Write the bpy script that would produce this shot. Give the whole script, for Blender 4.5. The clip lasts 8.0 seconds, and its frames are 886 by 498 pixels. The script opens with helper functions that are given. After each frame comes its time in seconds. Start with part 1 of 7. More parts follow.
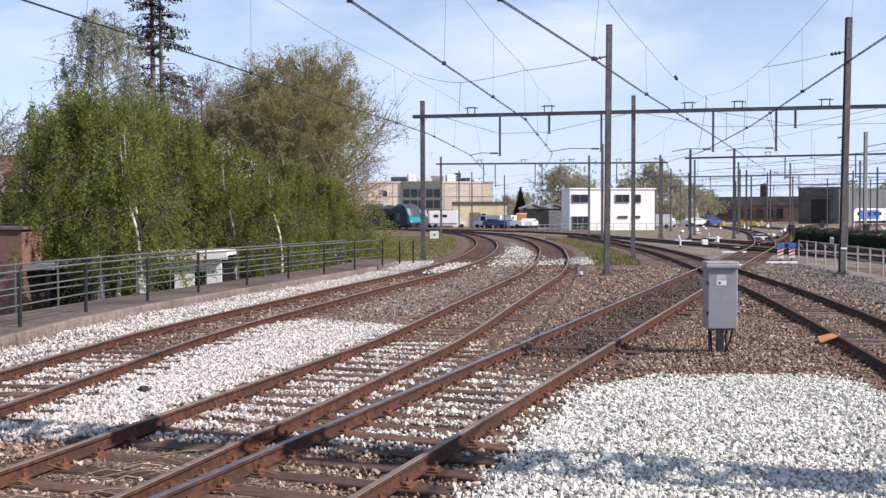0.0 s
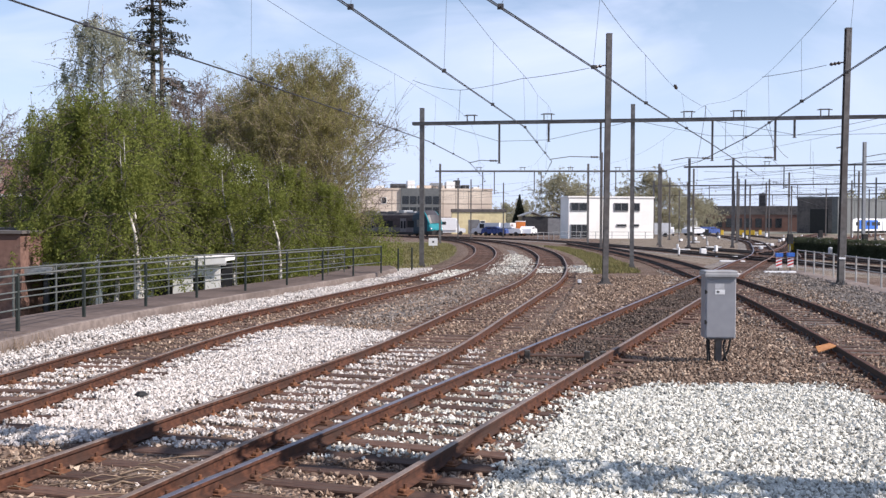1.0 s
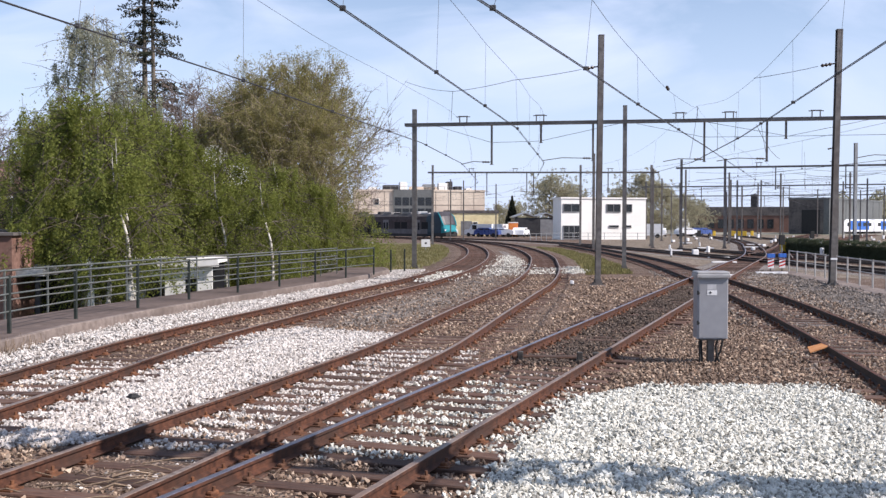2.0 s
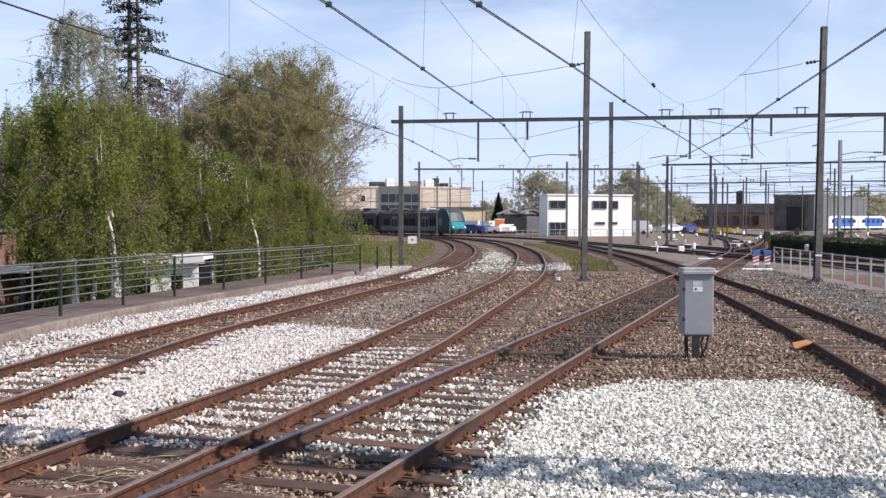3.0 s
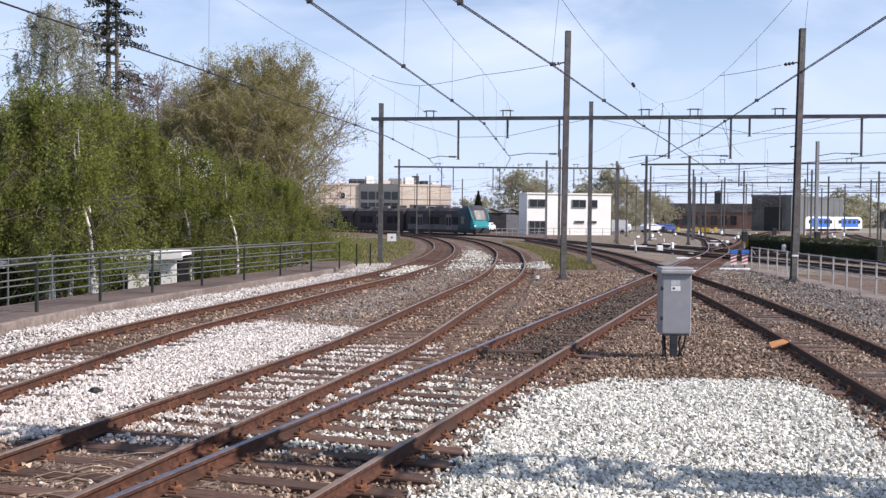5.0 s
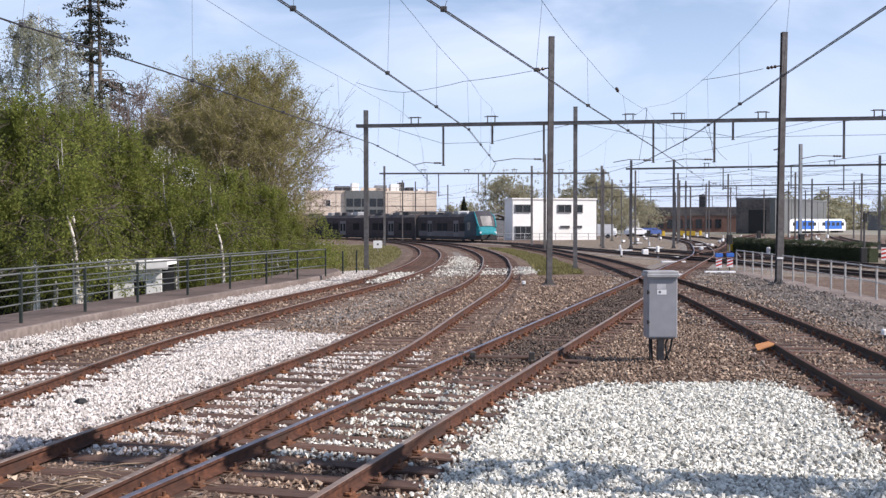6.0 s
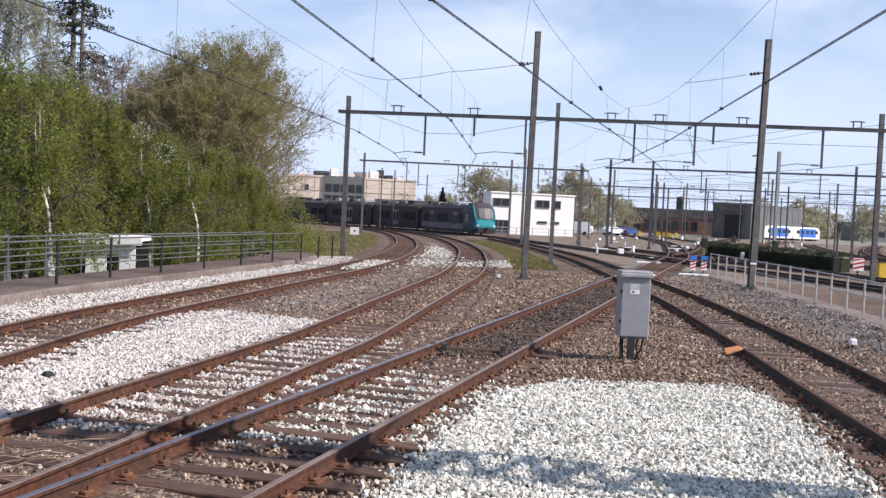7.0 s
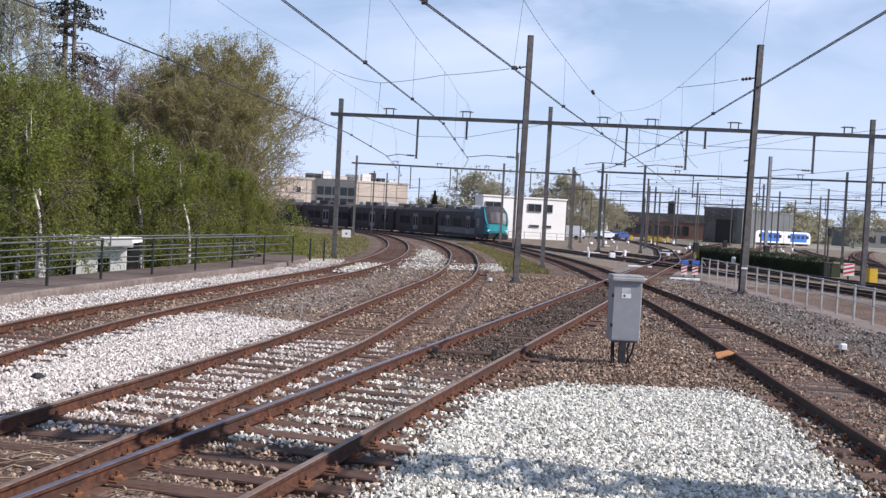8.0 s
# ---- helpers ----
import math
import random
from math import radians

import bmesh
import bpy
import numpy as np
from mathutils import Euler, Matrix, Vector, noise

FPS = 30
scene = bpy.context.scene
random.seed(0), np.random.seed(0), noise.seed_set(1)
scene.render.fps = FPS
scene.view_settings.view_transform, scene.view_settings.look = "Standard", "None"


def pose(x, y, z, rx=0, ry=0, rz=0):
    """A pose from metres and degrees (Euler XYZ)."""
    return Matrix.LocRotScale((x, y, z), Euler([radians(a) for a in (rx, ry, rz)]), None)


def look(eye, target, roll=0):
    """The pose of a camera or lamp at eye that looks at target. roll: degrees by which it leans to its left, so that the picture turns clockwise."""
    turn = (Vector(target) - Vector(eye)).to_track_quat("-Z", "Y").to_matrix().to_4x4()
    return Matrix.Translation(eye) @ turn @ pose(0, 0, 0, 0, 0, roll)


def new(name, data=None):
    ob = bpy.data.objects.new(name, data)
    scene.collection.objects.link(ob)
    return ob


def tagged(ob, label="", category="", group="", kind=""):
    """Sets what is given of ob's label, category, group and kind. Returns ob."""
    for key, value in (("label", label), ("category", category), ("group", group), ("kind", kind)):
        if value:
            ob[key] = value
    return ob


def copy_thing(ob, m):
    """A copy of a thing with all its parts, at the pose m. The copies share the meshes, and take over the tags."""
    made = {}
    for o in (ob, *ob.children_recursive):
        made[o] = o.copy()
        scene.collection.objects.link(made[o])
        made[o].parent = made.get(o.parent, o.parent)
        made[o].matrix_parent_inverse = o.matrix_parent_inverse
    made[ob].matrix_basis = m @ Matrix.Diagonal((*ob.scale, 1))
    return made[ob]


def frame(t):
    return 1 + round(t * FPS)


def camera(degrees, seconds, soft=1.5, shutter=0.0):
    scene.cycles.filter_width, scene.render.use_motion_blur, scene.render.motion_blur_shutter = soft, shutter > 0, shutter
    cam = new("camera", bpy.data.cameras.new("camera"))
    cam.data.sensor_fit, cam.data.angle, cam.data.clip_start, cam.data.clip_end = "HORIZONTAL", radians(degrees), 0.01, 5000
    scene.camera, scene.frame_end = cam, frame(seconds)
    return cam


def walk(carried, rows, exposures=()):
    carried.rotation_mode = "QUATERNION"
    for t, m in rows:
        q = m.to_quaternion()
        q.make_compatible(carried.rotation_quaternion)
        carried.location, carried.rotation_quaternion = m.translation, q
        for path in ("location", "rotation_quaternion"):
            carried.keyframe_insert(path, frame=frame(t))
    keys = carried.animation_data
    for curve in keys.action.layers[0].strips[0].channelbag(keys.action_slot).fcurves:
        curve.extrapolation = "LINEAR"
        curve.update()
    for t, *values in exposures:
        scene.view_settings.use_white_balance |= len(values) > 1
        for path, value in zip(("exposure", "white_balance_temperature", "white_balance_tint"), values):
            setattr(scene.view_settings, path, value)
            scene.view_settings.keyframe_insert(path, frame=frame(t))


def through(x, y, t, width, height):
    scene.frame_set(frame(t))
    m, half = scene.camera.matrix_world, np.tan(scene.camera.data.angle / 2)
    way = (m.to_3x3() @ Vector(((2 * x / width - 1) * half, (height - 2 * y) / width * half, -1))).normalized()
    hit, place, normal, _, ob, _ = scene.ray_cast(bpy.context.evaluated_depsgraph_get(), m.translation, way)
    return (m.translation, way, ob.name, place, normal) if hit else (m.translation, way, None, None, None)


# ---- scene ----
cam = camera(46.8, 8.0, soft=1.4)
EYE_HEIGHT = 2.47
# seconds, yaw, pitch, roll
CAMERA_TURNS = [
    (0, 0.00, -2.00, 0.20),
    (0.5, 0.12, -1.85, 0.01),
    (1, -0.06, -1.60, -0.20),
    (1.5, -0.21, -1.52, -0.19),
    (3, -1.23, -1.71, -0.12),
    (3.5, -1.58, -1.92, -0.18),
    (4, -1.86, -1.94, -0.24),
    (5.5, -2.67, -1.64, -0.40),
    (6, -3.16, -1.47, 0.08),
    (6.3, -3.39, -1.49, 0.10),
    (6.4, -3.53, -1.60, -0.98),
    (6.5, -3.83, -1.85, -2.13),
    (6.6, -4.44, -2.35, -2.68),
    (6.7, -4.65, -2.65, -2.22),
    (6.8, -4.81, -2.93, -2.92),
    (6.9, -4.88, -2.77, -2.81),
    (7, -4.40, -1.99, -2.70),
    (7.1, -4.21, -1.58, -2.89),
    (7.2, -3.89, -1.11, -2.51),
    (7.3, -3.80, -0.88, -2.82),
    (7.4, -3.77, -0.70, -2.77),
    (7.5, -3.86, -0.70, -2.68),
    (7.6, -4.12, -0.84, -2.87),
    (7.7, -4.30, -1.00, -2.99),
    (7.8, -4.54, -1.25, -2.92),
    (8, -4.85, -1.79, -2.99),
]
walk(cam, [(t, pose(0, 0, EYE_HEIGHT, 90 + p, r, y)) for t, y, p, r in CAMERA_TURNS], exposures=[(0, 0.21, 6420, 16), (7, 0.21, 6420, 16), (7.5, 0.19, 6360, 16), (8, 0.10, 6280, 16)])

# ---- light ----
SUN_ELEVATION, SUN_AZIMUTH = 41.0, 112.0  # azimuth clockwise from +y


def build_world():
    world = bpy.data.worlds.new("sky")
    scene.world = world
    world.use_nodes = True
    nt = world.node_tree
    nt.nodes.clear()
    out = nt.nodes.new("ShaderNodeOutputWorld")
    bg = nt.nodes.new("ShaderNodeBackground")
    sky = nt.nodes.new("ShaderNodeTexSky")
    sky.sky_type, sky.sun_disc = "NISHITA", False
    sky.sun_elevation, sky.sun_rotation = radians(SUN_ELEVATION), radians(SUN_AZIMUTH)
    sky.air_density, sky.dust_density, sky.ozone_density = 1.0, 0.1, 1.4
    bg.inputs["Strength"].default_value = 0.12
    # thin streaky cirrus
    co = nt.nodes.new("ShaderNodeTexCoord")
    mp = nt.nodes.new("ShaderNodeMapping")
    mp.inputs["Scale"].default_value = (2.2, 1.4, 6.0)
    mp.inputs["Rotation"].default_value = (0, radians(25), radians(20))
    no = nt.nodes.new("ShaderNodeTexNoise")
    no.inputs["Scale"].default_value, no.inputs["Detail"].default_value, no.inputs["Distortion"].default_value = 2.0, 6, 0.6
    ramp = nt.nodes.new("ShaderNodeValToRGB")
    ramp.color_ramp.elements[0].position, ramp.color_ramp.elements[1].position = 0.44, 0.72
    ramp.color_ramp.elements[0].color, ramp.color_ramp.elements[1].color = (0, 0, 0, 1), (0.85, 0.85, 0.85, 1)
    mix = nt.nodes.new("ShaderNodeMix")
    mix.data_type = "RGBA"
    mix.inputs["B"].default_value = (6.6, 7.35, 8.85, 1)
    nt.links.new(co.outputs["Generated"], mp.inputs["Vector"])
    nt.links.new(mp.outputs["Vector"], no.inputs["Vector"])
    nt.links.new(no.outputs["Fac"], ramp.inputs["Fac"])
    nt.links.new(ramp.outputs["Color"], mix.inputs["Factor"])
    nt.links.new(sky.outputs["Color"], mix.inputs["A"])
    # pale haze low over the horizon, all round
    sep = nt.nodes.new("ShaderNodeSeparateXYZ")
    low = nt.nodes.new("ShaderNodeMapRange")
    low.interpolation_type = "SMOOTHSTEP"
    low.inputs["From Min"].default_value, low.inputs["From Max"].default_value = -0.02, 0.34
    low.inputs["To Min"].default_value, low.inputs["To Max"].default_value = 0.85, 0.0
    haze = nt.nodes.new("ShaderNodeMix")
    haze.data_type = "RGBA"
    haze.inputs["B"].default_value = (4.9, 6.0, 8.0, 1)
    nt.links.new(co.outputs["Generated"], sep.inputs["Vector"])
    nt.links.new(sep.outputs["Z"], low.inputs["Value"])
    nt.links.new(low.outputs["Result"], haze.inputs["Factor"])
    nt.links.new(mix.outputs["Result"], haze.inputs["A"])
    nt.links.new(haze.outputs["Result"], bg.inputs["Color"])
    nt.links.new(bg.outputs["Background"], out.inputs["Surface"])
    lamp = bpy.data.lights.new("sun", "SUN")
    lamp.energy, lamp.angle, lamp.color = 5.4, radians(0.53), (1.0, 0.94, 0.86)
    ob = new("sun", lamp)
    e, a = radians(SUN_ELEVATION), radians(SUN_AZIMUTH)
    to = Vector((math.sin(a) * math.cos(e), math.cos(a) * math.cos(e), math.sin(e)))
    ob.matrix_world = look(to * 100, (0, 0, 0))


build_world()


# ---- materials ----
def material(name, c1, c2, scale=8.0, rough=0.7, metal=0.0, bump=0.2, bump_dist=0.01, stain=None, spec=0.4, per_piece=0.0, per_island=0.0, stretch=(1, 1, 1), stain_scale=0.6):
    """Two tones by fine noise, a broader stain tone, relief; optional variation per object or per island."""
    m = bpy.data.materials.new(name)
    m.use_nodes = True
    nt = m.node_tree
    b = nt.nodes["Principled BSDF"]
    b.inputs["Metallic"].default_value = metal
    b.inputs["Specular IOR Level"].default_value = spec
    co = nt.nodes.new("ShaderNodeTexCoord")
    mp = nt.nodes.new("ShaderNodeMapping")
    mp.inputs["Scale"].default_value = stretch
    nt.links.new(co.outputs["Object"], mp.inputs["Vector"])
    no = nt.nodes.new("ShaderNodeTexNoise")
    no.inputs["Scale"].default_value, no.inputs["Detail"].default_value = scale, 6
    nt.links.new(mp.outputs["Vector"], no.inputs["Vector"])
    rp = nt.nodes.new("ShaderNodeValToRGB")
    rp.color_ramp.elements[0].position, rp.color_ramp.elements[1].position = 0.35, 0.65
    rp.color_ramp.elements[0].color, rp.color_ramp.elements[1].color = (*c1, 1), (*c2, 1)
    nt.links.new(no.outputs["Fac"], rp.inputs["Fac"])
    colour = rp.outputs["Color"]
    if stain:
        n2 = nt.nodes.new("ShaderNodeTexNoise")
        n2.inputs["Scale"].default_value, n2.inputs["Detail"].default_value = stain_scale, 4
        nt.links.new(mp.outputs["Vector"], n2.inputs["Vector"])
        r2 = nt.nodes.new("ShaderNodeValToRGB")
        r2.color_ramp.elements[0].position, r2.color_ramp.elements[1].position = 0.45, 0.68
        nt.links.new(n2.outputs["Fac"], r2.inputs["Fac"])
        mx = nt.nodes.new("ShaderNodeMix")
        mx.data_type = "RGBA"
        mx.inputs["B"].default_value = (*stain, 1)
        nt.links.new(r2.outputs["Color"], mx.inputs["Factor"])
        nt.links.new(colour, mx.inputs["A"])
        colour = mx.outputs["Result"]
    for amount, kind in ((per_piece, "ShaderNodeObjectInfo"), (per_island, "ShaderNodeNewGeometry")):
        if amount:
            src = nt.nodes.new(kind)
            hs = nt.nodes.new("ShaderNodeHueSaturation")
            mr = nt.nodes.new("ShaderNodeMapRange")
            mr.inputs["To Min"].default_value, mr.inputs["To Max"].default_value = 1 - amount, 1 + amount
            nt.links.new(src.outputs["Random" if kind.endswith("Info") else "Random Per Island"], mr.inputs["Value"])
            nt.links.new(mr.outputs["Result"], hs.inputs["Value"])
            nt.links.new(colour, hs.inputs["Color"])
            colour = hs.outputs["Color"]
    nt.links.new(colour, b.inputs["Base Color"])
    rr = nt.nodes.new("ShaderNodeMapRange")
    rr.inputs["To Min"].default_value, rr.inputs["To Max"].default_value = max(0, rough - 0.12), min(1, rough + 0.12)
    nt.links.new(no.outputs["Fac"], rr.inputs["Value"])
    nt.links.new(rr.outputs["Result"], b.inputs["Roughness"])
    if bump:
        bp = nt.nodes.new("ShaderNodeBump")
        bp.inputs["Strength"].default_value, bp.inputs["Distance"].default_value = bump, bump_dist
        nt.links.new(no.outputs["Fac"], bp.inputs["Height"])
        nt.links.new(bp.outputs["Normal"], b.inputs["Normal"])
    return m


def gravel(name, tones, scale, stain, bump=0.9, dist=0.035):
    """Crushed stone: a tone for each stone, dark joints by relief, broad dirt patches."""
    m = bpy.data.materials.new(name)
    m.use_nodes = True
    nt = m.node_tree
    b = nt.nodes["Principled BSDF"]
    b.inputs["Roughness"].default_value, b.inputs["Specular IOR Level"].default_value = 0.9, 0.2
    co = nt.nodes.new("ShaderNodeTexCoord")
    vo = nt.nodes.new("ShaderNodeTexVoronoi")
    vo.inputs["Scale"].default_value = scale
    nt.links.new(co.outputs["Object"], vo.inputs["Vector"])
    sep = nt.nodes.new("ShaderNodeSeparateColor")
    nt.links.new(vo.outputs["Color"], sep.inputs["Color"])
    rp = nt.nodes.new("ShaderNodeValToRGB")
    els = rp.color_ramp.elements
    while len(els) < len(tones):
        els.new(0.5)
    for i, c in enumerate(tones):
        els[i].position, els[i].color = i / (len(tones) - 1), (*c, 1)
    nt.links.new(sep.outputs["Red"], rp.inputs["Fac"])
    n2 = nt.nodes.new("ShaderNodeTexNoise")
    n2.inputs["Scale"].default_value, n2.inputs["Detail"].default_value = 0.35, 7
    nt.links.new(co.outputs["Object"], n2.inputs["Vector"])
    r2 = nt.nodes.new("ShaderNodeValToRGB")
    r2.color_ramp.elements[0].position, r2.color_ramp.elements[1].position = 0.4, 0.7
    r2.color_ramp.elements[1].color = (0.75, 0.75, 0.75, 1)
    nt.links.new(n2.outputs["Fac"], r2.inputs["Fac"])
    mx = nt.nodes.new("ShaderNodeMix")
    mx.data_type = "RGBA"
    mx.inputs["B"].default_value = (*stain, 1)
    nt.links.new(r2.outputs["Color"], mx.inputs["Factor"])
    nt.links.new(rp.outputs["Color"], mx.inputs["A"])
    nt.links.new(mx.outputs["Result"], b.inputs["Base Color"])
    bp = nt.nodes.new("ShaderNodeBump")
    bp.invert = True
    bp.inputs["Strength"].default_value, bp.inputs["Distance"].default_value = bump, dist
    nt.links.new(vo.outputs["Distance"], bp.inputs["Height"])
    nt.links.new(bp.outputs["Normal"], b.inputs["Normal"])
    return m


def stone_material(name, tones):
    """Broken stone: one of several tones for each lump, faint speckle and relief."""
    m = material(name, tones[0], tones[-1], 30, 0.92, bump=0.35)
    nt = m.node_tree
    geo = nt.nodes.new("ShaderNodeNewGeometry")
    rp = nt.nodes.new("ShaderNodeValToRGB")
    els = rp.color_ramp.elements
    while len(els) < len(tones):
        els.new(0.5)
    for i, c in enumerate(tones):
        els[i].position, els[i].color = i / (len(tones) - 1), (*c, 1)
    nt.links.new(geo.outputs["Random Per Island"], rp.inputs["Fac"])
    mx = nt.nodes.new("ShaderNodeMix")
    mx.data_type = "RGBA"
    mx.inputs["Factor"].default_value = 0.8
    b = nt.nodes["Principled BSDF"]
    nt.links.new(b.inputs["Base Color"].links[0].from_socket, mx.inputs["A"])
    nt.links.new(rp.outputs["Color"], mx.inputs["B"])
    nt.links.new(mx.outputs["Result"], b.inputs["Base Color"])
    return m


def leaf_material(name, c1, c2, vary=0.35, through=0.4):
    """Thin leaves: two tones from leaf to leaf, some light passing through."""
    m = bpy.data.materials.new(name)
    m.use_nodes = True
    nt = m.node_tree
    b = nt.nodes["Principled BSDF"]
    b.inputs["Roughness"].default_value, b.inputs["Specular IOR Level"].default_value = 0.75, 0.08
    geo = nt.nodes.new("ShaderNodeNewGeometry")
    rp = nt.nodes.new("ShaderNodeValToRGB")
    rp.color_ramp.elements[0].color, rp.color_ramp.elements[1].color = (*c1, 1), (*c2, 1)
    nt.links.new(geo.outputs["Random Per Island"], rp.inputs["Fac"])
    no = nt.nodes.new("ShaderNodeTexNoise")
    no.inputs["Scale"].default_value, no.inputs["Detail"].default_value = 0.7, 3
    co = nt.nodes.new("ShaderNodeTexCoord")
    nt.links.new(co.outputs["Object"], no.inputs["Vector"])
    mr = nt.nodes.new("ShaderNodeMapRange")
    mr.inputs["To Min"].default_value, mr.inputs["To Max"].default_value = 1 - vary, 1 + vary
    nt.links.new(no.outputs["Fac"], mr.inputs["Value"])
    hs = nt.nodes.new("ShaderNodeHueSaturation")
    nt.links.new(mr.outputs["Result"], hs.inputs["Value"])
    nt.links.new(rp.outputs["Color"], hs.inputs["Color"])
    nt.links.new(hs.outputs["Color"], b.inputs["Base Color"])
    tr = nt.nodes.new("ShaderNodeBsdfTranslucent")
    nt.links.new(hs.outputs["Color"], tr.inputs["Color"])
    mx = nt.nodes.new("ShaderNodeMixShader")
    mx.inputs["Fac"].default_value = through
    nt.links.new(b.outputs["BSDF"], mx.inputs[1])
    nt.links.new(tr.outputs["BSDF"], mx.inputs[2])
    nt.links.new(mx.outputs["Shader"], nt.nodes["Material Output"].inputs["Surface"])
    return m


def glass_dark(name, c=(0.02, 0.025, 0.03), rough=0.16):
    return material(name, c, tuple(v * 1.4 for v in c), 3, rough + 0.1, 0, 0.0, spec=0.8)


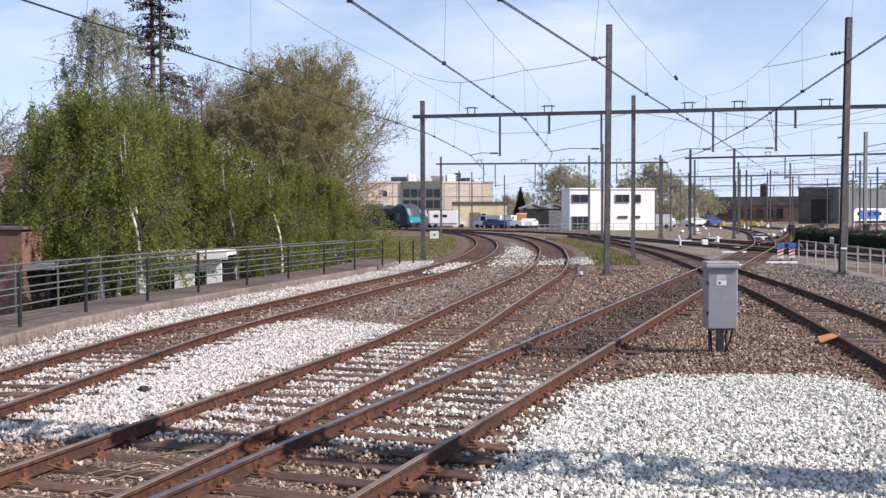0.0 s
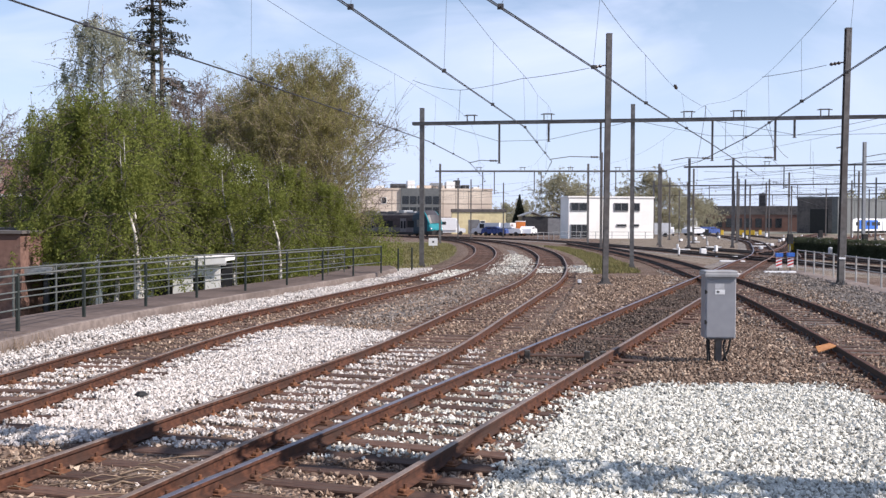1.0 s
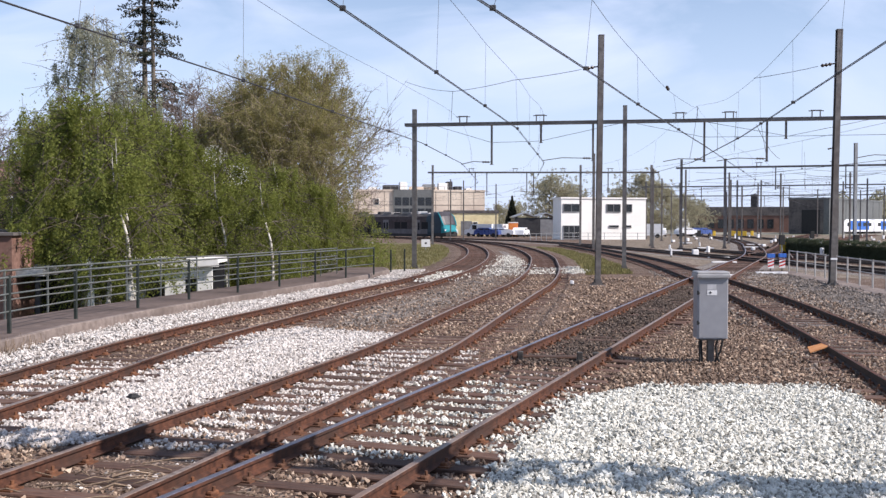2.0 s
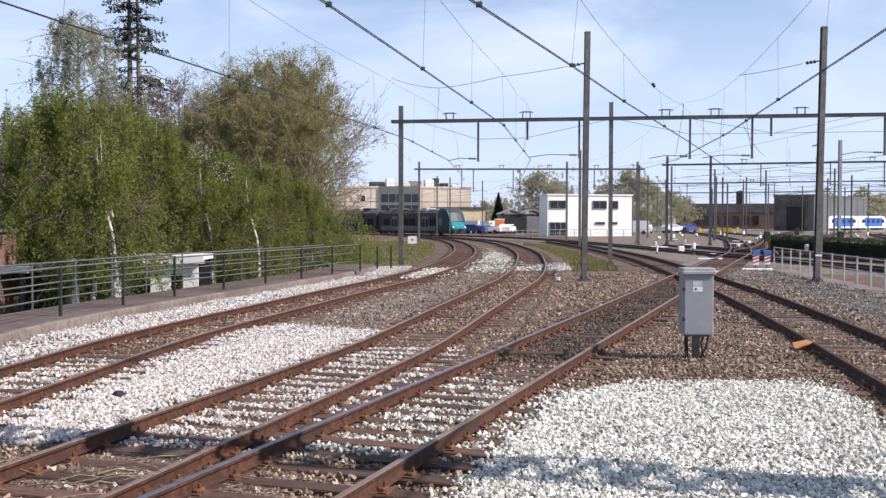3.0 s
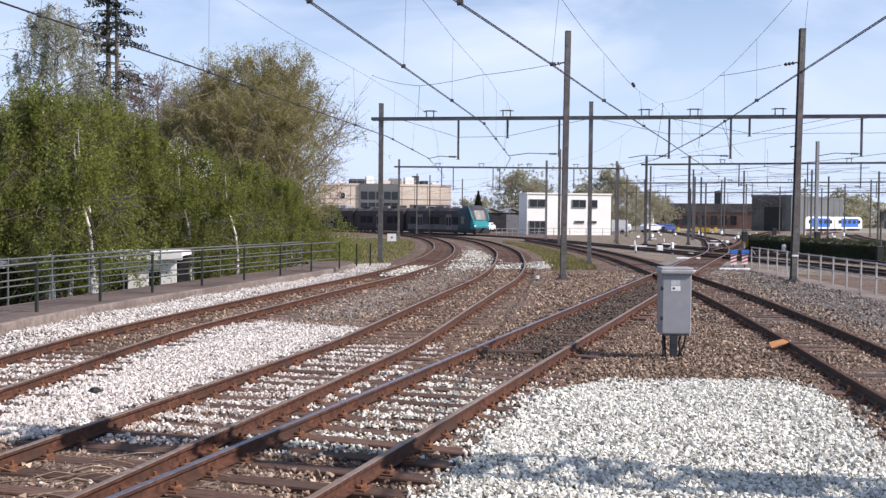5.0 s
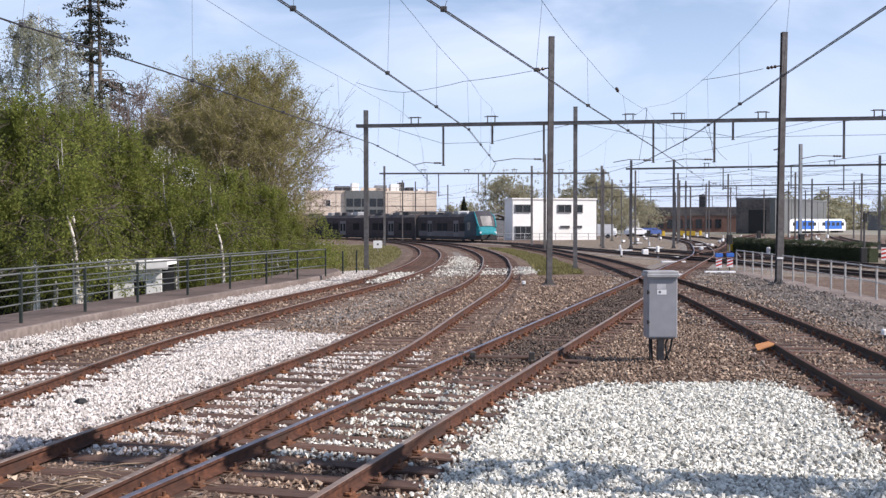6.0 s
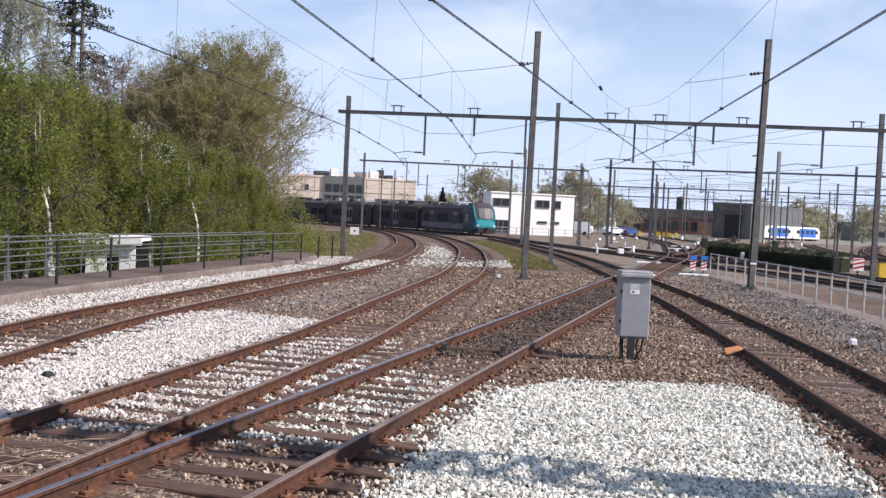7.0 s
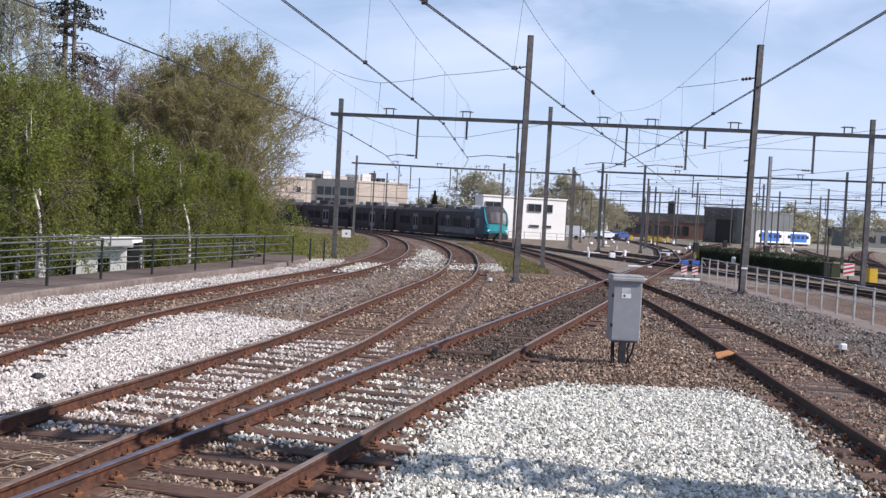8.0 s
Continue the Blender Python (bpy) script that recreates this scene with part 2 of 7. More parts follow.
M = {
    "ground": gravel("brown_gravel", [(0.06, 0.038, 0.027), (0.125, 0.083, 0.061), (0.20, 0.142, 0.108), (0.30, 0.235, 0.19)], 22, (0.095, 0.060, 0.043)),
    "greygravel": gravel("grey_gravel", [(0.07, 0.06, 0.053), (0.14, 0.122, 0.108), (0.23, 0.205, 0.19)], 22, (0.10, 0.083, 0.071)),
    # tones darkened to paint the shade in the gaps between white stones
    "shadegravel": gravel("gap_shade_gravel", [(0.035, 0.03, 0.026), (0.08, 0.071, 0.062), (0.16, 0.147, 0.132)], 20, (0.075, 0.064, 0.054)),
    "white_stone": stone_material("white_ballast_stone", [(0.17, 0.162, 0.138), (0.48, 0.465, 0.41), (0.65, 0.632, 0.56), (0.76, 0.742, 0.665), (0.86, 0.845, 0.765)]),
    # white stone with each tone a little pinker
    "pinkish_stone": stone_material("pinkish_white_stone", [(0.16, 0.135, 0.115), (0.45, 0.41, 0.375), (0.58, 0.525, 0.485), (0.69, 0.64, 0.595), (0.80, 0.755, 0.71)]),
    "brown_stone": stone_material("dirty_ballast_stone", [(0.055, 0.034, 0.024), (0.125, 0.08, 0.057), (0.20, 0.133, 0.096), (0.31, 0.215, 0.152), (0.54, 0.42, 0.315)]),
    "grey_stone": stone_material("grey_ballast_stone", [(0.075, 0.058, 0.047), (0.15, 0.12, 0.10), (0.22, 0.184, 0.157), (0.36, 0.315, 0.275)]),
    "yardgravel": gravel("brown_grey_yard_gravel", [(0.09, 0.068, 0.05), (0.155, 0.12, 0.092), (0.23, 0.185, 0.145), (0.36, 0.30, 0.245)], 7, (0.11, 0.09, 0.052)),
    "grass": material("short_grass", (0.11, 0.115, 0.045), (0.21, 0.18, 0.085), 14, 0.95, bump=0.8, bump_dist=0.05, stain=(0.15, 0.12, 0.07), stain_scale=0.4),
    "far_ground": material("dusty_yard_ground", (0.22, 0.20, 0.165), (0.32, 0.285, 0.24), 1.5, 0.95, bump=0.5, bump_dist=0.05, stain=(0.11, 0.13, 0.06), stain_scale=0.05),
    "under": material("leaf_litter_soil", (0.03, 0.035, 0.015), (0.08, 0.08, 0.035), 3, 0.95, bump=0.6, bump_dist=0.05),
    "path": material("worn_path_paving", (0.10, 0.072, 0.060), (0.155, 0.115, 0.097), 6, 0.9, bump=0.4, stain=(0.075, 0.053, 0.044)),
    "concrete": material("weathered_concrete", (0.155, 0.122, 0.105), (0.255, 0.205, 0.178), 7, 0.9, bump=0.4, stain=(0.13, 0.10, 0.085)),
    "sleeper": material("creosoted_timber", (0.046, 0.022, 0.015), (0.138, 0.073, 0.049), 9, 0.85, bump=0.6, stretch=(1, 7, 2), stain=(0.10, 0.065, 0.05), stain_scale=2, per_piece=0.35),
    "rust": material("rusty_rail_steel", (0.048, 0.0195, 0.012), (0.13, 0.053, 0.03), 12, 0.8, 0.2, 0.4, 0.004, stain=(0.058, 0.031, 0.022), stain_scale=1.2),
    "clip_rust": material("orange_brown_iron_rust", (0.09, 0.036, 0.018), (0.22, 0.092, 0.043), 14, 0.85, 0.1, 0.4, 0.004, stain=(0.10, 0.05, 0.03), stain_scale=1.0),
    "railtop": material("worn_rail_head", (0.17, 0.125, 0.10), (0.29, 0.23, 0.195), 10, 0.5, 0.3, 0.05, stretch=(1, 1, 1), stain=(0.22, 0.14, 0.10), stain_scale=0.8),
    "polished": material("polished_rail_head", (0.21, 0.185, 0.205), (0.30, 0.265, 0.29), 10, 0.36, 0.8, 0.05, stain=(0.32, 0.28, 0.30), stain_scale=0.8),
    "mast": material("weathered_dark_steel", (0.105, 0.098, 0.094), (0.175, 0.163, 0.156), 6, 0.55, 0.3, 0.15, stain=(0.105, 0.085, 0.075), stain_scale=0.8),
    "portal_steel": material("weathered_grey_portal_steel", (0.15, 0.142, 0.136), (0.235, 0.222, 0.213), 6, 0.55, 0.3, 0.15, stain=(0.13, 0.11, 0.098), stain_scale=0.8),
    "galv": material("galvanised_steel", (0.30, 0.31, 0.32), (0.42, 0.43, 0.44), 9, 0.5, 0.6, 0.1, stain=(0.28, 0.27, 0.26)),
    "wire": material("oxidised_wire", (0.05, 0.05, 0.055), (0.09, 0.09, 0.095), 4, 0.6, 0.5, 0.0),
    "insulator": material("brown_porcelain", (0.035, 0.025, 0.022), (0.06, 0.045, 0.04), 8, 0.35, bump=0.0),
    "box": material("grey_cabinet_paint", (0.28, 0.285, 0.305), (0.32, 0.325, 0.345), 5, 0.5, 0.1, 0.08, 0.002, stain=(0.285, 0.28, 0.285), stain_scale=1.5),
    "boxtop": material("grey_cabinet_lid", (0.30, 0.30, 0.31), (0.36, 0.36, 0.365), 6, 0.5, 0.1, 0.08, 0.002, stain=(0.27, 0.25, 0.235), stain_scale=2),
    "faded": material("faded_label", (0.44, 0.44, 0.45), (0.54, 0.54, 0.55), 14, 0.6, bump=0.05),
    "black": material("black_rubber", (0.012, 0.012, 0.013), (0.03, 0.03, 0.03), 10, 0.7, bump=0.1),
    "white": material("white_render_paint", (0.84, 0.82, 0.78), (0.88, 0.86, 0.82), 3, 0.8, bump=0.1, stain=(0.80, 0.78, 0.73), stain_scale=0.4),
    "whiteplate": material("white_enamel", (0.72, 0.72, 0.72), (0.80, 0.80, 0.80), 6, 0.5, bump=0.05),
    "redpaint": material("red_sign_paint", (0.45, 0.03, 0.03), (0.55, 0.05, 0.04), 6, 0.5, bump=0.05),
    "bluepaint": material("blue_sign_paint", (0.03, 0.12, 0.45), (0.05, 0.17, 0.55), 6, 0.45, bump=0.05),
    "orange": material("orange_rust_plate", (0.48, 0.20, 0.07), (0.60, 0.29, 0.12), 9, 0.8, bump=0.3, stain=(0.38, 0.17, 0.08), stain_scale=3),
    "yellow": material("yellow_paint", (0.60, 0.38, 0.03), (0.70, 0.46, 0.05), 6, 0.5, bump=0.05),
    "fence": material("green_grey_fence_paint", (0.085, 0.095, 0.088), (0.135, 0.145, 0.135), 8, 0.5, 0.2, 0.1, stain=(0.16, 0.155, 0.14)),
    "fencepost": material("dark_fence_post", (0.018, 0.025, 0.021), (0.036, 0.043, 0.038), 8, 0.6, 0.2, 0.1),
    "beige": material("beige_concrete_panel", (0.64, 0.54, 0.44), (0.74, 0.63, 0.515), 1.5, 0.85, bump=0.1, stain=(0.52, 0.42, 0.35), stain_scale=0.12),
    "sideclad": material("pale_grey_side_cladding", (0.12, 0.125, 0.125), (0.165, 0.17, 0.168), 2, 0.6, 0.1, 0.1, stain=(0.11, 0.115, 0.112), stain_scale=0.1),
    "blossom": leaf_material("white_blossom", (0.55, 0.55, 0.46), (0.75, 0.75, 0.66)),
    "greyclad": material("grey_cladding", (0.17, 0.17, 0.175), (0.23, 0.23, 0.235), 2, 0.6, 0.1, 0.1, stain=(0.15, 0.15, 0.155), stain_scale=0.1),
    "darkclad": material("dark_cladding", (0.02, 0.02, 0.023), (0.04, 0.038, 0.04), 2, 0.6, bump=0.1),
    "cream": material("cream_yellow_wall", (0.74, 0.62, 0.35), (0.82, 0.70, 0.42), 2, 0.85, bump=0.1, stain=(0.62, 0.51, 0.29)),
    "brick": material("red_brown_brick", (0.15, 0.082, 0.065), (0.24, 0.14, 0.11), 6, 0.9, bump=0.3, stain=(0.17, 0.09, 0.07)),
    "roof": material("dark_roof_felt", (0.07, 0.062, 0.06), (0.13, 0.115, 0.11), 2, 0.9, bump=0.2, stain=(0.16, 0.14, 0.13), stain_scale=0.3),
    "screen": material("train_windscreen_glass", (0.045, 0.042, 0.048), (0.065, 0.06, 0.068), 3, 0.42, bump=0.0, spec=0.25),
    "pane": glass_dark("dark_window_glass", (0.008, 0.009, 0.011)),
    "car_white": material("white_car_paint", (0.74, 0.75, 0.76), (0.80, 0.80, 0.81), 3, 0.3, bump=0.0, spec=0.6),
    "car_blue": material("dark_blue_car_paint", (0.03, 0.06, 0.20), (0.05, 0.09, 0.28), 3, 0.3, bump=0.0, spec=0.6),
    "car_orange": material("orange_car_paint", (0.65, 0.18, 0.03), (0.72, 0.23, 0.05), 3, 0.35, bump=0.0, spec=0.6),
    "train_dark": material("graphite_train_paint", (0.06, 0.047, 0.047), (0.09, 0.072, 0.072), 3, 0.75, bump=0.03, stain=(0.06, 0.05, 0.052), stain_scale=0.5, spec=0.1),
    "train_teal": material("teal_train_paint", (0.018, 0.18, 0.21), (0.026, 0.23, 0.26), 3, 0.7, bump=0.0, spec=0.15),
    "train_blue": material("deep_blue_train_paint", (0.012, 0.028, 0.043), (0.018, 0.039, 0.058), 3, 0.5, bump=0.0, spec=0.3),
    "car_window": material("tinted_train_window", (0.011, 0.011, 0.013), (0.018, 0.018, 0.02), 3, 0.6, bump=0.0, spec=0.12),
    "train_roof": material("train_roof_grey", (0.12, 0.12, 0.12), (0.22, 0.21, 0.20), 5, 0.7, 0.1, 0.1),
    "steel_bare": material("dusty_bogie_steel", (0.05, 0.045, 0.042), (0.10, 0.09, 0.08), 8, 0.7, 0.4, 0.2),
    "bark": material("grey_brown_bark", (0.09, 0.075, 0.06), (0.19, 0.16, 0.13), 12, 0.95, bump=0.6, stretch=(1, 1, 0.3)),
    "twigbark": material("dark_branch_bark", (0.045, 0.036, 0.026), (0.10, 0.082, 0.06), 12, 0.95, bump=0.3),
    "train_door": material("grey_train_door", (0.13, 0.12, 0.125), (0.18, 0.166, 0.172), 4, 0.5, bump=0.02, spec=0.25),
    "palegravel": gravel("pale_gravel", [(0.10, 0.082, 0.07), (0.18, 0.155, 0.137), (0.27, 0.24, 0.215), (0.36, 0.335, 0.31)], 22, (0.14, 0.115, 0.098)),
    "birch": material("white_birch_bark", (0.40, 0.37, 0.32), (0.68, 0.65, 0.59), 5, 0.85, bump=0.3, stretch=(1, 1, 3), stain=(0.08, 0.07, 0.06), stain_scale=4),
    "leaf": leaf_material("fresh_birch_leaf", (0.17, 0.198, 0.048), (0.25, 0.268, 0.072), 0.6, 0.55),
    "leaf_olive": leaf_material("olive_bud_leaf", (0.25, 0.23, 0.095), (0.36, 0.325, 0.145), 0.5, 0.55),
    # leaf tones lifted towards grey to paint in the haze of distance
    "leaf_far_haze": leaf_material("haze_paled_olive_leaf", (0.33, 0.315, 0.215), (0.46, 0.435, 0.315), 0.25, 0.55),
    "oily_stone": stone_material("oily_ballast_stone", [(0.03, 0.021, 0.016), (0.065, 0.046, 0.036), (0.10, 0.074, 0.058), (0.17, 0.13, 0.105)]),
    "dark_rail": material("blackened_rail_steel", (0.03, 0.022, 0.018), (0.065, 0.046, 0.037), 12, 0.7, 0.2, 0.3, 0.004, stain=(0.05, 0.03, 0.022), stain_scale=1.2),
    "pale_rail": material("pale_weathered_steel", (0.40, 0.39, 0.37), (0.52, 0.51, 0.49), 9, 0.55, 0.3, 0.1, stain=(0.36, 0.34, 0.31)),
    # lighter grey that paints the sunlit reflection on the leading car
    "train_sheen": material("side_reflection_grey", (0.10, 0.092, 0.098), (0.145, 0.133, 0.14), 3, 0.5, bump=0.02, stain=(0.09, 0.08, 0.083), stain_scale=0.7, spec=0.3),
    "oily": gravel("oil_stained_gravel", [(0.045, 0.032, 0.025), (0.09, 0.066, 0.052), (0.15, 0.115, 0.092)], 22, (0.05, 0.036, 0.029)),
    "leaf_grey": leaf_material("pale_catkin_leaf", (0.31, 0.32, 0.24), (0.46, 0.46, 0.36), 0.35, 0.5),
    "straw": material("dry_straw", (0.15, 0.105, 0.07), (0.27, 0.20, 0.14), 20, 0.9, bump=0.0, per_island=0.3),
    "twig_pale": material("pale_budding_twig", (0.18, 0.145, 0.10), (0.29, 0.235, 0.17), 8, 0.9, bump=0.0, per_island=0.25),
    "twig": material("bare_twig_bark", (0.12, 0.088, 0.074), (0.20, 0.155, 0.132), 8, 0.9, bump=0.0, per_island=0.25),
    "blade": leaf_material("grass_blade", (0.14, 0.145, 0.055), (0.28, 0.235, 0.115)),
    "needle": leaf_material("dark_spruce_needle", (0.02, 0.026, 0.018), (0.045, 0.048, 0.034), through=0.1),
    "hedge": leaf_material("dark_green_hedge_leaf", (0.065, 0.08, 0.048), (0.10, 0.115, 0.07), 0.35, through=0.35),
}


# ---- mesh building ----
class Builder:
    """Collects vertices and faces of one mesh; face groups may take a second material."""

    def __init__(self):
        self.v, self.f, self.mi = [], [], []

    def add(self, verts, faces, mi=0):
        k = len(self.v)
        self.v.extend(verts)
        self.f.extend([tuple(i + k for i in fc) for fc in faces])
        self.mi.extend([mi] * len(faces))
        return self

    def box(self, x0, y0, z0, x1, y1, z1, mi=0, bevel=0.0, m=None):
        """A box with its upright edges and top edges chamfered by bevel."""
        if bevel:
            b = min(bevel, 0.45 * min(x1 - x0, y1 - y0, z1 - z0))
            ring = lambda d, z: [(x0 + d + b, y0 + d, z), (x1 - d - b, y0 + d, z), (x1 - d, y0 + d + b, z), (x1 - d, y1 - d - b, z),
                                 (x1 - d - b, y1 - d, z), (x0 + d + b, y1 - d, z), (x0 + d, y1 - d - b, z), (x0 + d, y0 + d + b, z)]
            vs = ring(0, z0) + ring(0, z1 - b) + ring(b * 0.7, z1)
            fs = [tuple(range(7, -1, -1)), tuple(range(16, 24))]
            for r in (0, 8):
                fs += [(r + i, r + (i + 1) % 8, r + 8 + (i + 1) % 8, r + 8 + i) for i in range(8)]
        else:
            vs = [(x0, y0, z0), (x1, y0, z0), (x1, y1, z0), (x0, y1, z0), (x0, y0, z1), (x1, y0, z1), (x1, y1, z1), (x0, y1, z1)]
            fs = [(3, 2, 1, 0), (4, 5, 6, 7), (0, 1, 5, 4), (1, 2, 6, 5), (2, 3, 7, 6), (3, 0, 4, 7)]
        if m is not None:
            vs = [tuple(m @ Vector(v)) for v in vs]
        return self.add(vs, fs, mi)

    def tube(self, pts, radii, n=6, mi=0, cap=True):
        """A round bar along the points."""
        pts = [Vector(p) for p in pts]
        if not hasattr(radii, "__len__"):
            radii = [radii] * len(pts)
        vs, fs = [], []
        for i, p in enumerate(pts):
            d = (pts[min(i + 1, len(pts) - 1)] - pts[max(i - 1, 0)]).normalized()
            s = d.cross(Vector((0, 0, 1)) if abs(d.z) < 0.9 else Vector((1, 0, 0))).normalized()
            u = s.cross(d)
            for k in range(n):
                a = 2 * math.pi * k / n
                vs.append(tuple(p + (s * math.cos(a) + u * math.sin(a)) * radii[i]))
        for i in range(len(pts) - 1):
            for k in range(n):
                a, b = i * n + k, i * n + (k + 1) % n
                fs.append((a, b, b + n, a + n))
        if cap:
            fs.append(tuple(range(n - 1, -1, -1)))
            fs.append(tuple(range(len(vs) - n, len(vs))))
        return self.add(vs, fs, mi)

    def sweep(self, profile, line, mi=0, closed=True, caps=True):
        """A profile of (across, up) points carried along a line of (x, y, z); across is to the line's right."""
        vs, fs, n = [], [], len(profile)
        P = [Vector(p) for p in line]
        for i, p in enumerate(P):
            d = P[min(i + 1, len(P) - 1)] - P[max(i - 1, 0)]
            d = Vector((d.x, d.y, 0)).normalized()
            for a, u in profile:
                vs.append((p.x + d.y * a, p.y - d.x * a, p.z + u))
        for i in range(len(P) - 1):
            for k in range(n if closed else n - 1):
                a, b = i * n + k, i * n + (k + 1) % n
                fs.append((a, b, b + n, a + n))
        if closed and caps:
            fs.append(tuple(range(n - 1, -1, -1)))
            fs.append(tuple(range(len(vs) - n, len(vs))))
        return self.add(vs, fs, mi)

    def mesh(self, name, mats, smooth=False):
        me = bpy.data.meshes.new(name)
        me.from_pydata(self.v, [], self.f)
        for m in mats if isinstance(mats, (list, tuple)) else [mats]:
            me.materials.append(m)
        me.polygons.foreach_set("material_index", self.mi)
        if smooth:
            me.polygons.foreach_set("use_smooth", [True] * len(self.f))
        me.update()
        return me


def part(name, b, mats, parent=None, label="", smooth=False):
    """Links what a builder holds as one mesh object under a thing or a part."""
    me = b if isinstance(b, bpy.types.Mesh) else b.mesh(name, mats, smooth)
    ob = new(name, me)
    ob.parent = parent
    return tagged(ob, label)


def thing(name, label, category, m=None, group="", kind=""):
    ob = new(name)
    ob.empty_display_size = 0.2
    if m is not None:
        ob.matrix_world = m
    return tagged(ob, label, category, group, kind)


def spline(points, step):
    """A smooth line through plan points, resampled at even steps."""
    P = [np.array(p, float) for p in points]
    P = [2 * P[0] - P[1]] + P + [2 * P[-1] - P[-2]]
    out = []
    for i in range(1, len(P) - 2):
        p0, p1, p2, p3 = P[i - 1:i + 3]
        for t in np.linspace(0, 1, 24, endpoint=False):
            out.append(0.5 * (2 * p1 + (p2 - p0) * t + (2 * p0 - 5 * p1 + 4 * p2 - p3) * t * t + (3 * p1 - p0 - 3 * p2 + p3) * t ** 3))
    out = np.array(out + [P[-2]])
    s = np.concatenate([[0], np.cumsum(np.hypot(*np.diff(out[:, :2], axis=0).T))])
    q = np.arange(0, s[-1], step)
    return np.stack([np.interp(q, s, out[:, k]) for k in range(out.shape[1])], 1)


def beside(line, d):
    """The line moved d metres to its right."""
    t = np.gradient(line[:, :2], axis=0)
    t /= np.linalg.norm(t, axis=1)[:, None]
    o = line.copy()
    o[:, 0] += t[:, 1] * d
    o[:, 1] -= t[:, 0] * d
    return o


def at_z(line, z):
    return [(p[0], p[1], z) for p in line]


def x_at(line, y):
    """Where a track's line crosses the plan's y."""
    o = np.argsort(line[:, 1])
    return float(np.interp(y, line[o, 1], line[o, 0]))


# ---- plan of the tracks ----
TRACK_A = spline([(-7.9, -8.23), (-7.2, 4.11), (-6.35, 10.29), (-5.75, 14.91), (-5.3, 19.03), (-4.65, 22.63), (-3.6, 27.36), (-2.6, 31.89), (-1.05, 38.37), (0, 43.72), (1.1, 50.4), (2.35, 61.72), (3.3, 77.14), (3.5, 94.63), (2.4, 115.2), (-1.5, 137.83), (-8, 156.35)], 0.6)
TRACK_B = spline([(-8.4, -8.23), (-5.2, 2.57), (-3.3, 8.74), (-2.55, 11.31), (-1.35, 15.43), (-0.35, 19.13), (1, 25.71), (2.45, 32.71), (3.75, 39.09), (5.15, 48.34), (6.3, 58.63), (7.2, 68.92), (7.75, 83.32), (7.6, 99.77), (6, 116.23), (1.5, 133.72), (-6, 151.2)], 0.6)
TRACK_C = spline([(-7.5, -7.51), (-1.5, 8.33), (0.5, 13.58), (5.34, 26.33), (10.95, 41.14), (16.8, 56.57), (22.6, 72), (29.5, 94.63), (37, 122.4), (45, 164.58), (49, 205.72)], 0.6)
TRACK_D = spline([(4.3, -6.17), (5.98, 6.17), (7.29, 14.4), (8.46, 21.09), (9.96, 30.86), (11.15, 41.14), (12.3, 51.43), (13.2, 61.72), (13.7, 74.06), (13.9, 88.46), (13.6, 105.95)], 0.6)
TRACK_E = spline([(21.5, -4.11), (22.3, 20.57), (22.3, 39.09), (21.6, 51.43), (20.5, 61.72), (19.2, 74.06), (17.6, 89.49), (15.9, 103.89), (13, 120.4), (8, 134.5), (0, 147.5), (-11, 160), (-26, 172.5), (-45, 183), (-75, 193), (-105, 199)], 0.6)
TRACK_O = beside(TRACK_E, 5.1)
TRACK_F = spline([(31, 0), (32, 30), (33, 50), (35, 70), (39, 95), (44, 120), (49, 150), (54, 190)], 0.6)
TRACK_G = spline([(36.5, 0), (40, 40), (44.5, 70), (50, 100), (62, 135), (78, 175)], 0.6)
TRACK_H = spline([(43, 10), (48, 50), (55.5, 80), (66, 110), (83, 140), (105, 175)], 0.6)
TRACK_I = spline([(23.5, 74), (28.5, 85), (35, 102), (45, 130), (59, 165), (76, 205)], 0.6)
TRACK_J = spline([(60, 40), (64, 70), (74, 105), (90, 140), (112, 180)], 0.6)
TRACK_K = spline([(70, 40), (76, 70), (88, 105), (106, 140), (130, 180)], 0.6)
TRACK_L = spline([(24, 66), (30, 84), (38, 104), (52, 135), (70, 170), (88, 205)], 0.6)
TRACK_M = spline([(40, 75), (50, 95), (64, 125), (82, 160), (104, 200)], 0.6)
TRACK_N = spline([(52, 72), (62, 95), (77, 125), (97, 160), (122, 200)], 0.6)
HEAD = 0.18


def kerb_x(y):
    """The kerb line of the footway beside the tracks."""
    return float(np.interp(y, [-10, 14, 18.5, 22, 26, 30, 36, 42, 48, 54, 120], [-8.7, -8.25, -8.05, -7.85, -7.15, -6.15, -4.55, -3.0, -2.0, -3.2, -14]))


def low_ground(x, y):
    """The ground falls away behind the footway."""
    d = (kerb_x(y) - 3.0 - x) / 2.5
    s = min(max(d, 0), 1)
    fade = min(max((105 - y) / 35, 0), 1)
    return -2.4 * s * s * (3 - 2 * s) * fade


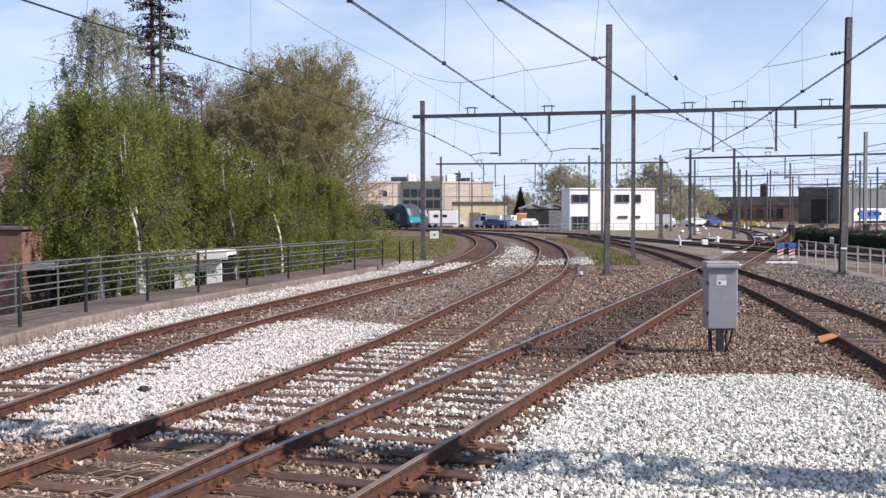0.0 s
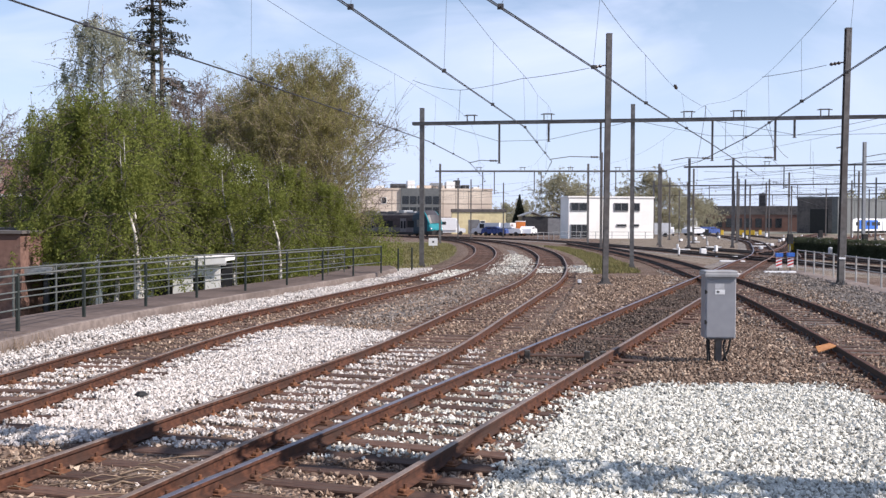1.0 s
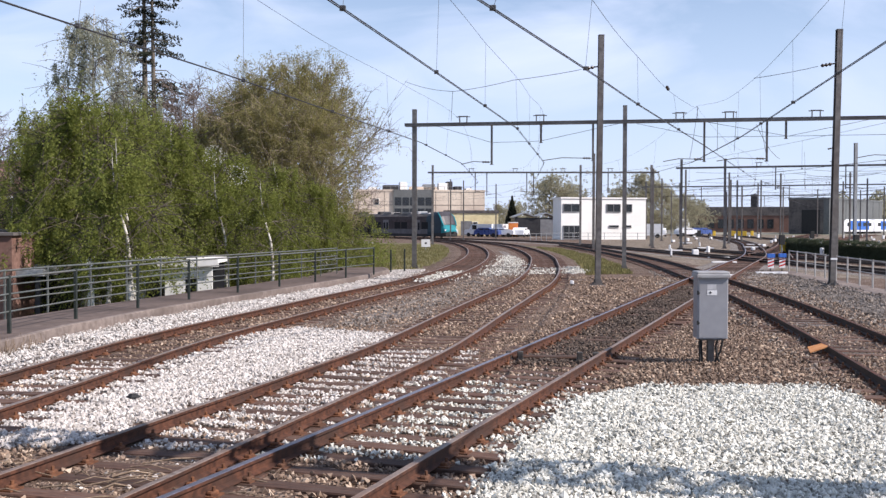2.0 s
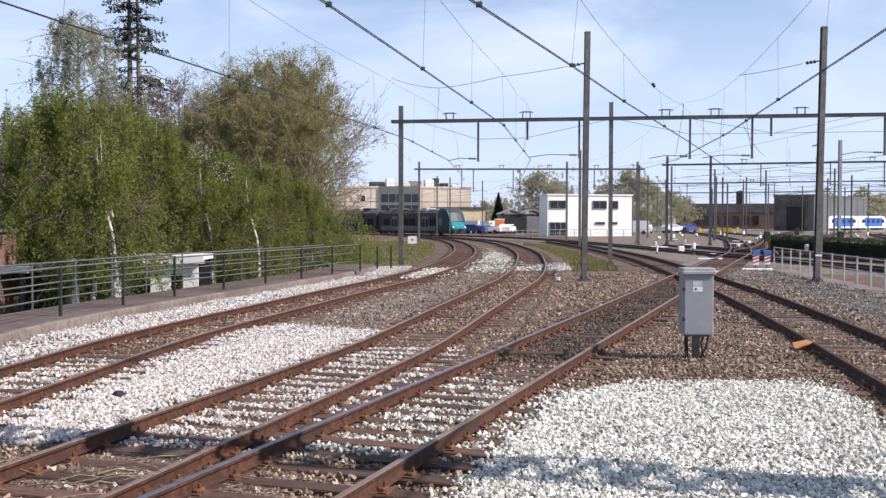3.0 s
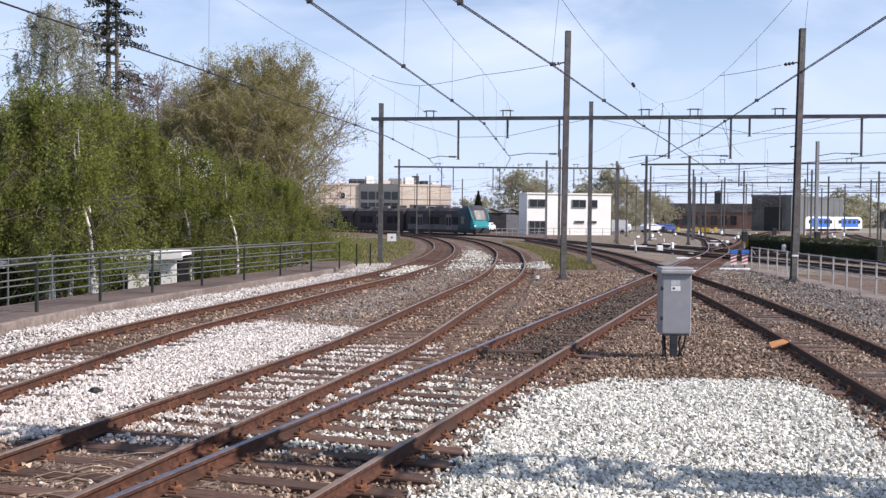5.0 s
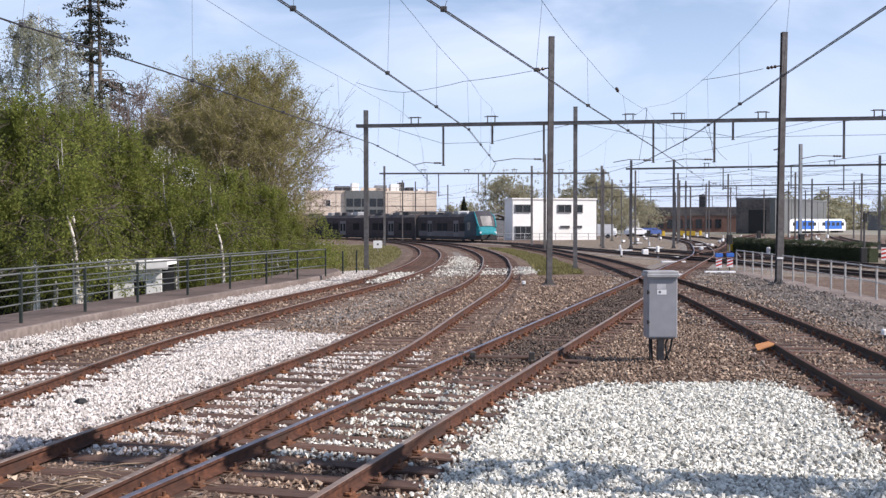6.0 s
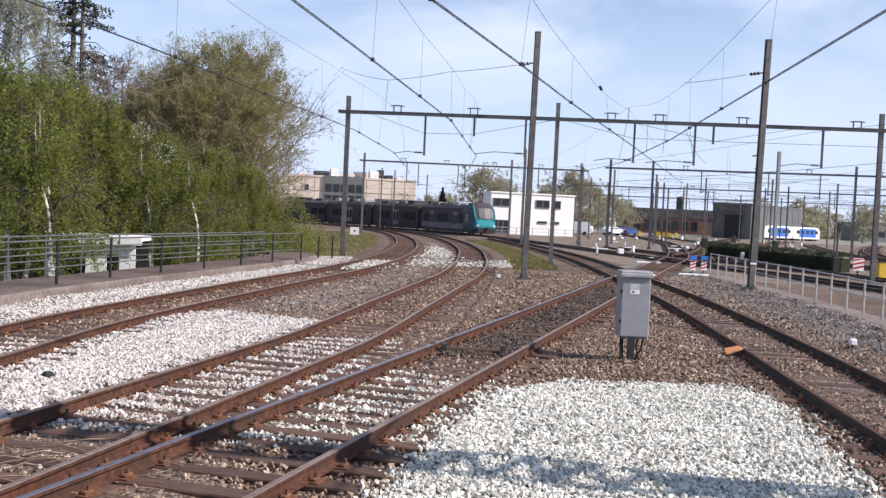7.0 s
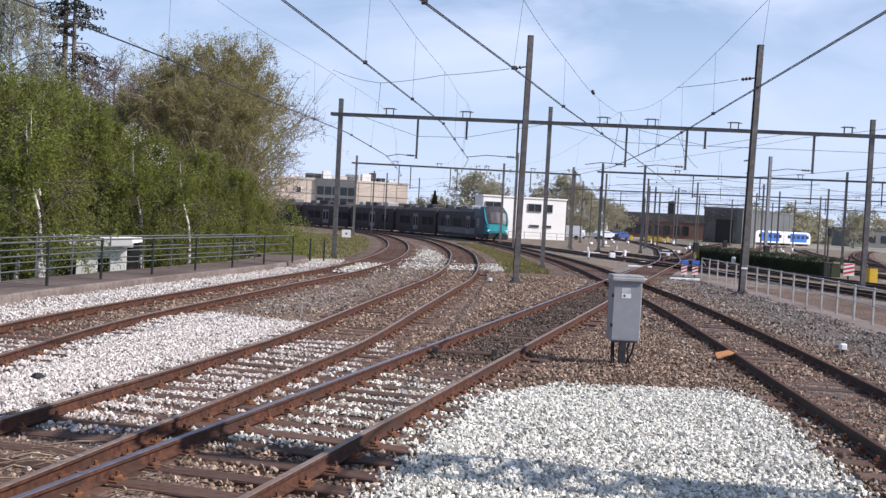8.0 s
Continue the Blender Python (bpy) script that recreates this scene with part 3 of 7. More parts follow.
def build_ground():
    xs = sorted(set([-1800, -900, -400, -200, -120, -80] + list(np.arange(-60, -16, 2.0)) + list(np.arange(-16, 2, 0.8)) + list(np.arange(2, 60, 6.0)) + [60, 90, 130, 200, 400, 900, 1800]))
    ys = sorted(set([-400, -150, -60] + list(np.arange(-24, 120, 2.5)) + [120, 140, 170, 200, 260, 350, 500, 900, 2000, 3500]))
    b = Builder()
    n = len(xs)
    for y in ys:
        for x in xs:
            b.v.append((x, y, low_ground(x, y) - 0.06))
    for j in range(len(ys) - 1):
        for i in range(n - 1):
            a = j * n + i
            b.f.append((a, a + 1, a + n + 1, a + n))
            cx, cy = (xs[i] + xs[i + 1]) / 2, (ys[j] + ys[j + 1]) / 2
            b.mi.append(1 if cx < kerb_x(cy) - 2.6 and cx > -60 and cy < 100 else 0)
    ob = part("ground", b, [M["far_ground"], M["under"]])
    tagged(ob, "flat dusty ground reaching to the horizon, low behind the footway", "ground", kind="structure")


def build_sheet(name, outline, z, mat, label, category, jag=0.0, seed=1):
    """A ground covering with a slightly ragged outline."""
    rnd = random.Random(seed)
    pts = []
    for i, p in enumerate(outline):
        q = outline[(i + 1) % len(outline)]
        L = math.hypot(q[0] - p[0], q[1] - p[1])
        k = max(1, int(L / 0.6)) if jag else 1
        for t in range(k):
            u = t / k
            pts.append((p[0] + (q[0] - p[0]) * u + rnd.uniform(-jag, jag), p[1] + (q[1] - p[1]) * u + rnd.uniform(-jag, jag), z))
    bm = bmesh.new()
    bm.faces.new([bm.verts.new(p) for p in pts])
    bmesh.ops.triangulate(bm, faces=bm.faces[:])
    me = bpy.data.meshes.new(name)
    bm.normal_update()
    if sum(f.normal.z for f in bm.faces) < 0:
        bmesh.ops.reverse_faces(bm, faces=bm.faces[:])
    bm.to_mesh(me)
    bm.free()
    me.materials.append(mat)
    return tagged(new(name, me), label, category, kind="structure")


def build_coverings():
    left = [(kerb_x(y), y) for y in range(-10, 54, 3)]
    build_sheet("gravel_yard", left + [(-1.5, 60), (-1, 100), (-14, 150), (-40, 190), (-20, 215), (40, 215), (110, 190), (75, 110), (48, 55), (42, -10)],
                -0.02, M["ground"], "brown and grey crushed-stone yard between the tracks", "gravel")
    rb = [tuple(p) for p in beside(TRACK_B, 1.9)[::4] if 45 < p[1] < 112]
    rd = [tuple(p) for p in beside(TRACK_D, -2.4)[::4] if 47 < p[1] < 92]
    build_sheet("grass_verge", rb[2:] + rd[::-1], 0.004, M["grass"], "patchy short green grass between two curving tracks", "grass", 0.22, 3)
    la = [tuple(p) for p in beside(TRACK_A, -2.3)[::4] if 51 < p[1] < 118]
    build_sheet("grass_verge", la + [(kerb_x(y) - 2.0, y) for y in range(118, 50, -6)], 0.004, M["grass"], "rough green grass bank beside the footway's end", "grass", 0.25, 4)
    ab = [tuple(p) for p in beside(TRACK_A, 1.75)[::4] if 24 < p[1] < 88]
    ba = [tuple(p) for p in beside(TRACK_B, -1.75)[::4] if 22.5 < p[1] < 84]
    build_sheet("gravel_strip", ab + ba[::-1], 0.006, M["palegravel"], "pale grey gravel between the two curving tracks", "gravel", 0.12, 7)
    right = [tuple(p) for p in beside(TRACK_D, 2.3)[::4] if 8 < p[1] < 52]
    build_sheet("gravel_verge", right + [(17.6, 52), (15.6, 34), (13.6, 22), (11.5, 8)], 0.004, M["greygravel"], "grey crushed-stone verge beside the railing path", "gravel", 0.1, 5)
    build_sheet("gravel_apron", [(14.6, 47), (20, 45), (32, 52), (48, 60), (74, 110), (104, 185), (40, 212), (22, 150), (16.5, 92)], -0.012, M["yardgravel"], "pale dusty gravel between the yard tracks", "gravel", 0.2, 8)
    build_sheet("paved_path", [(17.0, 52), (14.9, 34), (12.6, 20), (11.2, 6), (12.5, 6), (13.9, 20), (16.2, 34), (18.2, 52)], 0.012, M["concrete"], "narrow pale concrete path beside the railing", "path", 0.03, 6)


def build_bed(line, y0, y1, mat, label, half=1.75):
    """The crowned strip of ballast under a track."""
    b = Builder()
    b.sweep([(-half - 0.5, -0.03), (-half, 0.015), (half, 0.015), (half + 0.5, -0.03)], [(p[0], p[1], 0) for p in line[::2] if y0 < p[1] < y1], closed=False)
    b.f = [tuple(reversed(f)) for f in b.f]
    tagged(part("ballast_bed", b, mat), label, "ballast", kind="structure")


RAIL = [(-.068, 0), (.068, 0), (.068, .012), (.013, .032), (.011, .095), (.036, .106), (.036, .136), (-.036, .136), (-.036, .106), (-.011, .095), (-.013, .032), (-.068, .012)]
CAP = [(-.036, .134), (.036, .134), (.030, .141), (-.030, .141)]


def sleeper_mesh(length, mat):
    b = Builder()
    b.box(-length / 2, -0.125, -0.12, length / 2, 0.125, 0.036, bevel=0.014)
    return b.mesh("sleeper", mat)


def build_track(line, y0, y1, label, heads, sleepers=(0, 0), plates=(0, 0), length=2.6, seed=1, steel="rust"):
    """Two rails on timber sleepers with iron baseplates and clips."""
    rnd = random.Random(seed)
    t = thing("railway_track", label, "railway track", group="tracks of the yard", kind="structure")
    fine = [p for p in line if y0 <= p[1] <= y1]
    ln = np.array(fine)
    for side in (-1, 1):
        b = Builder()
        path = at_z(beside(ln, side * 0.7535), 0.042)
        b.sweep(RAIL, path, 0)
        b.sweep(CAP, path, 1)
        part("rail", b, [M[steel], heads[0 if side < 0 else 1]], t)
    me = sleeper_mesh(length, M["sleeper"])
    pl = Builder()
    tang = np.gradient(ln, axis=0)
    count = 0
    far = Builder()
    for p, d in zip(ln, tang):
        a = math.degrees(math.atan2(d[1], d[0])) - 90 + rnd.uniform(-1.2, 1.2)
        m = pose(p[0] + rnd.uniform(-.02, .02), p[1] + rnd.uniform(-.03, .03), rnd.uniform(-0.012, 0.004), rnd.uniform(-1, 1), rnd.uniform(-.4, .4), a)
        if sleepers[0] <= p[1] <= sleepers[1] and count < 290:
            ob = part("sleeper", me, None, t)
            ob.matrix_local = m
            count += 1
        else:
            far.box(-length / 2, -0.125, -0.1, length / 2, 0.125, 0.036, m=m)
        if plates[0] <= p[1] <= plates[1]:
            for side in (-1, 1):
                c = side * 0.7535
                pl.box(c - 0.17, -0.09, 0.03, c + 0.17, 0.09, 0.052, m=m)
                for k in (-1, 1):
                    q = c + k * 0.105
                    pl.box(q - 0.035, -0.06, 0.05, q + 0.035, 0.06, 0.085, bevel=0.012, m=m)
                    pl.tube([m @ Vector((q + k * 0.012, 0, 0.08)), m @ Vector((q + k * 0.012, 0, 0.125))], 0.017, 6)
    if far.v:
        tagged(part("sleepers_far", far, M["sleeper"], t), kind="stuff")
    if pl.v:
        tagged(part("baseplates", pl, M["clip_rust"], t, "rust-brown iron baseplates with bolted clips"), kind="stuff")
    return t


def inside(poly, x, y):
    c = np.zeros(len(x), bool)
    j = len(poly) - 1
    for i in range(len(poly)):
        (xi, yi), (xj, yj) = poly[i], poly[j]
        c ^= ((yi > y) != (yj > y)) & (x < (xj - xi) * (y - yi) / (yj - yi + 1e-9) + xi)
        j = i
    return c


def scatter(name, polys, spacing, size, mat, label, z0, seed, keep=None, layers=1, thin=1.0, fuzz=0.13):
    """Loose crushed stones: jagged eight-faced lumps, each turned at random."""
    rng = np.random.default_rng(seed)
    V = []
    lump = np.array([(1, 0, 0), (-1, 0, 0), (0, 1, 0), (0, -1, 0), (0, 0, 1), (0, 0, -1)], float) * 0.72
    for poly in polys:
        P = np.array(poly)
        for layer in range(layers):
            gx, gy = np.meshgrid(np.arange(P[:, 0].min(), P[:, 0].max(), spacing), np.arange(P[:, 1].min(), P[:, 1].max(), spacing))
            x = gx.ravel() + rng.uniform(-.55, .55, gx.size) * spacing
            y = gy.ravel() + rng.uniform(-.55, .55, gx.size) * spacing
            edge = rng.normal(0, fuzz, gx.size)
            ok = inside(poly, x + edge, y + edge) & (rng.random(gx.size) < thin)
            x, y = x[ok], y[ok]
            if keep is not None:
                k = keep(x, y, rng)
                x, y = x[k], y[k]
            n = len(x)
            s = size * rng.uniform(0.5, 1.45, (n, 1, 1)) * rng.uniform(0.62, 1.15, (n, 1, 3))
            v = (lump[None] + rng.uniform(-.3, .3, (n, 6, 3))) * s
            q = rng.normal(size=(n, 4))
            q /= np.linalg.norm(q, axis=1)[:, None]
            w, a, b, c = q.T
            R = np.stack([1 - 2 * (b * b + c * c), 2 * (a * b - c * w), 2 * (a * c + b * w), 2 * (a * b + c * w), 1 - 2 * (a * a + c * c), 2 * (b * c - a * w),
                          2 * (a * c - b * w), 2 * (b * c + a * w), 1 - 2 * (a * a + b * b)], 1).reshape(n, 3, 3)
            v = np.einsum("nij,nkj->nki", R, v)
            z = z0 + layer * size * 0.3 + rng.uniform(-.55, .5, n) * size + 0.025 * np.sin(x * 2.1 + 1) * np.sin(y * 1.7)
            v += np.stack([x, y, z], 1)[:, None, :]
            V.append(v)
    V = np.concatenate(V)
    n = len(V)
    tri = np.array([(0, 2, 4), (2, 1, 4), (1, 3, 4), (3, 0, 4), (2, 0, 5), (1, 2, 5), (3, 1, 5), (0, 3, 5)])
    F = (tri[None] + (np.arange(n) * 6)[:, None, None]).reshape(-1, 3)
    me = bpy.data.meshes.new(name)
    me.vertices.add(n * 6)
    me.vertices.foreach_set("co", V.ravel())
    me.loops.add(F.size)
    me.loops.foreach_set("vertex_index", F.ravel())
    me.polygons.add(len(F))
    me.polygons.foreach_set("loop_start", np.arange(0, F.size, 3))
    me.update(calc_edges=True)
    me.shade_flat()
    me.materials.append(mat)
    return tagged(new(name, me), label, "ballast", kind="stuff")


def near_line(line, x, y):
    """Signed distance across a track and distance along it, for many points."""
    best = np.full(len(x), 1e9)
    acr, alo = np.zeros(len(x)), np.zeros(len(x))
    t = np.gradient(line, axis=0)
    t /= np.linalg.norm(t, axis=1)[:, None]
    for i in range(len(line)):
        dx, dy = x - line[i, 0], y - line[i, 1]
        d = dx * dx + dy * dy
        k = d < best
        best[k] = d[k]
        acr[k] = dx[k] * t[i, 1] - dy[k] * t[i, 0]
        alo[k] = dx[k] * t[i, 0] + dy[k] * t[i, 1]
    return acr, alo


WHITE_RIGHT = [(0.0, 6.5), (0.15, 8.2), (0.75, 10.4), (1.6, 13.0), (2.05, 14.1), (2.9, 15.0), (3.6, 14.9), (4.4, 15.3), (5.5, 15.1), (6.0, 14.2), (5.5, 12.3), (4.9, 9.8), (4.4, 6.5)]


def build_ballast():
    near = lambda L, a, b: np.array([p for p in L if a - 3 < p[1] < b + 3])

    def off_sleepers(x, y, rng):
        ok = np.ones(len(x), bool)
        for L in (near(TRACK_A, 9, 50), near(TRACK_B, 6, 30), near(TRACK_C, 6, 30)):
            acr, alo = near_line(L, x, y)
            on = (np.abs(acr) < 1.32) & (np.abs(alo) < 0.155)
            rail = np.abs(np.abs(acr) - 0.7535) < 0.1
            ok &= ~((on & (rng.random(len(x)) < 0.965)) | rail)
        return ok

    ab = [tuple(p) for p in beside(TRACK_A, 0.9) if 10.8 < p[1] < 23.2]
    ab2 = [tuple(p) for p in beside(TRACK_B, -0.9) if 10.9 < p[1] < 22.0]
    ka = [(kerb_x(y) + 0.12, y) for y in np.arange(13, 53, 2.0)]
    ka2 = [(p[0] - max(0, p[1] - 36) * .035, p[1]) for p in beside(TRACK_A, -1.25)[::3] if 13 < p[1] < 53]
    inb = [tuple(p) for p in beside(TRACK_B, -0.7) if 10.6 < p[1] < 20] + [tuple(p) for p in beside(TRACK_B, 1.15) if 10.6 < p[1] < 19.5][::-1]
    inc = [tuple(p) for p in beside(TRACK_C, -1.35) if 10 < p[1] < 16.2] + [tuple(p) for p in beside(TRACK_C, 1.1) if 10.3 < p[1] < 15][::-1]
    ina = [tuple(p) for p in beside(TRACK_A, -0.65) if 11 < p[1] < 18.2] + [tuple(p) for p in beside(TRACK_A, 0.65) if 11 < p[1] < 17.5][::-1]
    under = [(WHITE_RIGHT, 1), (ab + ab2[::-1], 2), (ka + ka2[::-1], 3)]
    # dark sheets under the white stones, standing in for shade between them
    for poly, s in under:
        build_sheet("ballast_gap_shade", poly, 0.012, M["shadegravel"], "dark gravel sheet painting the shade between white ballast stones", "ballast", 0.06, s)
    scatter("white_ballast_stones", [WHITE_RIGHT], 0.038, 0.038, M["white_stone"], "loose bright white crushed stones in a low heap", 0.034, 11, layers=2, thin=.74, fuzz=.2)
    scatter("white_ballast_stones", [ab + ab2[::-1]], 0.039, 0.037, M["pinkish_stone"], "loose white crushed stones between two tracks", 0.036, 12, off_sleepers, layers=2, thin=.76, fuzz=.2)
    scatter("white_ballast_stones", [ka + ka2[::-1]], 0.05, 0.037, M["pinkish_stone"], "strip of white crushed stones beside the footway kerb", 0.04, 13, layers=1, thin=.72, fuzz=.2)
    scatter("white_ballast_stones", [inb, ina], 0.038, 0.037, M["pinkish_stone"], "white crushed stones packed between timber sleepers", 0.022, 14, off_sleepers, thin=0.82)
    scatter("white_ballast_stones", [inc], 0.038, 0.038, M["white_stone"], "white crushed stones mixed with dirt between sleepers", 0.024, 15, off_sleepers, thin=0.55)
    scatter("white_ballast_stones", [[(-3.3, 9.2), (-2.3, 9.2), (-1.9, 10.6), (-2.8, 10.6)], [(1.6, 14.6), (2.6, 15.2), (1.9, 17.0), (1.0, 16.0)]], 0.06, 0.036, M["pinkish_stone"], "stray white stones scattered over the dirt", 0.03, 24, off_sleepers, thin=.35, fuzz=.25)
    p1 = [(2.1, 46.5), (4.0, 46.5), (4.5, 52), (5.2, 60), (5.7, 74), (5.1, 74), (3.7, 58), (2.5, 51)]
    p2 = [tuple(p) for p in beside(TRACK_B, 1.0)[::3] if 46 < p[1] < 58] + [tuple(p) for p in beside(TRACK_B, 1.9)[::3] if 48 < p[1] < 56][::-1]
    p3 = [tuple(p) for p in beside(TRACK_B, -.65)[::3] if 47 < p[1] < 55] + [tuple(p) for p in beside(TRACK_B, .65)[::3] if 47 < p[1] < 55][::-1]
    p4 = [tuple(p) for p in beside(TRACK_A, -.65)[::3] if 40 < p[1] < 52] + [tuple(p) for p in beside(TRACK_A, .65)[::3] if 40 < p[1] < 52][::-1]
    scatter("white_ballast_stones", [p2, p4], 0.08, 0.06, M["white_stone"], "far patch of white crushed stones beside a curve", 0.03, 16, thin=0.55, fuzz=0.5)
    scatter("white_ballast_stones", [p1, p3], 0.085, 0.058, M["white_stone"], "scattered white crushed stones between two curves", 0.015, 21, thin=0.4, fuzz=0.6)
    every = lambda x, y, rng: off_sleepers(x, y, rng) & ~inside(WHITE_RIGHT, x, y) & ~inside(ab + ab2[::-1], x, y) & (x > -6.5)
    scatter("dirty_ballast_stones", [[(-7.5, 7), (9.5, 7), (11, 24), (-5, 24)]], 0.06, 0.04, M["brown_stone"], "loose brown and grey dirty crushed stones", 0.012, 17, every)
    def siding_gaps(x, y, rng):
        acr, alo = near_line(near(TRACK_D, 7, 52), x, y)
        return (np.abs(np.abs(acr) - .7535) > .1) & ((np.abs(acr) > 1.3) | ((np.abs(alo) > .14) & (rng.random(len(x)) < .5)))

    verge = [tuple(p) for p in beside(TRACK_D, -1.5)[::4] if 7 < p[1] < 52] + [(17.2, 52), (15.2, 34), (12.8, 20), (11.4, 7)]
    scatter("grey_ballast_stones", [verge], 0.115, 0.06, M["grey_stone"], "loose grey crushed stones along the siding", 0.0, 19, siding_gaps)
    strip = lambda L, a, e, w: [tuple(p) for p in beside(L, -w)[::2] if a < p[1] < e] + [tuple(p) for p in beside(L, w)[::2] if a < p[1] < e][::-1]
    scatter("oily_ballast_stones", [strip(TRACK_C, 16.5, 39, .62)], 0.072, 0.05, M["oily_stone"], "dark oily crushed stones burying the straight track's sleepers", 0.03, 22)
    scatter("dirty_ballast_stones", [strip(TRACK_B, 21.5, 47, .62), strip(TRACK_A, 19, 40, .62)], 0.1, 0.05, M["brown_stone"], "dark crushed stones half burying the curving tracks' sleepers", 0.025, 23, thin=.75)
    mid = [tuple(p) for p in beside(TRACK_A, 1.3)[::4] if 22 < p[1] < 60] + [tuple(p) for p in beside(TRACK_B, -1.3)[::4] if 21 < p[1] < 58][::-1]
    scatter("grey_ballast_stones", [mid], 0.11, 0.06, M["grey_stone"], "loose pale grey crushed stones between two curves", 0.0, 20)
    scatter("dirty_ballast_stones", [[(-4.5, 24), (11, 24), (15, 46), (2, 46)]], 0.12, 0.055, M["brown_stone"], "scattered brown and grey crushed stones further off", 0.0, 18, every)


def build_footway():
    ys = list(np.arange(-8, 52, 1.5))
    b = Builder()
    line = [(kerb_x(y), y, 0) for y in ys]
    b.sweep([(-0.16, -0.1), (0, -0.1), (-0.02, 0.215), (-0.04, 0.232), (-0.16, 0.232)], line)
    tagged(part("kerb", b, M["concrete"]), "weathered pinkish-grey concrete kerb edging the footway", "kerb", kind="structure")
    b = Builder()
    b.sweep([(-2.15, -2.4), (-0.162, -0.1), (-0.162, 0.225), (-2.15, 0.22)], line)
    tagged(part("footway", b, M["path"]), "raised brownish footway between kerb and handrail", "footway", kind="structure")


def build_fence(points, spacing, height, z, rails, postmat, railmat, label, post=0.035, name="handrail_fence"):
    """A handrail fence: a post every few metres, round rails between."""
    ln = spline(points, 0.1)
    s = np.concatenate([[0], np.cumsum(np.hypot(*np.diff(ln, axis=0).T))])
    n = max(1, round(s[-1] / spacing))
    base = ln[0]
    f = thing(name, label, "fence", pose(base[0], base[1], z))
    P = [np.array([np.interp(s[-1] * i / n, s, ln[:, k]) for k in (0, 1)]) - base for i in range(n + 1)]
    b = Builder()
    b.box(-post, -post, -0.05, post, post, height + 0.02, bevel=0.008)
    me = b.mesh("post", postmat)
    for p in P:
        part("post", me, None, f).location = (p[0], p[1], 0)
    for h in rails:
        b = Builder()
        b.tube([(p[0], p[1], h) for p in P], 0.024 if h == rails[-1] else 0.018, 8)
        part("rail", b, railmat, f, smooth=True)


def h_section(b, w, d, t, z0, z1, mi=0):
    """An H-section upright: two flanges and a web."""
    b.box(-w / 2, -d / 2, z0, w / 2, -d / 2 + t, z1, mi)
    b.box(-w / 2, d / 2 - t, z0, w / 2, d / 2, z1, mi)
    b.box(-t / 2, -d / 2 + t, z0, t / 2, d / 2 - t, z1, mi)


def mast_parts(parent, x, y, z, height, turn=0.0, w=0.21, d=0.24, mat="mast"):
    b = Builder()
    h_section(b, w, d, 0.02, 0.055, height)
    b.box(-w / 2 - .006, -d / 2 - .006, height - 0.02, w / 2 + .006, d / 2 + .006, height + 0.015)
    m = part("mast", b, M[mat], parent)
    m.matrix_local = pose(x, y, z, 0, 0, turn)
    b = Builder()
    b.box(-.3, -.3, -.3, .3, .3, .03, bevel=0.04)
    part("footing", b, M["concrete"], m, "rough concrete footing")
    b = Builder()
    for dx in (-.17, .17):
        for dy in (-.17, .17):
            b.tube([(dx, dy, .03), (dx, dy, .12)], .022, 6)
    b.box(-.22, -.22, .03, .22, .22, .055)
    for k in (-1, 1):
        b.add([(k * w / 2, -.01, .055), (k * (w / 2 + .1), -.01, .055), (k * w / 2, -.01, .32), (k * w / 2, .01, .055), (k * (w / 2 + .1), .01, .055), (k * w / 2, .01, .32)],
              [(0, 1, 2), (5, 4, 3), (0, 3, 4, 1), (1, 4, 5, 2), (2, 5, 3, 0)])
    part("base_plate", b, M["mast"], m)
    return m


def insulator_rod(b, p, q, sheds=5, r=0.055):
    p, q = Vector(p), Vector(q)
    n = sheds * 2 + 1
    pts = [p + (q - p) * (i / (n - 1)) for i in range(n)]
    b.tube(pts, [r if i % 2 else r * 0.45 for i in range(n)], 8)


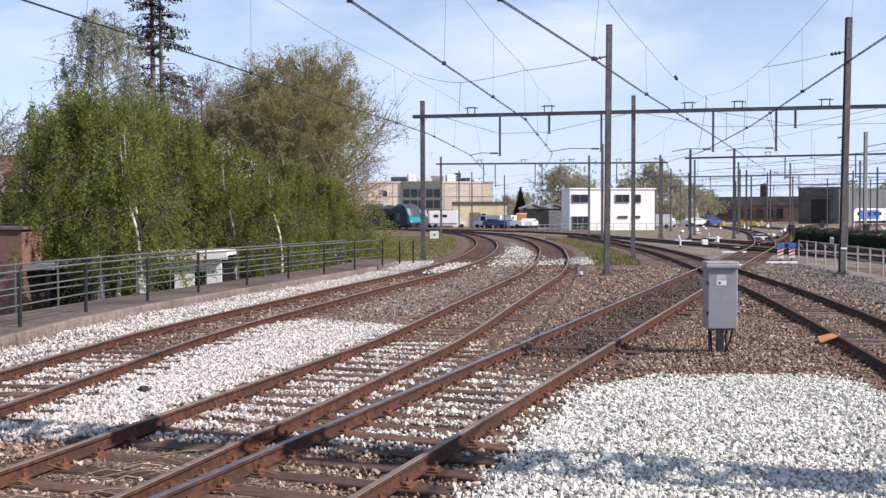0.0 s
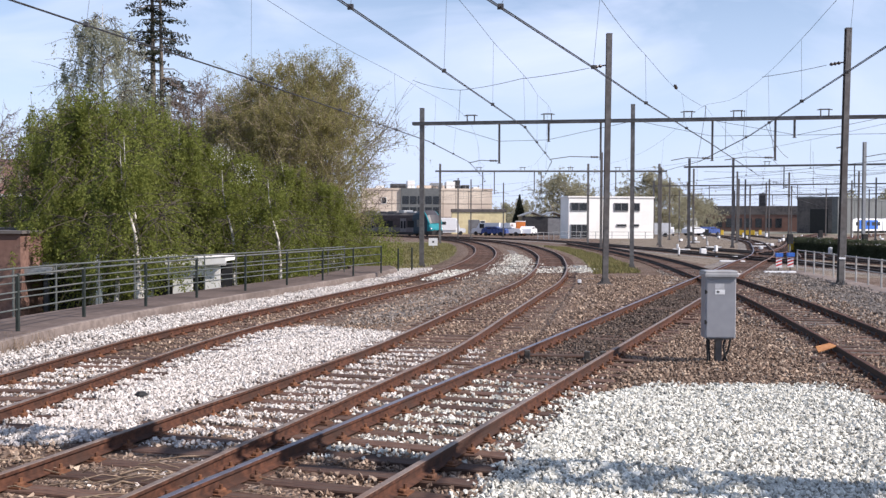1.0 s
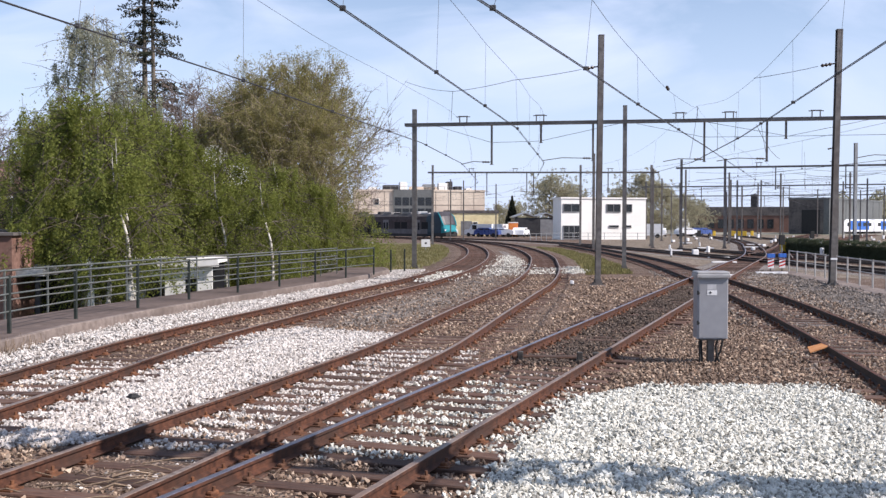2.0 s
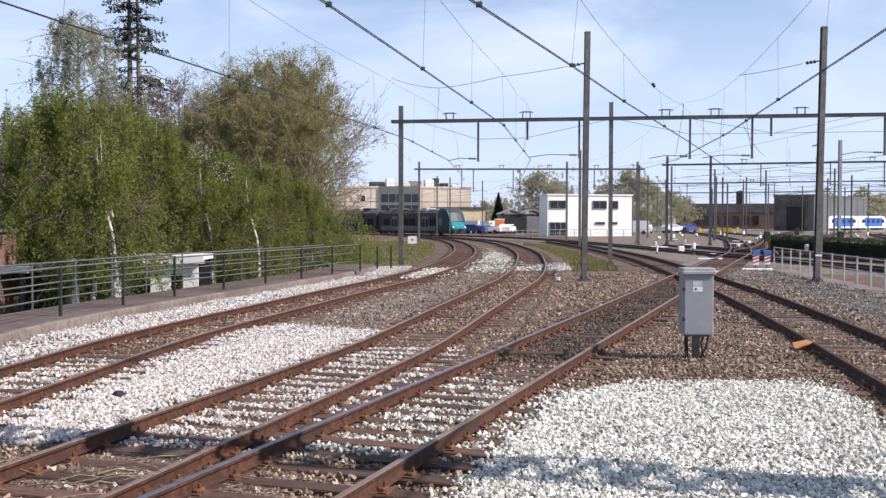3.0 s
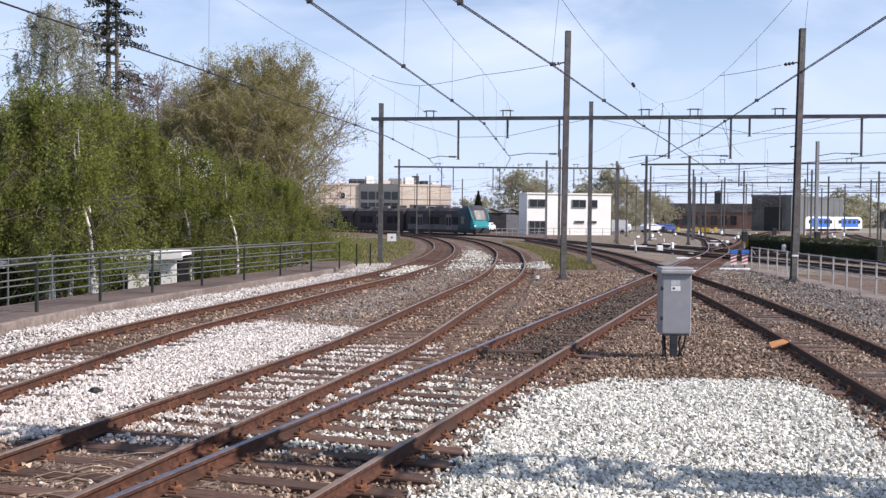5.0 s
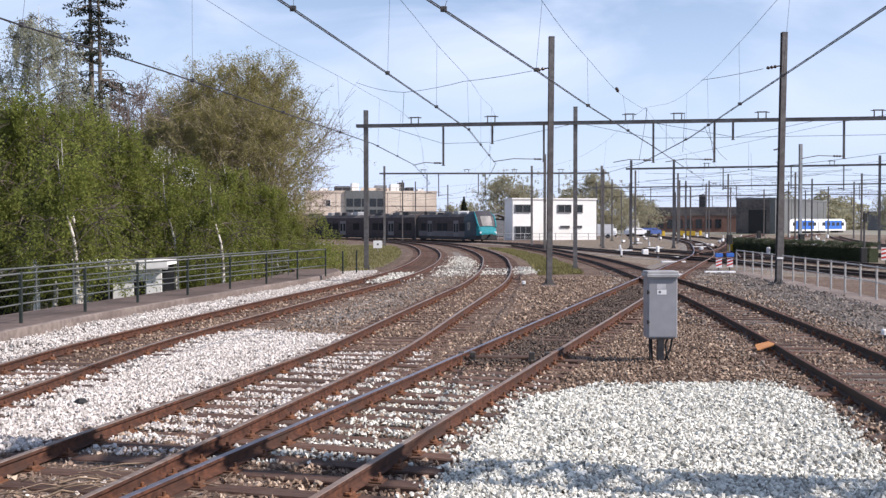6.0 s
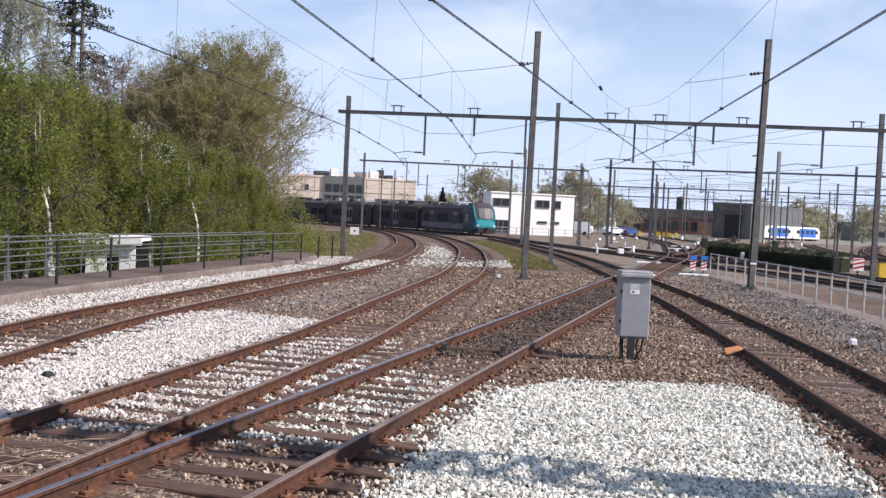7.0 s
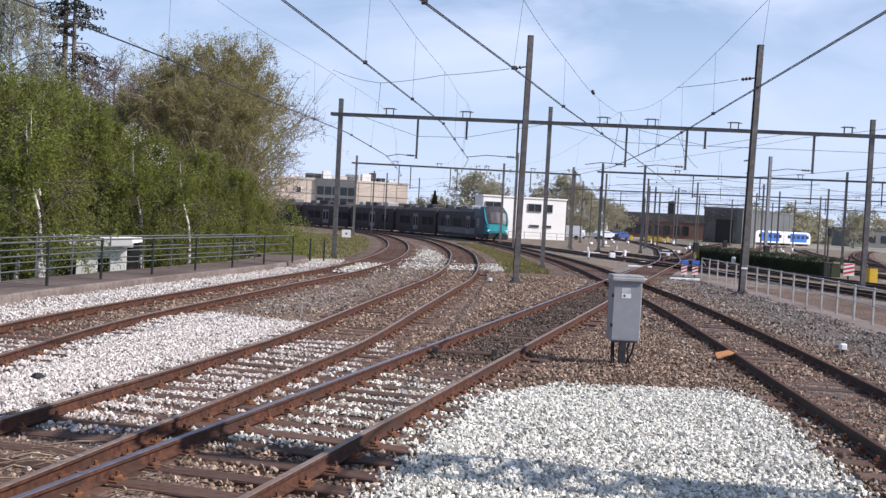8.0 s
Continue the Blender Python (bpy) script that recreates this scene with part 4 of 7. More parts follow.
def build_portal(a, bnd, beam_z, top, masts, drops, frames, label, half=0.15, beam_h=0.13):
    """A steel portal across the tracks: uprights, a cross beam, hangers with steady arms, feeder frames on top.
    masts, drops (along, lower end, arm) and frames are given in metres along the beam from its first end."""
    a, e = Vector((*a, 0)), Vector((*bnd, 0))
    turn = math.degrees(math.atan2(e.y - a.y, e.x - a.x))
    L = (e - a).length
    g = thing("catenary_portal", label, "catenary portal", pose(a.x, a.y, 0, 0, 0, turn), "overhead line portals")
    for s in masts:
        mast_parts(g, s, 0, 0, top, 0, mat="portal_steel")
    b = Builder()
    for y0 in (-half - .02, half - .02):
        b.box(-0.5, y0, beam_z - beam_h / 2, L + .5, y0 + .04, beam_z + beam_h / 2)
        b.box(-0.5, y0 - .03, beam_z + beam_h / 2, L + .5, y0 + .07, beam_z + beam_h / 2 + .015)
        b.box(-0.5, y0 - .03, beam_z - beam_h / 2 - .015, L + .5, y0 + .07, beam_z - beam_h / 2)
    k = 0.0
    while k < L:
        b.box(k, -half + .02, beam_z - .03, k + .06, half - .02, beam_z + .03)
        if half > .3:
            if int(k / 1.2) % 3 == 0:
                b.box(k - .1, -half, beam_z - .02, k + .75, half, beam_z + .02)
            b.tube([(k, -half, beam_z), (k + .3, half, beam_z), (k + .6, -half, beam_z), (k + .9, half, beam_z), (k + 1.2, -half, beam_z)], .08, 5)
        k += 1.2
    part("cross_beam", b, M["portal_steel"], g)
    for s, low, arm in drops:
        b = Builder()
        b.box(s - .05, -.05, low, s + .05, .05, beam_z - beam_h / 2, bevel=0.0)
        b.box(s - .09, -.09, low - .02, s + .09, .09, low)
        h = part("hanger", b, M["mast"], g)
        if arm:
            k = 1 if arm > 0 else -1
            b = Builder()
            b.tube([(s + k * .04, 0, low + .12), (s + k * .55, 0, low + .13), (s + arm * .6, 0, low + .16), (s + arm, 0, low + .02)], .022, 6)
            part("steady_arm", b, M["mast"], h)
            b = Builder()
            insulator_rod(b, (s + k * .12, 0, low + .12), (s + k * .5, 0, low + .13), 3, .06)
            part("insulator", b, M["insulator"], h)
    for s in frames:
        b = Builder()
        for dx in (-.19, .19):
            b.box(s + dx - .025, -.04, beam_z + beam_h / 2 + .016, s + dx + .025, .04, beam_z + .43)
        b.box(s - .25, -.035, beam_z + .37, s + .25, .035, beam_z + .43)
        b.box(s - .36, -.03, beam_z + .36, s - .25, .03, beam_z + .40)
        b.box(s + .25, -.03, beam_z + .36, s + .36, .03, beam_z + .40)
        part("feeder_frame", b, M["mast"], g)
    return g


def wire(b, p, q, sag, r, n=10, steps=5):
    p, q = Vector(p), Vector(q)
    pts = []
    for i in range(n + 1):
        t = i / n
        v = p.lerp(q, t)
        v.z -= 4 * sag * t * (1 - t)
        pts.append(v)
    b.tube(pts, r, steps)


def build_overhead(line, ys, label, contact=5.5, carrier=6.9, sag=0.75, pair=True, r=0.011):
    """Contact wires and a sagging carrier with droppers above one track, from support to support."""
    o = thing("overhead_line", label, "overhead wire", group="overhead lines")
    for y0, y1 in zip(ys[:-1], ys[1:]):
        p, q = Vector((x_at(line, y0), y0, 0)), Vector((x_at(line, y1), y1, 0))
        d = (q - p).normalized()
        side = Vector((d.y, -d.x, 0)) * 0.022
        for k in ((-1, 1) if pair else (0,)):
            b = Builder()
            wire(b, p + side * k + Vector((0, 0, contact)), q + side * k + Vector((0, 0, contact)), 0.03, r, 6)
            part("contact_wire", b, M["wire"], o)
        b = Builder()
        wire(b, p + Vector((0, 0, carrier)), q + Vector((0, 0, carrier)), sag, r * 0.8, 12)
        part("carrier_wire", b, M["wire"], o)
        n = max(2, int((q - p).length / 8))
        for j in range(1, n):
            t = j / n
            v = p.lerp(q, t)
            zt = carrier - 4 * sag * t * (1 - t)
            b = Builder()
            b.tube([v + Vector((0, 0, contact)), v + Vector((0, 0, zt))], 0.006, 4)
            b.box(v.x - .03, v.y - .03, contact - .02, v.x + .03, v.y + .03, contact + .06)
            part("dropper", b, M["wire"], o)


def build_near_overhead(plan, far, label, contact, heights, drops, r=0.0095):
    """Twin contact wires following a plan line of (x, y), with a carrier through its own heights (x, y, z)."""
    o = thing("overhead_line", label, "overhead wire", group="overhead lines")
    first = np.array(plan[0]) - np.array(plan[1])
    first = np.array(plan[0]) + first / np.linalg.norm(first) * 32
    P = [Vector((first[0], first[1], contact))] + [Vector((x, y, contact)) for x, y in plan]
    P += [Vector((x, y, contact)) for x, y in far]
    for k in (-1, 1):
        b = Builder()
        b.tube([p + Vector((k * .02, 0, 0)) for p in P], [r] * (1 + len(plan)) + [r * .6] * len(far), 5)
        part("contact_wire", b, M["wire"], o)
    b = Builder()
    carrier = [Vector(tuple(p)) for p in spline(heights, 1.5)] + [Vector(heights[-1])]
    b.tube(carrier, r * .55, 5)
    part("carrier_wire", b, M["wire"], o)
    ys = [p.y for p in P]
    for y in drops:
        c = min(carrier, key=lambda v: abs(v.y - y))
        x = float(np.interp(y, ys, [p.x for p in P]))
        b = Builder()
        b.tube([Vector((x, y, contact)), c], .0035, 4)
        b.box(x - .045, y - .03, contact - .025, x + .045, y + .03, contact + .05, bevel=.01)
        part("dropper", b, M["wire"], o)


def build_cross_wires(rows, label, r=0.011):
    o = thing("span_wire", label, "overhead wire", group="overhead lines")
    for p, q, sag in rows:
        b = Builder()
        wire(b, p, q, sag, r, 8)
        part("wire_run", b, M["wire"], o)


def build_mast_alone(x, y, z, height, arms, label, lean=0.0, w=0.21, mat="mast"):
    """A free-standing catenary mast with a strain insulator held out on a bracket."""
    g = thing("catenary_mast", label, "catenary mast", pose(x, y, z, 0, lean, 0), "overhead line masts")
    mast_parts(g, 0, 0, 0, height, 0, w, w * 1.1, mat)
    for side, h in arms:
        b = Builder()
        b.tube([(0, 0, h + .06), (side * .28, 0, h + .02)], .03, 6)
        part("bracket", b, M["mast"], g)
        b = Builder()
        insulator_rod(b, (side * .26, 0, h + .02), (side * .68, 0, h - .06), 3, 0.075)
        part("insulator", b, M["insulator"], g)
    if lean > .8:
        b = Builder()
        b.box(-.13, -.145, 1.02, .13, -.131, 1.09)
        part("band", b, M["whiteplate"], g, "thin white marker band")


def build_cabinet(x, y):
    """The trackside relay cabinet on its pedestal."""
    c = thing("relay_cabinet", "grey metal trackside cabinet on a post with black cables", "relay cabinet", pose(x, y, 0, 0, 0, -3))
    b = Builder()
    b.box(-.262, -.17, .46, .262, .2, 1.52, bevel=0.012)
    body = part("body", b, M["box"], c)
    b = Builder()
    b.box(-.24, -.186, .48, .25, -.172, 1.46, bevel=0.006)
    part("door", b, M["box"], c)
    b = Builder()
    b.box(-.29, -.23, 1.52, .29, .24, 1.575, bevel=0.012)
    b.box(-.278, -.215, 1.575, .278, .225, 1.62, bevel=0.016)
    part("lid", b, M["boxtop"], c, "paler overhanging lid")
    for z in (.70, 1.22):
        b = Builder()
        b.tube([(-.258, -.185, z), (-.258, -.185, z + .07)], .016, 8)
        b.box(-.272, -.2, z + .015, -.23, -.186, z + .05)
        part("hinge", b, M["black"], c)
    b = Builder()
    b.box(-.10, -.189, 1.31, .055, -.187, 1.40)
    part("label_plate", b, M["faded"], c, "faded pale label")
    b = Builder()
    b.box(-.10, -.190, 1.215, .065, -.187, 1.30)
    p = part("label_plate", b, M["whiteplate"], c, "white label with a black cross mark")
    b = Builder()
    b.box(-.075, -.193, 1.25, -.025, -.1905, 1.266)
    b.box(-.058, -.193, 1.235, -.042, -.1905, 1.281)
    part("mark", b, M["black"], p)
    b = Builder()
    h_section(b, .11, .11, .012, -.1, .46)
    b.box(-.2, -.14, .43, .2, .16, .458)
    part("pedestal", b, M["mast"], c)
    for pts in ([(-.2, -.05, .47), (-.215, -.06, .3), (-.2, -.06, .1), (-.17, -.06, -.03)],
                [(-.16, 0, .47), (-.16, 0, .2), (-.14, 0, -.03)],
                [(.21, -.05, .47), (.19, -.06, .3), (.1, -.06, .12), (.04, -.06, -.03)],
                [(.12, -.07, .47), (.06, -.09, .25), (.13, -.08, .1), (.15, -.06, -.03)]):
        b = Builder()
        b.tube([tuple(p) for p in spline(pts, 0.05)] + [pts[-1]], .019, 7)
        part("cable", b, M["black"], c)


# ---- train ----
def loft(b, rings, mi=0, caps=True):
    """Closed rings of points joined one to the next."""
    n = len(rings[0])
    vs = [p for r in rings for p in r]
    fs = []
    for i in range(len(rings) - 1):
        for k in range(n):
            a, c = i * n + k, i * n + (k + 1) % n
            fs.append((a, c, c + n, a + n))
    if caps:
        fs.append(tuple(range(n - 1, -1, -1)))
        fs.append(tuple(range(len(vs) - n, len(vs))))
    b.add(vs, fs, mi)


def ring(x, half, low, top, shoulder=1.0):
    """A car body's outline across the train at x."""
    h = top - low
    side = [(half * .97, low), (half, low + .14 * h), (half, low + .68 * h), (half * .93, low + .86 * h), (half * .68, low + .965 * h), (half * .3, top)]
    return [(x, y, z) for y, z in side] + [(x, -y, z) for y, z in reversed(side)]


def wheelset(parent, x):
    b = Builder()
    b.box(x - 1.5, -1.05, .35, x + 1.5, -.9, .62, bevel=.05)
    b.box(x - 1.5, .9, .35, x + 1.5, 1.05, .62, bevel=.05)
    b.box(x - .3, -1.0, .4, x + .3, 1.0, .7)
    bogie = part("bogie", b, M["steel_bare"], parent)
    for dx in (-1.15, 1.15):
        b = Builder()
        for y in (-.75, .68):
            b.tube([(x + dx, y, .43), (x + dx, y + .07, .43)], .43, 18)
        b.tube([(x + dx, -.9, .43), (x + dx, .9, .43)], .08, 8)
        part("wheel", b, M["steel_bare"], bogie)


def build_rail_car(length, front, label, pantograph=False):
    """One car; x is forward, the origin on the rail head under its middle."""
    h = length / 2
    c = thing("train_car", label, "train car", group="cars of the passenger train")
    b = Builder()
    tail = h - 3.6 if front else h - .35
    loft(b, [ring(-h + .35, 1.42, .42, 3.98), ring(tail, 1.42, .42, 3.98)])
    part("body", b, M["train_dark"], c)
    if front:
        b = Builder()
        loft(b, [ring(h - 3.9, 1.424, .42, 3.99), ring(h - 3.2, 1.424, .42, 4.2), ring(h - 2.1, 1.422, .36, 4.3), ring(h - 1.42, 1.395, .34, 4.12)], caps=False)
        part("cab_side", b, M["train_blue"], c, "deep blue cab side")
        b = Builder()
        loft(b, [ring(h - 1.42, 1.395, .34, 4.12), ring(h - 1.0, 1.38, .32, 3.5), ring(h - .72, 1.34, .31, 2.8)], caps=False)
        part("nose_shoulder", b, M["train_blue"], c, "deep blue shoulder behind the windscreen")
        b = Builder()
        loft(b, [ring(h - .72, 1.34, .31, 2.8), ring(h - .6, 1.32, .3, 2.55), ring(h - .3, 1.22, .32, 1.85), ring(h, 1.0, .5, 1.25)])
        for y in (-1, 1):
            b.tube([(h - 1.7, y * 1.12, 4.16), (h - 1.0, y * 1.27, 3.42), (h - .6, y * 1.25, 2.5), (h - .36, y * 1.16, 2.0)], [.05, .11, .13, .1], 6)
        part("nose", b, M["train_teal"], c, "bright teal sloping nose")
        b = Builder()
        rows = [(h - 1.62, 1.1, 4.24), (h - .98, 1.22, 3.5), (h - .58, 1.2, 2.55), (h - .42, 1.1, 2.12)]
        vs, fs = [], []
        for x, w, z in rows:
            vs += [(x, -w, z - .08), (x + .07, -w * .6, z + .05), (x + .09, 0, z + .07), (x + .07, w * .6, z + .05), (x, w, z - .08)]
        for i in range(3):
            fs += [(i * 5 + k, i * 5 + k + 1, i * 5 + k + 6, i * 5 + k + 5) for k in range(4)]
        b.add(vs, fs)
        part("windscreen", b, M["screen"], c, "large dark sloping windscreen")
        for y in (-1, 1):
            b = Builder()
            b.box(h - .62, y * .95 - .2, 1.12, h - .08, y * .95 + .2, 1.36, bevel=.03)
            part("headlight", b, M["whiteplate"], c, "pale headlight")
        b = Builder()
        loft(b, [ring(h - 2.6, 1.43, .22, 1.0), ring(h - .75, 1.4, .22, 1.02), ring(h - .3, 1.28, .22, 1.02), ring(h + .04, 1.05, .3, 1.0)])
        b.tube([(h - .1, 0, .85), (h + .55, 0, .85)], .13, 8)
        b.box(h + .45, -.22, .68, h + .7, .22, 1.05, bevel=.03)
        part("coupler", b, M["black"], c)
        b = Builder()
        b.box(h - 3.6, -.9, 4.06, h - 2.2, .9, 4.25, bevel=.08)
        part("roof_fairing", b, M["train_roof"], c)
    b = Builder()
    loft(b, [ring(-h - .38, 1.37, .5, 3.9), ring(-h + .36, 1.37, .5, 3.9)])
    part("gangway", b, M["black"], c, "dark folded gangway")
    doors = [-h + 4.0, h - 6.0] if front else [0.0] if length < 13 else [-h + 4.2, tail - 3.6]
    for side in (-1, 1):
        for x in doors:
            b = Builder()
            b.box(x - .68, side * 1.42 - .012, .62, x + .68, side * 1.42 + .012, 2.95)
            d = part("door", b, M["train_door"], c, "lighter grey double door")
            for k in (-.34, .34):
                b = Builder()
                b.box(x + k - .22, side * 1.42 - .018, 1.25, x + k + .22, side * 1.42 + .018, 2.5)
                part("door_pane", b, M["car_window"], d)
        x = -h + 1.3
        while x < tail - 1.2:
            if all(abs(x + .7 - q) > 1.55 for q in doors):
                b = Builder()
                b.box(x, side * 1.42 - .008, 1.45, x + 1.4, side * 1.42 + .008, 2.55)
                part("window", b, M["car_window"], c)
            x += 1.62
        # reflection along the leading car's lower side, laid on as a grey strip
        if front:
            b = Builder()
            b.box(-h + .5, side * 1.42 - .007, .62, tail - .1, side * 1.42 + .007, 1.40)
            part("side_panel", b, M["train_sheen"], c, "lighter grey strip painting the lower side's reflection")
        # side skirt, blackened and drawn low to paint the shade under the car
        b = Builder()
        b.box(-h + .6, side * 1.36 - .02, .16, tail, side * 1.36 + .02, .46)
        part("skirt", b, M["black"], c)
    if front:
        for side in (-1, 1):
            b = Builder()
            b.box(h - 2.9, side * 1.424 - .012, 1.55, h - 2.1, side * 1.424 + .012, 2.7)
            part("cab_window", b, M["pane"], c)
    b = Builder()
    loft(b, [[(q, y, z) for y, z in ((1.33, 3.47), (.98, 3.87), (.44, 4.0), (-.44, 4.0), (-.98, 3.87), (-1.33, 3.47))] for q in (-h + .36, tail - .02)])
    part("roof", b, M["roof"], c, "dark grimy roof")
    x = -h + 1.2
    rnd = random.Random(int(length * 10))
    while x < tail - 2:
        w = rnd.uniform(.7, 2.2)
        b = Builder()
        b.box(x, -.95, 3.9, x + w, .95, 3.98 + rnd.uniform(.12, .5), bevel=.08)
        part("roof_unit", b, M[rnd.choice(["darkclad", "darkclad", "train_roof", "galv"])], c)
        x += w + rnd.uniform(.3, .9)
    if pantograph:
        b = Builder()
        for y in (-.5, .5):
            b.tube([(-1.2, y, 4.25), (.6, y * .8, 4.75)], .03, 6)
            b.tube([(.6, y * .8, 4.75), (-.6, y * .9, 5.38)], .03, 6)
        b.box(-.75, -.85, 5.36, -.45, .85, 5.42)
        part("pantograph", b, M["steel_bare"], c)
    if front:
        wheelset(c, h - 4.2)
    else:
        wheelset(c, h - .4)
    wheelset(c, -h + (2.6 if not front else 2.2))
    # low-built stock
    for o in c.children_recursive:
        o.data.transform(Matrix.Diagonal((1, 1, .87, 1)))
    return c


# ---- buildings ----
def block(name, label, category, x0, y0, x1, y1, z0, z1, wall, roof=None, parapet=0.25):
    """A flat-roofed building as a thing, with its front along y0."""
    t = thing(name, label, category, pose(x0, y0, 0))
    w, d = x1 - x0, y1 - y0
    b = Builder()
    b.box(0, 0, z0, w, d, z1)
    part("wall", b, wall, t)
    b = Builder()
    b.box(-.12, -.12, z1, w + .12, d + .12, z1 + .12)
    b.box(-.12, -.12, z1 + .12, w + .12, .1, z1 + parapet)
    b.box(-.12, d - .1, z1 + .12, w + .12, d + .12, z1 + parapet)
    b.box(-.12, .1, z1 + .12, .1, d - .1, z1 + parapet)
    b.box(w - .1, .1, z1 + .12, w + .12, d - .1, z1 + parapet)
    part("roof", b, roof or wall, t)
    return t


def window(t, x0, z0, x1, z1, frame_mat, mullions=0, depth=0.12, y=0.0):
    """A framed window set in a front at y."""
    b = Builder()
    b.box(x0 - .08, y - depth, z0 - .08, x1 + .08, y + .02, z0)
    b.box(x0 - .08, y - depth, z1, x1 + .08, y + .02, z1 + .08)
    b.box(x0 - .08, y - depth, z0, x0, y + .02, z1)
    b.box(x1, y - depth, z0, x1 + .08, y + .02, z1)
    for k in range(mullions):
        m = x0 + (x1 - x0) * (k + 1) / (mullions + 1)
        b.box(m - .04, y - depth * .8, z0, m + .04, y + .02, z1)
    w = part("window", b, frame_mat, t)
    b = Builder()
    b.box(x0, y - .05, z0, x1, y - .02, z1)
    part("pane", b, M["pane"], w)


def build_white_office():
    t = block("office_building", "plain white two-storey flat-roofed office block", "building", 17.4, 146, 30.1, 149.6, -.1, 5.75, M["white"], M["white"], .2)
    t.matrix_world = pose(17.75, 143.4, 0, 0, 0, 12)
    for x0, z0, x1, z1, n in ((.35, 3.95, 2.6, 4.95, 1), (6.8, 3.95, 8.75, 4.95, 1), (9.4, 3.95, 10.5, 4.95, 0), (.35, .15, 2.7, 1.9, 2), (7.2, 1.75, 8.5, 1.95, 0), (9.3, 1.75, 10.4, 1.95, 0)):
        window(t, x0, z0, x1, z1, M["greyclad"], n)
    b = Builder()
    b.tube([(3.2, 1, 5.8), (3.2, 1, 6.3)], .12, 8)
    b.tube([(10.3, 1.5, 5.8), (10.3, 1.5, 6.5)], .1, 8)
    part("roof_vent", b, M["whiteplate"], t)


def build_apartments():
    t = block("apartment_block", "beige concrete apartment block with a grey glazed middle", "building", -18, 232, 11, 246, -.1, 10.4, M["beige"], M["beige"], .5)
    t.matrix_world = pose(-18, 230, 0, 0, 0, 6) @ Matrix.Diagonal((1.02, 1, .89, 1))
    b = Builder()
    b.box(8.6, -.5, -.1, 17.4, -.002, 10.9)
    mid = part("glazed_bay", b, M["sideclad"], t, "grey metal and glass bay")
    for i in range(3):
        for k in range(5):
            b = Builder()
            b.box(8.9 + k * 1.7, -.54, 1.3 + i * 2.8, 10.35 + k * 1.7, -.502, 3.3 + i * 2.8)
            part("pane", b, M["pane"], mid)
    for i in range(3):
        for x in (4.4,) if i == 2 else ():
            window(t, x, 1.2 + i * 2.9, x + 1.0, 2.7 + i * 2.9, M["white"], 0)
    for x, w, h, mt in ((6.5, 3.4, 1.6, "darkclad"), (12.5, 6.0, 1.2, "beige"), (18.9, 2.4, 2.2, "white"), (22.5, 1.6, 1.4, "darkclad"), (3.2, 1.8, 1.1, "white"), (10.2, 1.6, 2.4, "white"), (15.5, 2.6, 1.9, "galv"), (20.8, 1.2, 2.6, "darkclad"), (25.0, 1.4, .9, "white")):
        b = Builder()
        b.box(x, 2, 10.45, x + w, 6, 10.5 + h, bevel=.05)
        part("roof_housing", b, M[mt], t)
    for k in range(10):
        x = .9 + k * 2.85
        if 8 < x < 17.6:
            continue
        b = Builder()
        b.box(x - .05, -.03, 0, x + .05, -.002, 10.4)
        part("panel_joint", b, M["concrete"], t)
    for z in (3.6, 7.0):
        for x0, x1 in ((.05, 8.5), (17.5, 28.9)):
            b = Builder()
            b.box(x0, -.045, z - .06, x1, -.032, z + .06)
            part("panel_joint", b, M["concrete"], t)
    b = Builder()
    for k in range(9):
        b.tube([(2 + k * 3, .2, 10.85), (2 + k * 3, .2, 11.7)], .04, 5)
    b.tube([(2, .2, 11.7), (26, .2, 11.7)], .04, 5)
    part("roof_railing", b, M["galv"], t)


